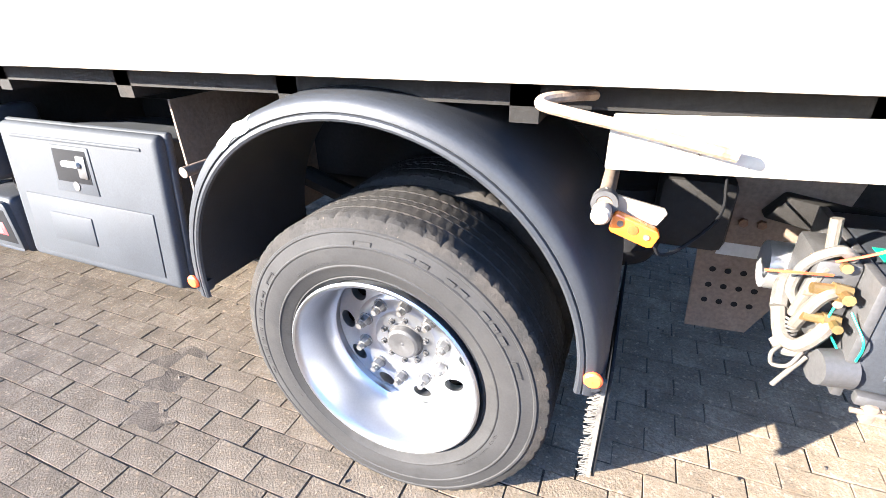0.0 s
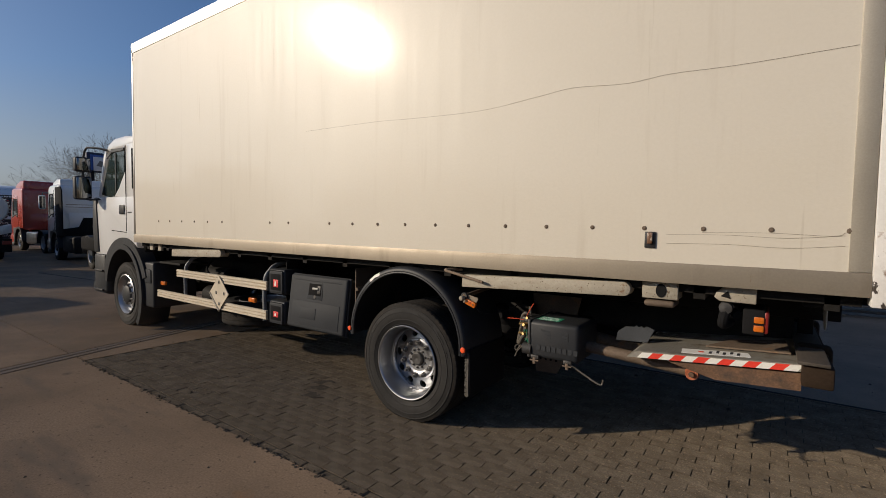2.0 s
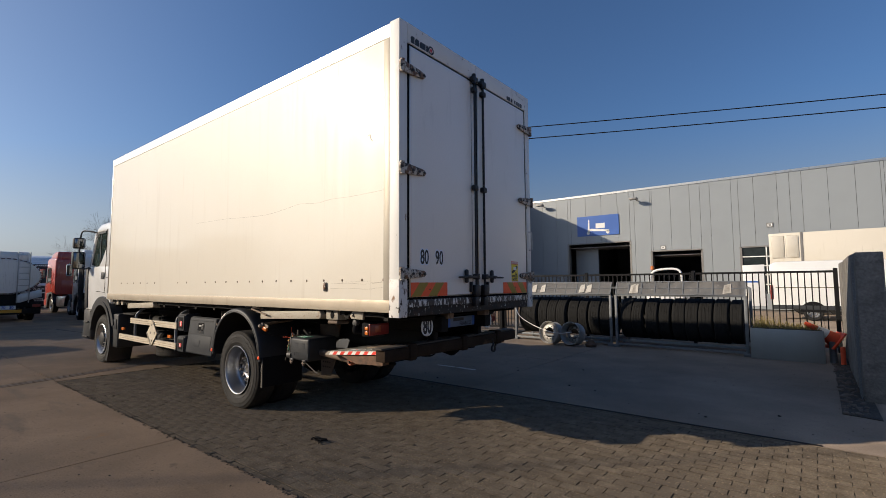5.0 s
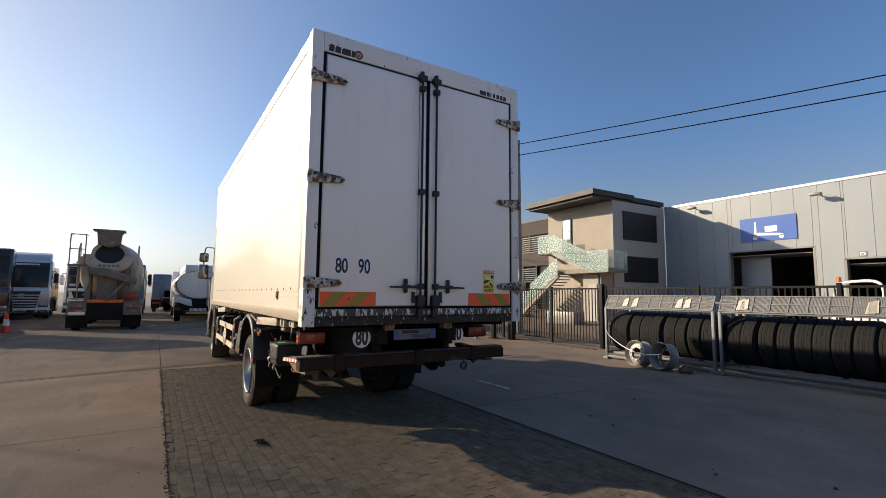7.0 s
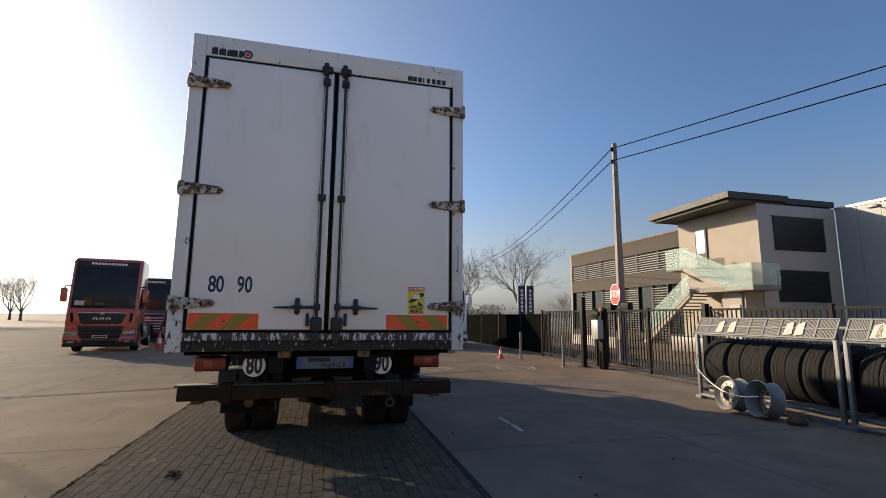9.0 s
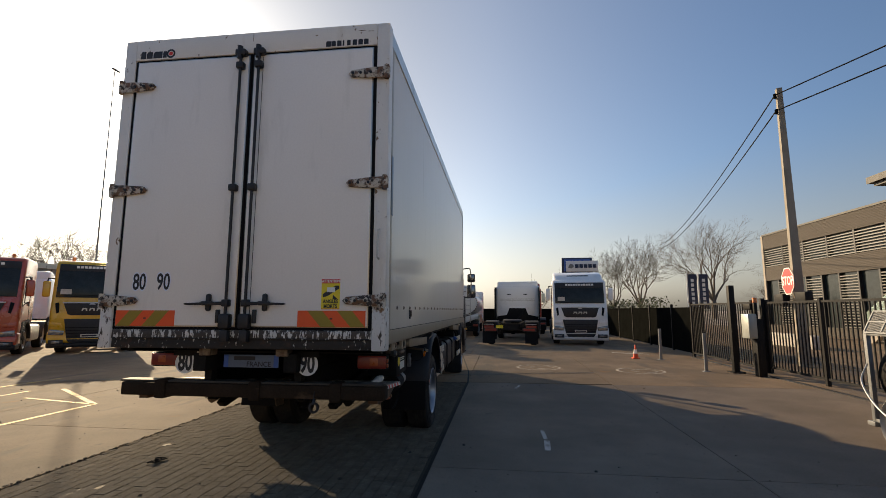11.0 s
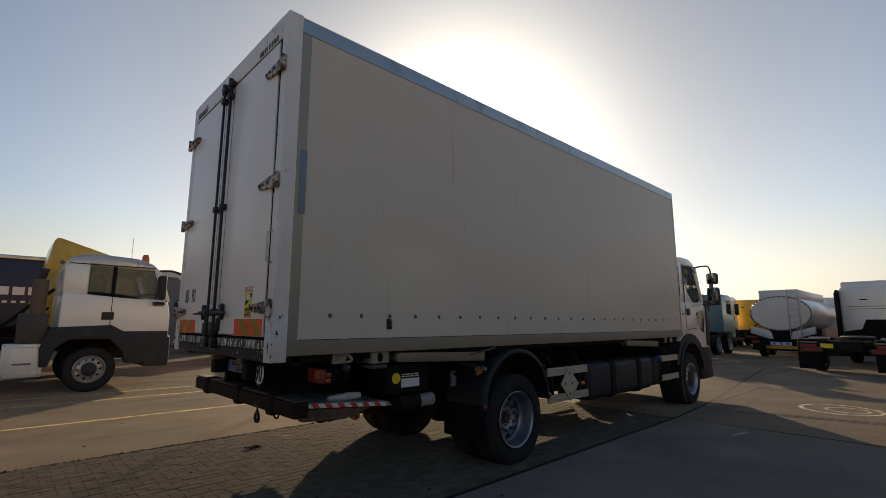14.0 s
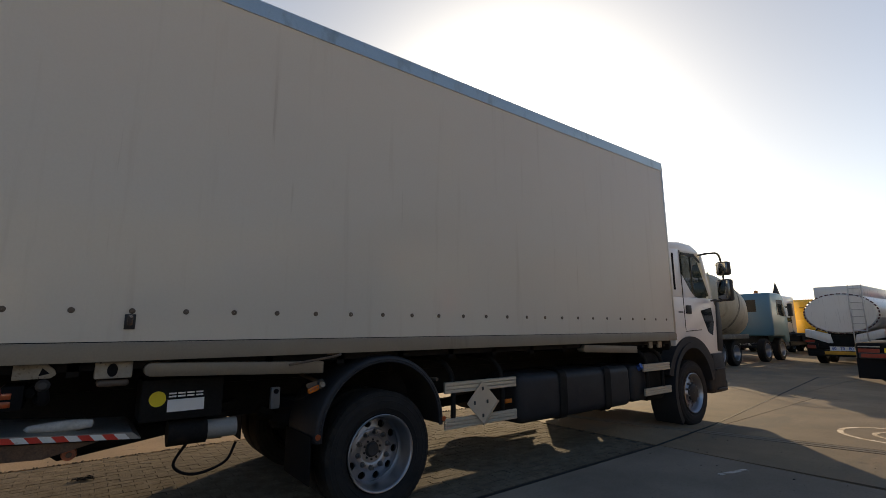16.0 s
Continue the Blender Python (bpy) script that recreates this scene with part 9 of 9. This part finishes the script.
# ---- tankers ----
def tanker(x, y, label, body=tank_white, cabp=truck_white):
    t = thing("tanker", (x - 4, y, 0), label, "tanker truck", "tankers")
    b = bmesh.new()
    n = 40
    prev = None
    for xx, f in ((0.0, 0.90), (-0.06, 0.97), (-0.15, 1.0), (-7.2, 1.0), (-7.35, 0.93)):
        ring_ = [b.verts.new((x + xx, y + 1.22 * f * math.cos(2 * math.pi * k / n), 2.015 + 0.815 * f * math.sin(2 * math.pi * k / n))) for k in range(n)]
        if prev:
            for k in range(n):
                b.faces.new((prev[k], prev[(k + 1) % n], ring_[(k + 1) % n], ring_[k]))
        else:
            b.faces.new(ring_)
        prev = ring_
    b.faces.new(prev[::-1])
    bmesh.ops.recalc_face_normals(b, faces=b.faces[:])
    part("tank", b, body, t, "oval white tank")
    for k in range(38):
        a0, a1 = 2 * math.pi * k / 38, 2 * math.pi * (k + 0.68) / 38
        pts = [(y + 1.19 * math.cos(a), 2.015 + 0.79 * math.sin(a)) for a in (a0, a1)] + [(y + 1.145 * math.cos(a), 2.015 + 0.755 * math.sin(a)) for a in (a1, a0)]
        part("rim_mark", prism(pts, "x", x - 0.03, x - 0.004), rim_maroon, t, flat=True)
    part("top_box", prism([(y - 0.77, 2.65), (y + 0.73, 2.65), (y + 0.73, 3.10), (y - 0.77, 3.10)], "x", x - 7.0, x - 0.1, 0.03), body, t)
    for yy in (0.35, 0.75):
        part("ladder_rail", tube([(x + 0.05, y + yy, 0.85), (x + 0.08, y + yy, 2.4), (x - 0.02, y + yy, 3.1)], 0.022, 8), steel, t)
    for k in range(7):
        part("ladder_rung", rod((x + 0.07, y + 0.35, 1.35 + 0.27 * k), (x + 0.07, y + 0.75, 1.35 + 0.27 * k), 0.015, n=6), steel, t)
    part("rear_frame", box(x - 0.5, y - 0.95, 0.62, x - 0.06, y + 0.95, 1.16, 0.03), chassis_black, t)
    part("rear_bumper", box(x - 0.3, y - 1.2, 0.34, x + 0.02, y + 1.2, 0.60, 0.03), chassis_black, t)
    for s in (-1, 1):
        part("tank_saddle", prism([(y + s * 1.20, 1.42), (y + s * 1.22, 1.10), (y + s * 0.98, 1.04), (y + s * 0.50, 0.86), (y + s * 0.34, 0.86), (y + s * 0.40, 1.20), (y + s * 0.85, 1.32)], "x", x - 0.35, x - 0.02, 0.012), body, t, "pale tank saddle")
        part("rear_arm", box(x - 0.30, y + s * 0.82, 0.60, x + 0.01, y + s * 1.2, 0.86, 0.02), chassis_black, t)
    bd = part("speed_board", box(x + 0.02, y - 0.46, 0.57, x + 0.04, y + 0.34, 0.73), decal_white, t, flat=True)
    for k, s_ in enumerate(("60", "70", "80")):
        part("speed_figure", lettering(s_, 0.17, Matrix.Translation((x + 0.042, y - 0.32 + 0.26 * k, 0.65)) @ FACE, 0.001, 0.004, 0.8), decal_blue, bd, flat=True)
    part("yellow_board", box(x + 0.02, y - 0.64, 0.42, x + 0.035, y + 0.54, 0.55), paint_amber, t, flat=True)
    for s in (-1, 1):
        part("rear_lamp", box(x + 0.02, y + s * 0.9, 0.64, x + 0.05, y + s * 1.18, 0.78), red_lens, t, flat=True)
        for wx in (-1.2, -2.5, -7.9):
            far_wheel(t, wx + 4, s * 0.99, s, rear=wx > -5)
        part("side_skirt", box(x - 7.0, y + s * 1.0, 0.7, x - 3.2, y + s * 1.15, 1.3), alu, t, flat=True)
    part("chassis", box(x - 9.0, y - 0.48, 0.8, x - 0.1, y + 0.48, 1.3), chassis_black, t)
    c = part("cab", prism([(x - 7.6, 1.0), (x - 7.6, 3.0), (x - 9.1, 3.0), (x - 9.5, 2.0), (x - 9.5, 0.7), (x - 8.6, 0.7)], "y", y - 1.2, y + 1.2, 0.08, 3), cabp, t)
    for s in (-1, 1):
        part("side_window", prism([(x - 8.2, 2.7), (x - 9.0, 2.7), (x - 9.3, 2.05), (x - 8.2, 2.05)], "y", y + s * 1.195, y + s * 1.21), glass_dark, c)


tanker(-24.5, -0.36, "white oval road tanker with a rear ladder")
for x, y, m, lb in ((-34, -12.5, truck_white, "white tractor unit in the back row"), (-38, -9.5, truck_yellow, "yellow tractor unit in the back row"), (-30.5, -11.0, truck_blue, "dark blue tractor unit in the back row"),
                    (-46, -1.5, truck_blue, "dark blue tractor unit in the back row"), (-38.5, -4.3, truck_yellow, "yellow tractor unit behind the mixer")):
    tractor("tractor_unit", pose(x, y, 0, 0, 0, 0 if x > -33.5 else 180), m, lb, top=3.2)

# ---- van and container trailer behind the fence ----
t = thing("panel_van", (3.2, 20.6, 0), "white panel van with an open rear door", "van")
vs = [(1.62, 0.45), (1.55, 2.30), (1.75, 2.42), (5.2, 2.42), (5.9, 1.6), (6.7, 1.35), (6.8, 0.45)]
v = part("body", prism(vs, "y", 19.6, 21.5, 0.08, 3), truck_white, t)
part("sill", box(1.6, 19.57, 0.45, 6.7, 19.62, 0.62, 0.01), grey_plastic, v)
part("body_groove", box(1.75, 19.585, 1.32, 5.4, 19.6, 1.36), rail_dirty, v, flat=True)
part("tail_lamp", box(1.56, 19.57, 0.85, 1.66, 19.72, 1.45, 0.02), red_lens, v)
part("rear_door", prism([(0.60, 0.55), (1.45, 0.55), (1.40, 2.32), (0.62, 2.30)], "y", 19.50, 19.55, 0.02), truck_white, v, "open rear door")
part("door_stripe", box(0.70, 19.495, 1.55, 1.2, 19.5, 1.62), decal_blue, v, flat=True)
for x in (2.95, 5.9):
    o = part("wheel", FAR_RIM, rim_silver, t)
    o.matrix_local = Matrix.Translation((x - 3.2, -0.92, 0.33)) @ Matrix.Scale(0.66, 4)
    part("tyre", TYRE_PLAIN, tyre_rubber, o)
    part("wheel_arch", prism([(x + 0.42 * math.cos(a), 0.36 + 0.42 * math.sin(a)) for a in [math.radians(q_) for q_ in range(0, 181, 12)]], "y", 19.575, 19.60), seal_black, v)
t = thing("container_trailer", (8, 25, 0), "long white container trailer with ribbed end doors", "trailer")
part("container", box(1.35, 24.0, 1.2, 14.5, 26.4, 3.98, 0.04), panel_white, t)
part("frame", box(2.60, 23.98, 1.2, 2.70, 24.0, 3.98), slat_grey, t, flat=True)
for x in (1.45, 2.02):
    for z in (1.4, 2.75):
        part("door_panel", box(x, 23.97, z, x + 0.5, 24.0, z + 1.1, 0.03), panel_white, t)
part("chassis", box(1.5, 24.6, 0.7, 14.3, 25.8, 1.2), chassis_black, t)
for x in (2.6, 3.9, 12.0):
    far_wheel(t, x - 8, -0.75, -1, rear=True)
t = thing("small_loader", (-3.2, 24, 0), "small white and orange vehicle at the loading door", "vehicle")
part("body", box(-4.3, 23.0, 0.5, -2.4, 24.6, 1.3, 0.1, 3), truck_white, t)
part("canopy", tube(curve_points([(-4.2, 23.1, 1.3), (-4.0, 23.1, 2.1), (-3.4, 23.1, 2.3), (-2.6, 23.1, 2.2), (-2.5, 23.1, 1.3)], 5), 0.06, 8), decal_white, t)
part("beacon", lathe([(0.10, 2.3), (0.09, 2.5), (0.001, 2.52)], 12, "z", centre=(-4.0, 23.2, 0), closed=False), amber_lens, t)
for x in (-4.0, -2.8):
    part("tyre", rod((x, 22.95, 0.32), (x, 23.2, 0.32), 0.32, n=20), tyre_rubber, t)


# ---- billboards, trees, far edges ----
t = thing("billboard", (-38, 9, 0), "navy and white company billboard on posts", "billboard")
for y in (8.0, 10.6):
    part("post", rod((-38.6, y, 0), (-38.6, y, 5.0), 0.12, n=12), fence_paint, t)
part("board", box(-38.7, 7.65, 4.9, -38.5, 10.3, 6.25, 0.02), tarp_navy, t)
part("board_inner", box(-38.49, 7.85, 5.05, -38.47, 10.1, 6.1), decal_blue, t, flat=True)
part("panel", box(-38.4, 8.0, 5.0, -38.3, 10.75, 5.95, 0.02), decal_white, t)
part("logo_mark", prism([(8.15, 5.35), (8.35, 5.7), (8.62, 5.62), (8.66, 5.4), (8.45, 5.28)], "x", -38.29, -38.27), slat_grey, t)
for k in range(5):
    part("letter_bar", box(-38.29, 8.76 + 0.38 * k, 5.32, -38.27, 9.07 + 0.38 * k, 5.65), tarp_navy, t, flat=True)
for y in (15.3, 16.05):
    f = thing("banner_flag", (-31, y, 0), "tall navy banner flag on a pale pole", "flag", "banner flags")
    part("pole", rod((-31, y, 0), (-31, y, 4.25), 0.04, n=10), decal_white, f)
    part("flag", box(-31.02, y + 0.06, 1.7, -31.0, y + 0.66, 4.15), tarp_navy, f, flat=True)
    for k in range(6):
        part("letter_bar", box(-30.995, y + 0.26, 2.0 + 0.32 * k, -30.99, y + 0.46, 2.22 + 0.32 * k), decal_white, f, flat=True)


def tree_mesh(seed, height):
    """A bare tree: short trunk, spreading limbs and a round crown of fine twigs. Two meshes."""
    r = random.Random(seed)
    wood, fine = bmesh.new(), bmesh.new()

    def grow(p, d, length, rad, level):
        steps = 2
        for k in range(steps):
            q = p + d * length / steps
            r0, r1 = rad * (1 - 0.16 * k), rad * (1 - 0.16 * (k + 1))
            rod(p, q, max(r0, 0.0065), max(r1, 0.0055), n=(8, 7, 6, 5, 4, 3, 3, 3)[level], bm=wood if level < 4 else fine, caps=False)
            d = (d + Vector((r.gauss(0, 0.13), r.gauss(0, 0.13), r.gauss(0.03, 0.08)))).normalized()
            p = q
            if level >= 2 and k == 0 and level < 7:
                branch(p, d, length * 0.62, r1 * 0.5, level + 1, 0.9)
        if level < 7:
            for _ in range(3 if level in (1, 4) else 2):
                branch(p, d, length * r.uniform(0.70, 0.86), r1 * 0.72, level + 1, r.uniform(0.35, 0.62))

    def branch(p, d, length, rad, level, spread):
        side = d.orthogonal().normalized()
        side.rotate(Matrix.Rotation(r.uniform(0, 2 * math.pi), 3, d))
        nd = (d + side * spread + Vector((0, 0, 0.06))).normalized()
        if level < 5 or r.random() < 0.8:
            grow(p, nd, length, rad, level)

    trunk = height * 0.17
    rod((0, 0, -0.2), (0, 0, trunk), height * 0.026, height * 0.020, n=10, bm=wood, caps=False)
    for k in range(5):
        a = 2 * math.pi * (k + r.uniform(-0.2, 0.2)) / 5
        out = 0.62 if k else 0.08
        grow(Vector((0, 0, trunk * r.uniform(0.85, 1.0))), Vector((out * math.cos(a), out * math.sin(a), 1)).normalized(), height * 0.23, height * 0.012, 1)
    return wood, fine


MODELS = []
for seed, h in ((2, 11.5), (5, 12.0), (9, 10.0)):
    wood, fine = tree_mesh(seed, h)
    t = thing("bare_tree", (0, 0, 0), "leafless winter tree with fine twigs", "tree", "bare trees", local=True)
    part("trunk", wood, bark, t)
    part("twig_crown", fine, twig, t, flat=True)
    MODELS.append(t)
spots = [(-100, 26.2, 0, 1.22), (-102, 47.2, 1, 1.82), (-102, 32.2, 2, 1.72), (-95, -21, 1, 0.5), (-75, 44, 0, 0.55), (-110, 11.5, 2, 0.62),
         (-48, -52, 1, 0.68), (-42, -57, 0, 0.78), (-55, -48, 2, 0.92), (-26, -62, 0, 0.78), (-60, -40, 0, 0.70), (-110, -60, 1, 0.91), (-125, -70, 2, 1.10), (-30.5, -45, 0, 0.74), (-34.5, -46, 1, 0.85), (-40.5, -45, 2, 1.15), (-45, -46, 0, 0.94)]
for k, (x, y, n, size) in enumerate(spots):
    m = Matrix.Translation((x, y, -0.05)) @ pose(0, 0, 0, 0, 0, 47 * k)
    if k < 3:
        MODELS[n].matrix_basis = m @ Matrix.Scale(size, 4)
    else:
        copy_thing(MODELS[n], m @ Matrix.Scale(size / MODELS[n].scale[0], 4))
# hedge behind the screen fence
b = bmesh.new()
r = random.Random(21)
for k in range(9000):
    x, y = r.uniform(-60, -28), 12.5 + r.gauss(0, 0.5)
    z = r.uniform(0.2, 2.3) + 0.25 * math.sin(x * 0.8)
    s = r.uniform(0.03, 0.075)
    d = Vector((r.gauss(0, 1), r.gauss(0, 1), r.gauss(0, 1))).normalized()
    e = d.orthogonal().normalized() * s
    f = d.cross(e)
    c = Vector((x, y, z))
    b.faces.new([b.verts.new(c + v) for v in (e, f, -e, -f)])
tagged(part("hedge", b, hedge_leaf, None, flat=True), "low scruffy evergreen hedge behind the fence", "hedge", kind="stuff")
# church spire far off
CX, CY = -172.3, -47.7
t = thing("church_spire", (CX, CY, 0), "distant church tower with a pointed spire", "church")
part("tower", box(CX - 1.5, CY - 1.5, 0, CX + 1.5, CY + 1.5, 8.5), stucco_grey, t, flat=True)
b = bmesh.new()
base = [b.verts.new((CX + dx, CY + dy, 8.5)) for dx, dy in ((-1.4, -1.4), (1.4, -1.4), (1.4, 1.4), (-1.4, 1.4))]
tip = b.verts.new((CX, CY, 15.6))
for k in range(4):
    b.faces.new((base[k], base[(k + 1) % 4], tip))
part("spire", b, roof_dark, t, flat=True)
# long grey halls closing the yard
for x0, y0, x1, y1, h, nm in ((-60, -62, 40, -50, 6.4, "grey flat-roofed hall behind the parked trucks"), (-30, -36, 20, -30, 4.85, "long grey hall behind the trailers")):
    t = thing("warehouse", ((x0 + x1) / 2, (y0 + y1) / 2, 0), nm, "warehouse")
    part("wall", box(x0, y0, 0, x1, y1, h - 0.35), slat_grey, t, flat=True)
    part("roof_edge", box(x0 - 0.2, y0 - 0.2, h - 0.35, x1 + 0.2, y1 + 0.2, h), alu, t, flat=True)
    n = int((y1 - y0 if x1 - x0 < y1 - y0 else x1 - x0) / 4)
    for k in range(n):
        if x1 - x0 >= y1 - y0:
            part("wall_joint", box(x0 + 4 * k, y1, 0, x0 + 4 * k + 0.06, y1 + 0.03, h - 0.4), roof_dark, t, flat=True)
        else:
            part("wall_joint", box(x1, y0 + 4 * k, 0, x1 + 0.03, y0 + 4 * k + 0.06, h - 0.4), roof_dark, t, flat=True)
t = thing("street_lamp", (-18.4, -19.2, 0), "tall slim street lamp mast", "street lamp")
part("mast", rod((-18.4, -19.2, 0), (-18.4, -19.2, 15.0), 0.05, 0.02, n=12), galv, t)
part("head", box(-18.7, -19.24, 14.97, -18.2, -19.12, 15.05, 0.02), galv, t)
# wall closing the yard behind the camera's way
solo("wall_yard", box(26, -40, 0, 26.3, 24, 2.4), block_wall, "plain grey wall closing the yard", "wall", kind="structure", at=(26, -8, 0))


# ---- block paving, piece by piece ----
PL, PW, GAP = 0.212, 0.106, 0.0052


def paver_geometry(rr):
    """Corner points of one paving block with a worn top edge: eight below, four above, about its middle."""
    a, c, e = (PL - GAP) / 2, (PW - GAP) / 2, 0.0009
    jit = [rr.uniform(-0.001, 0.001) for _ in range(4)]
    low = [(-a, -c, -0.05), (a, -c, -0.05), (a, c, -0.05), (-a, c, -0.05)]
    mid = [(-a, -c, -0.003), (a, -c, -0.003), (a, c, -0.003), (-a, c, -0.003)]
    top = [(-a + e, -c + e, jit[0]), (a - e, -c + e, jit[1]), (a - e, c - e, jit[2]), (-a + e, c - e, jit[3])]
    faces = []
    for k in range(4):
        j = (k + 1) % 4
        faces += [(k, j, 4 + j, 4 + k), (4 + k, 4 + j, 8 + j, 8 + k)]
    return low + mid + top, faces + [(8, 9, 10, 11)]


rr = random.Random(17)
VARIANTS = []
for k in range(10):
    pv, pf = paver_geometry(rr)
    me = bpy.data.meshes.new("paving_block")
    me.from_pydata(pv, [], pf)
    me.materials.append(paver_mat)
    VARIANTS.append(me)
verts, faces, made = [], [], 0
rows_n = int((PY1 - PY0 - 0.07) / PW)
for j in range(rows_n):
    y = PY0 + 0.07 + PW * (j + 0.5)
    off = PL / 2 if j % 2 else 0.0
    for i in range(int((PX1 - PX0) / PL)):
        x = PX0 + PL * (i + 0.5) + off
        dz = rr.uniform(-0.002, 0.002) - 0.002
        tw = rr.uniform(-0.6, 0.6)
        dx, dy = rr.uniform(-0.002, 0.002), rr.uniform(-0.002, 0.002)
        if -4.3 < x < -1.9 and y < -1.0 and made < 300:
            o = new("paving_block", rr.choice(VARIANTS))
            o.parent = pavement
            o.matrix_local = pose(x + dx, y + dy, dz, 0, 0, tw)
            made += 1
        else:
            pv, pf = paver_geometry(rr)
            base = len(verts)
            ca, sa = math.cos(radians(tw)), math.sin(radians(tw))
            verts += [(x + dx + px * ca - py * sa, y + dy + px * sa + py * ca, pz + dz) for px, py, pz in pv]
            faces += [tuple(base + q for q in f) for f in pf]
me = bpy.data.meshes.new("paving_blocks")
me.from_pydata(verts, [], faces)
me.materials.append(paver_joined)
tagged(part("paving_blocks", me, paver_joined, pavement), kind="stuff")
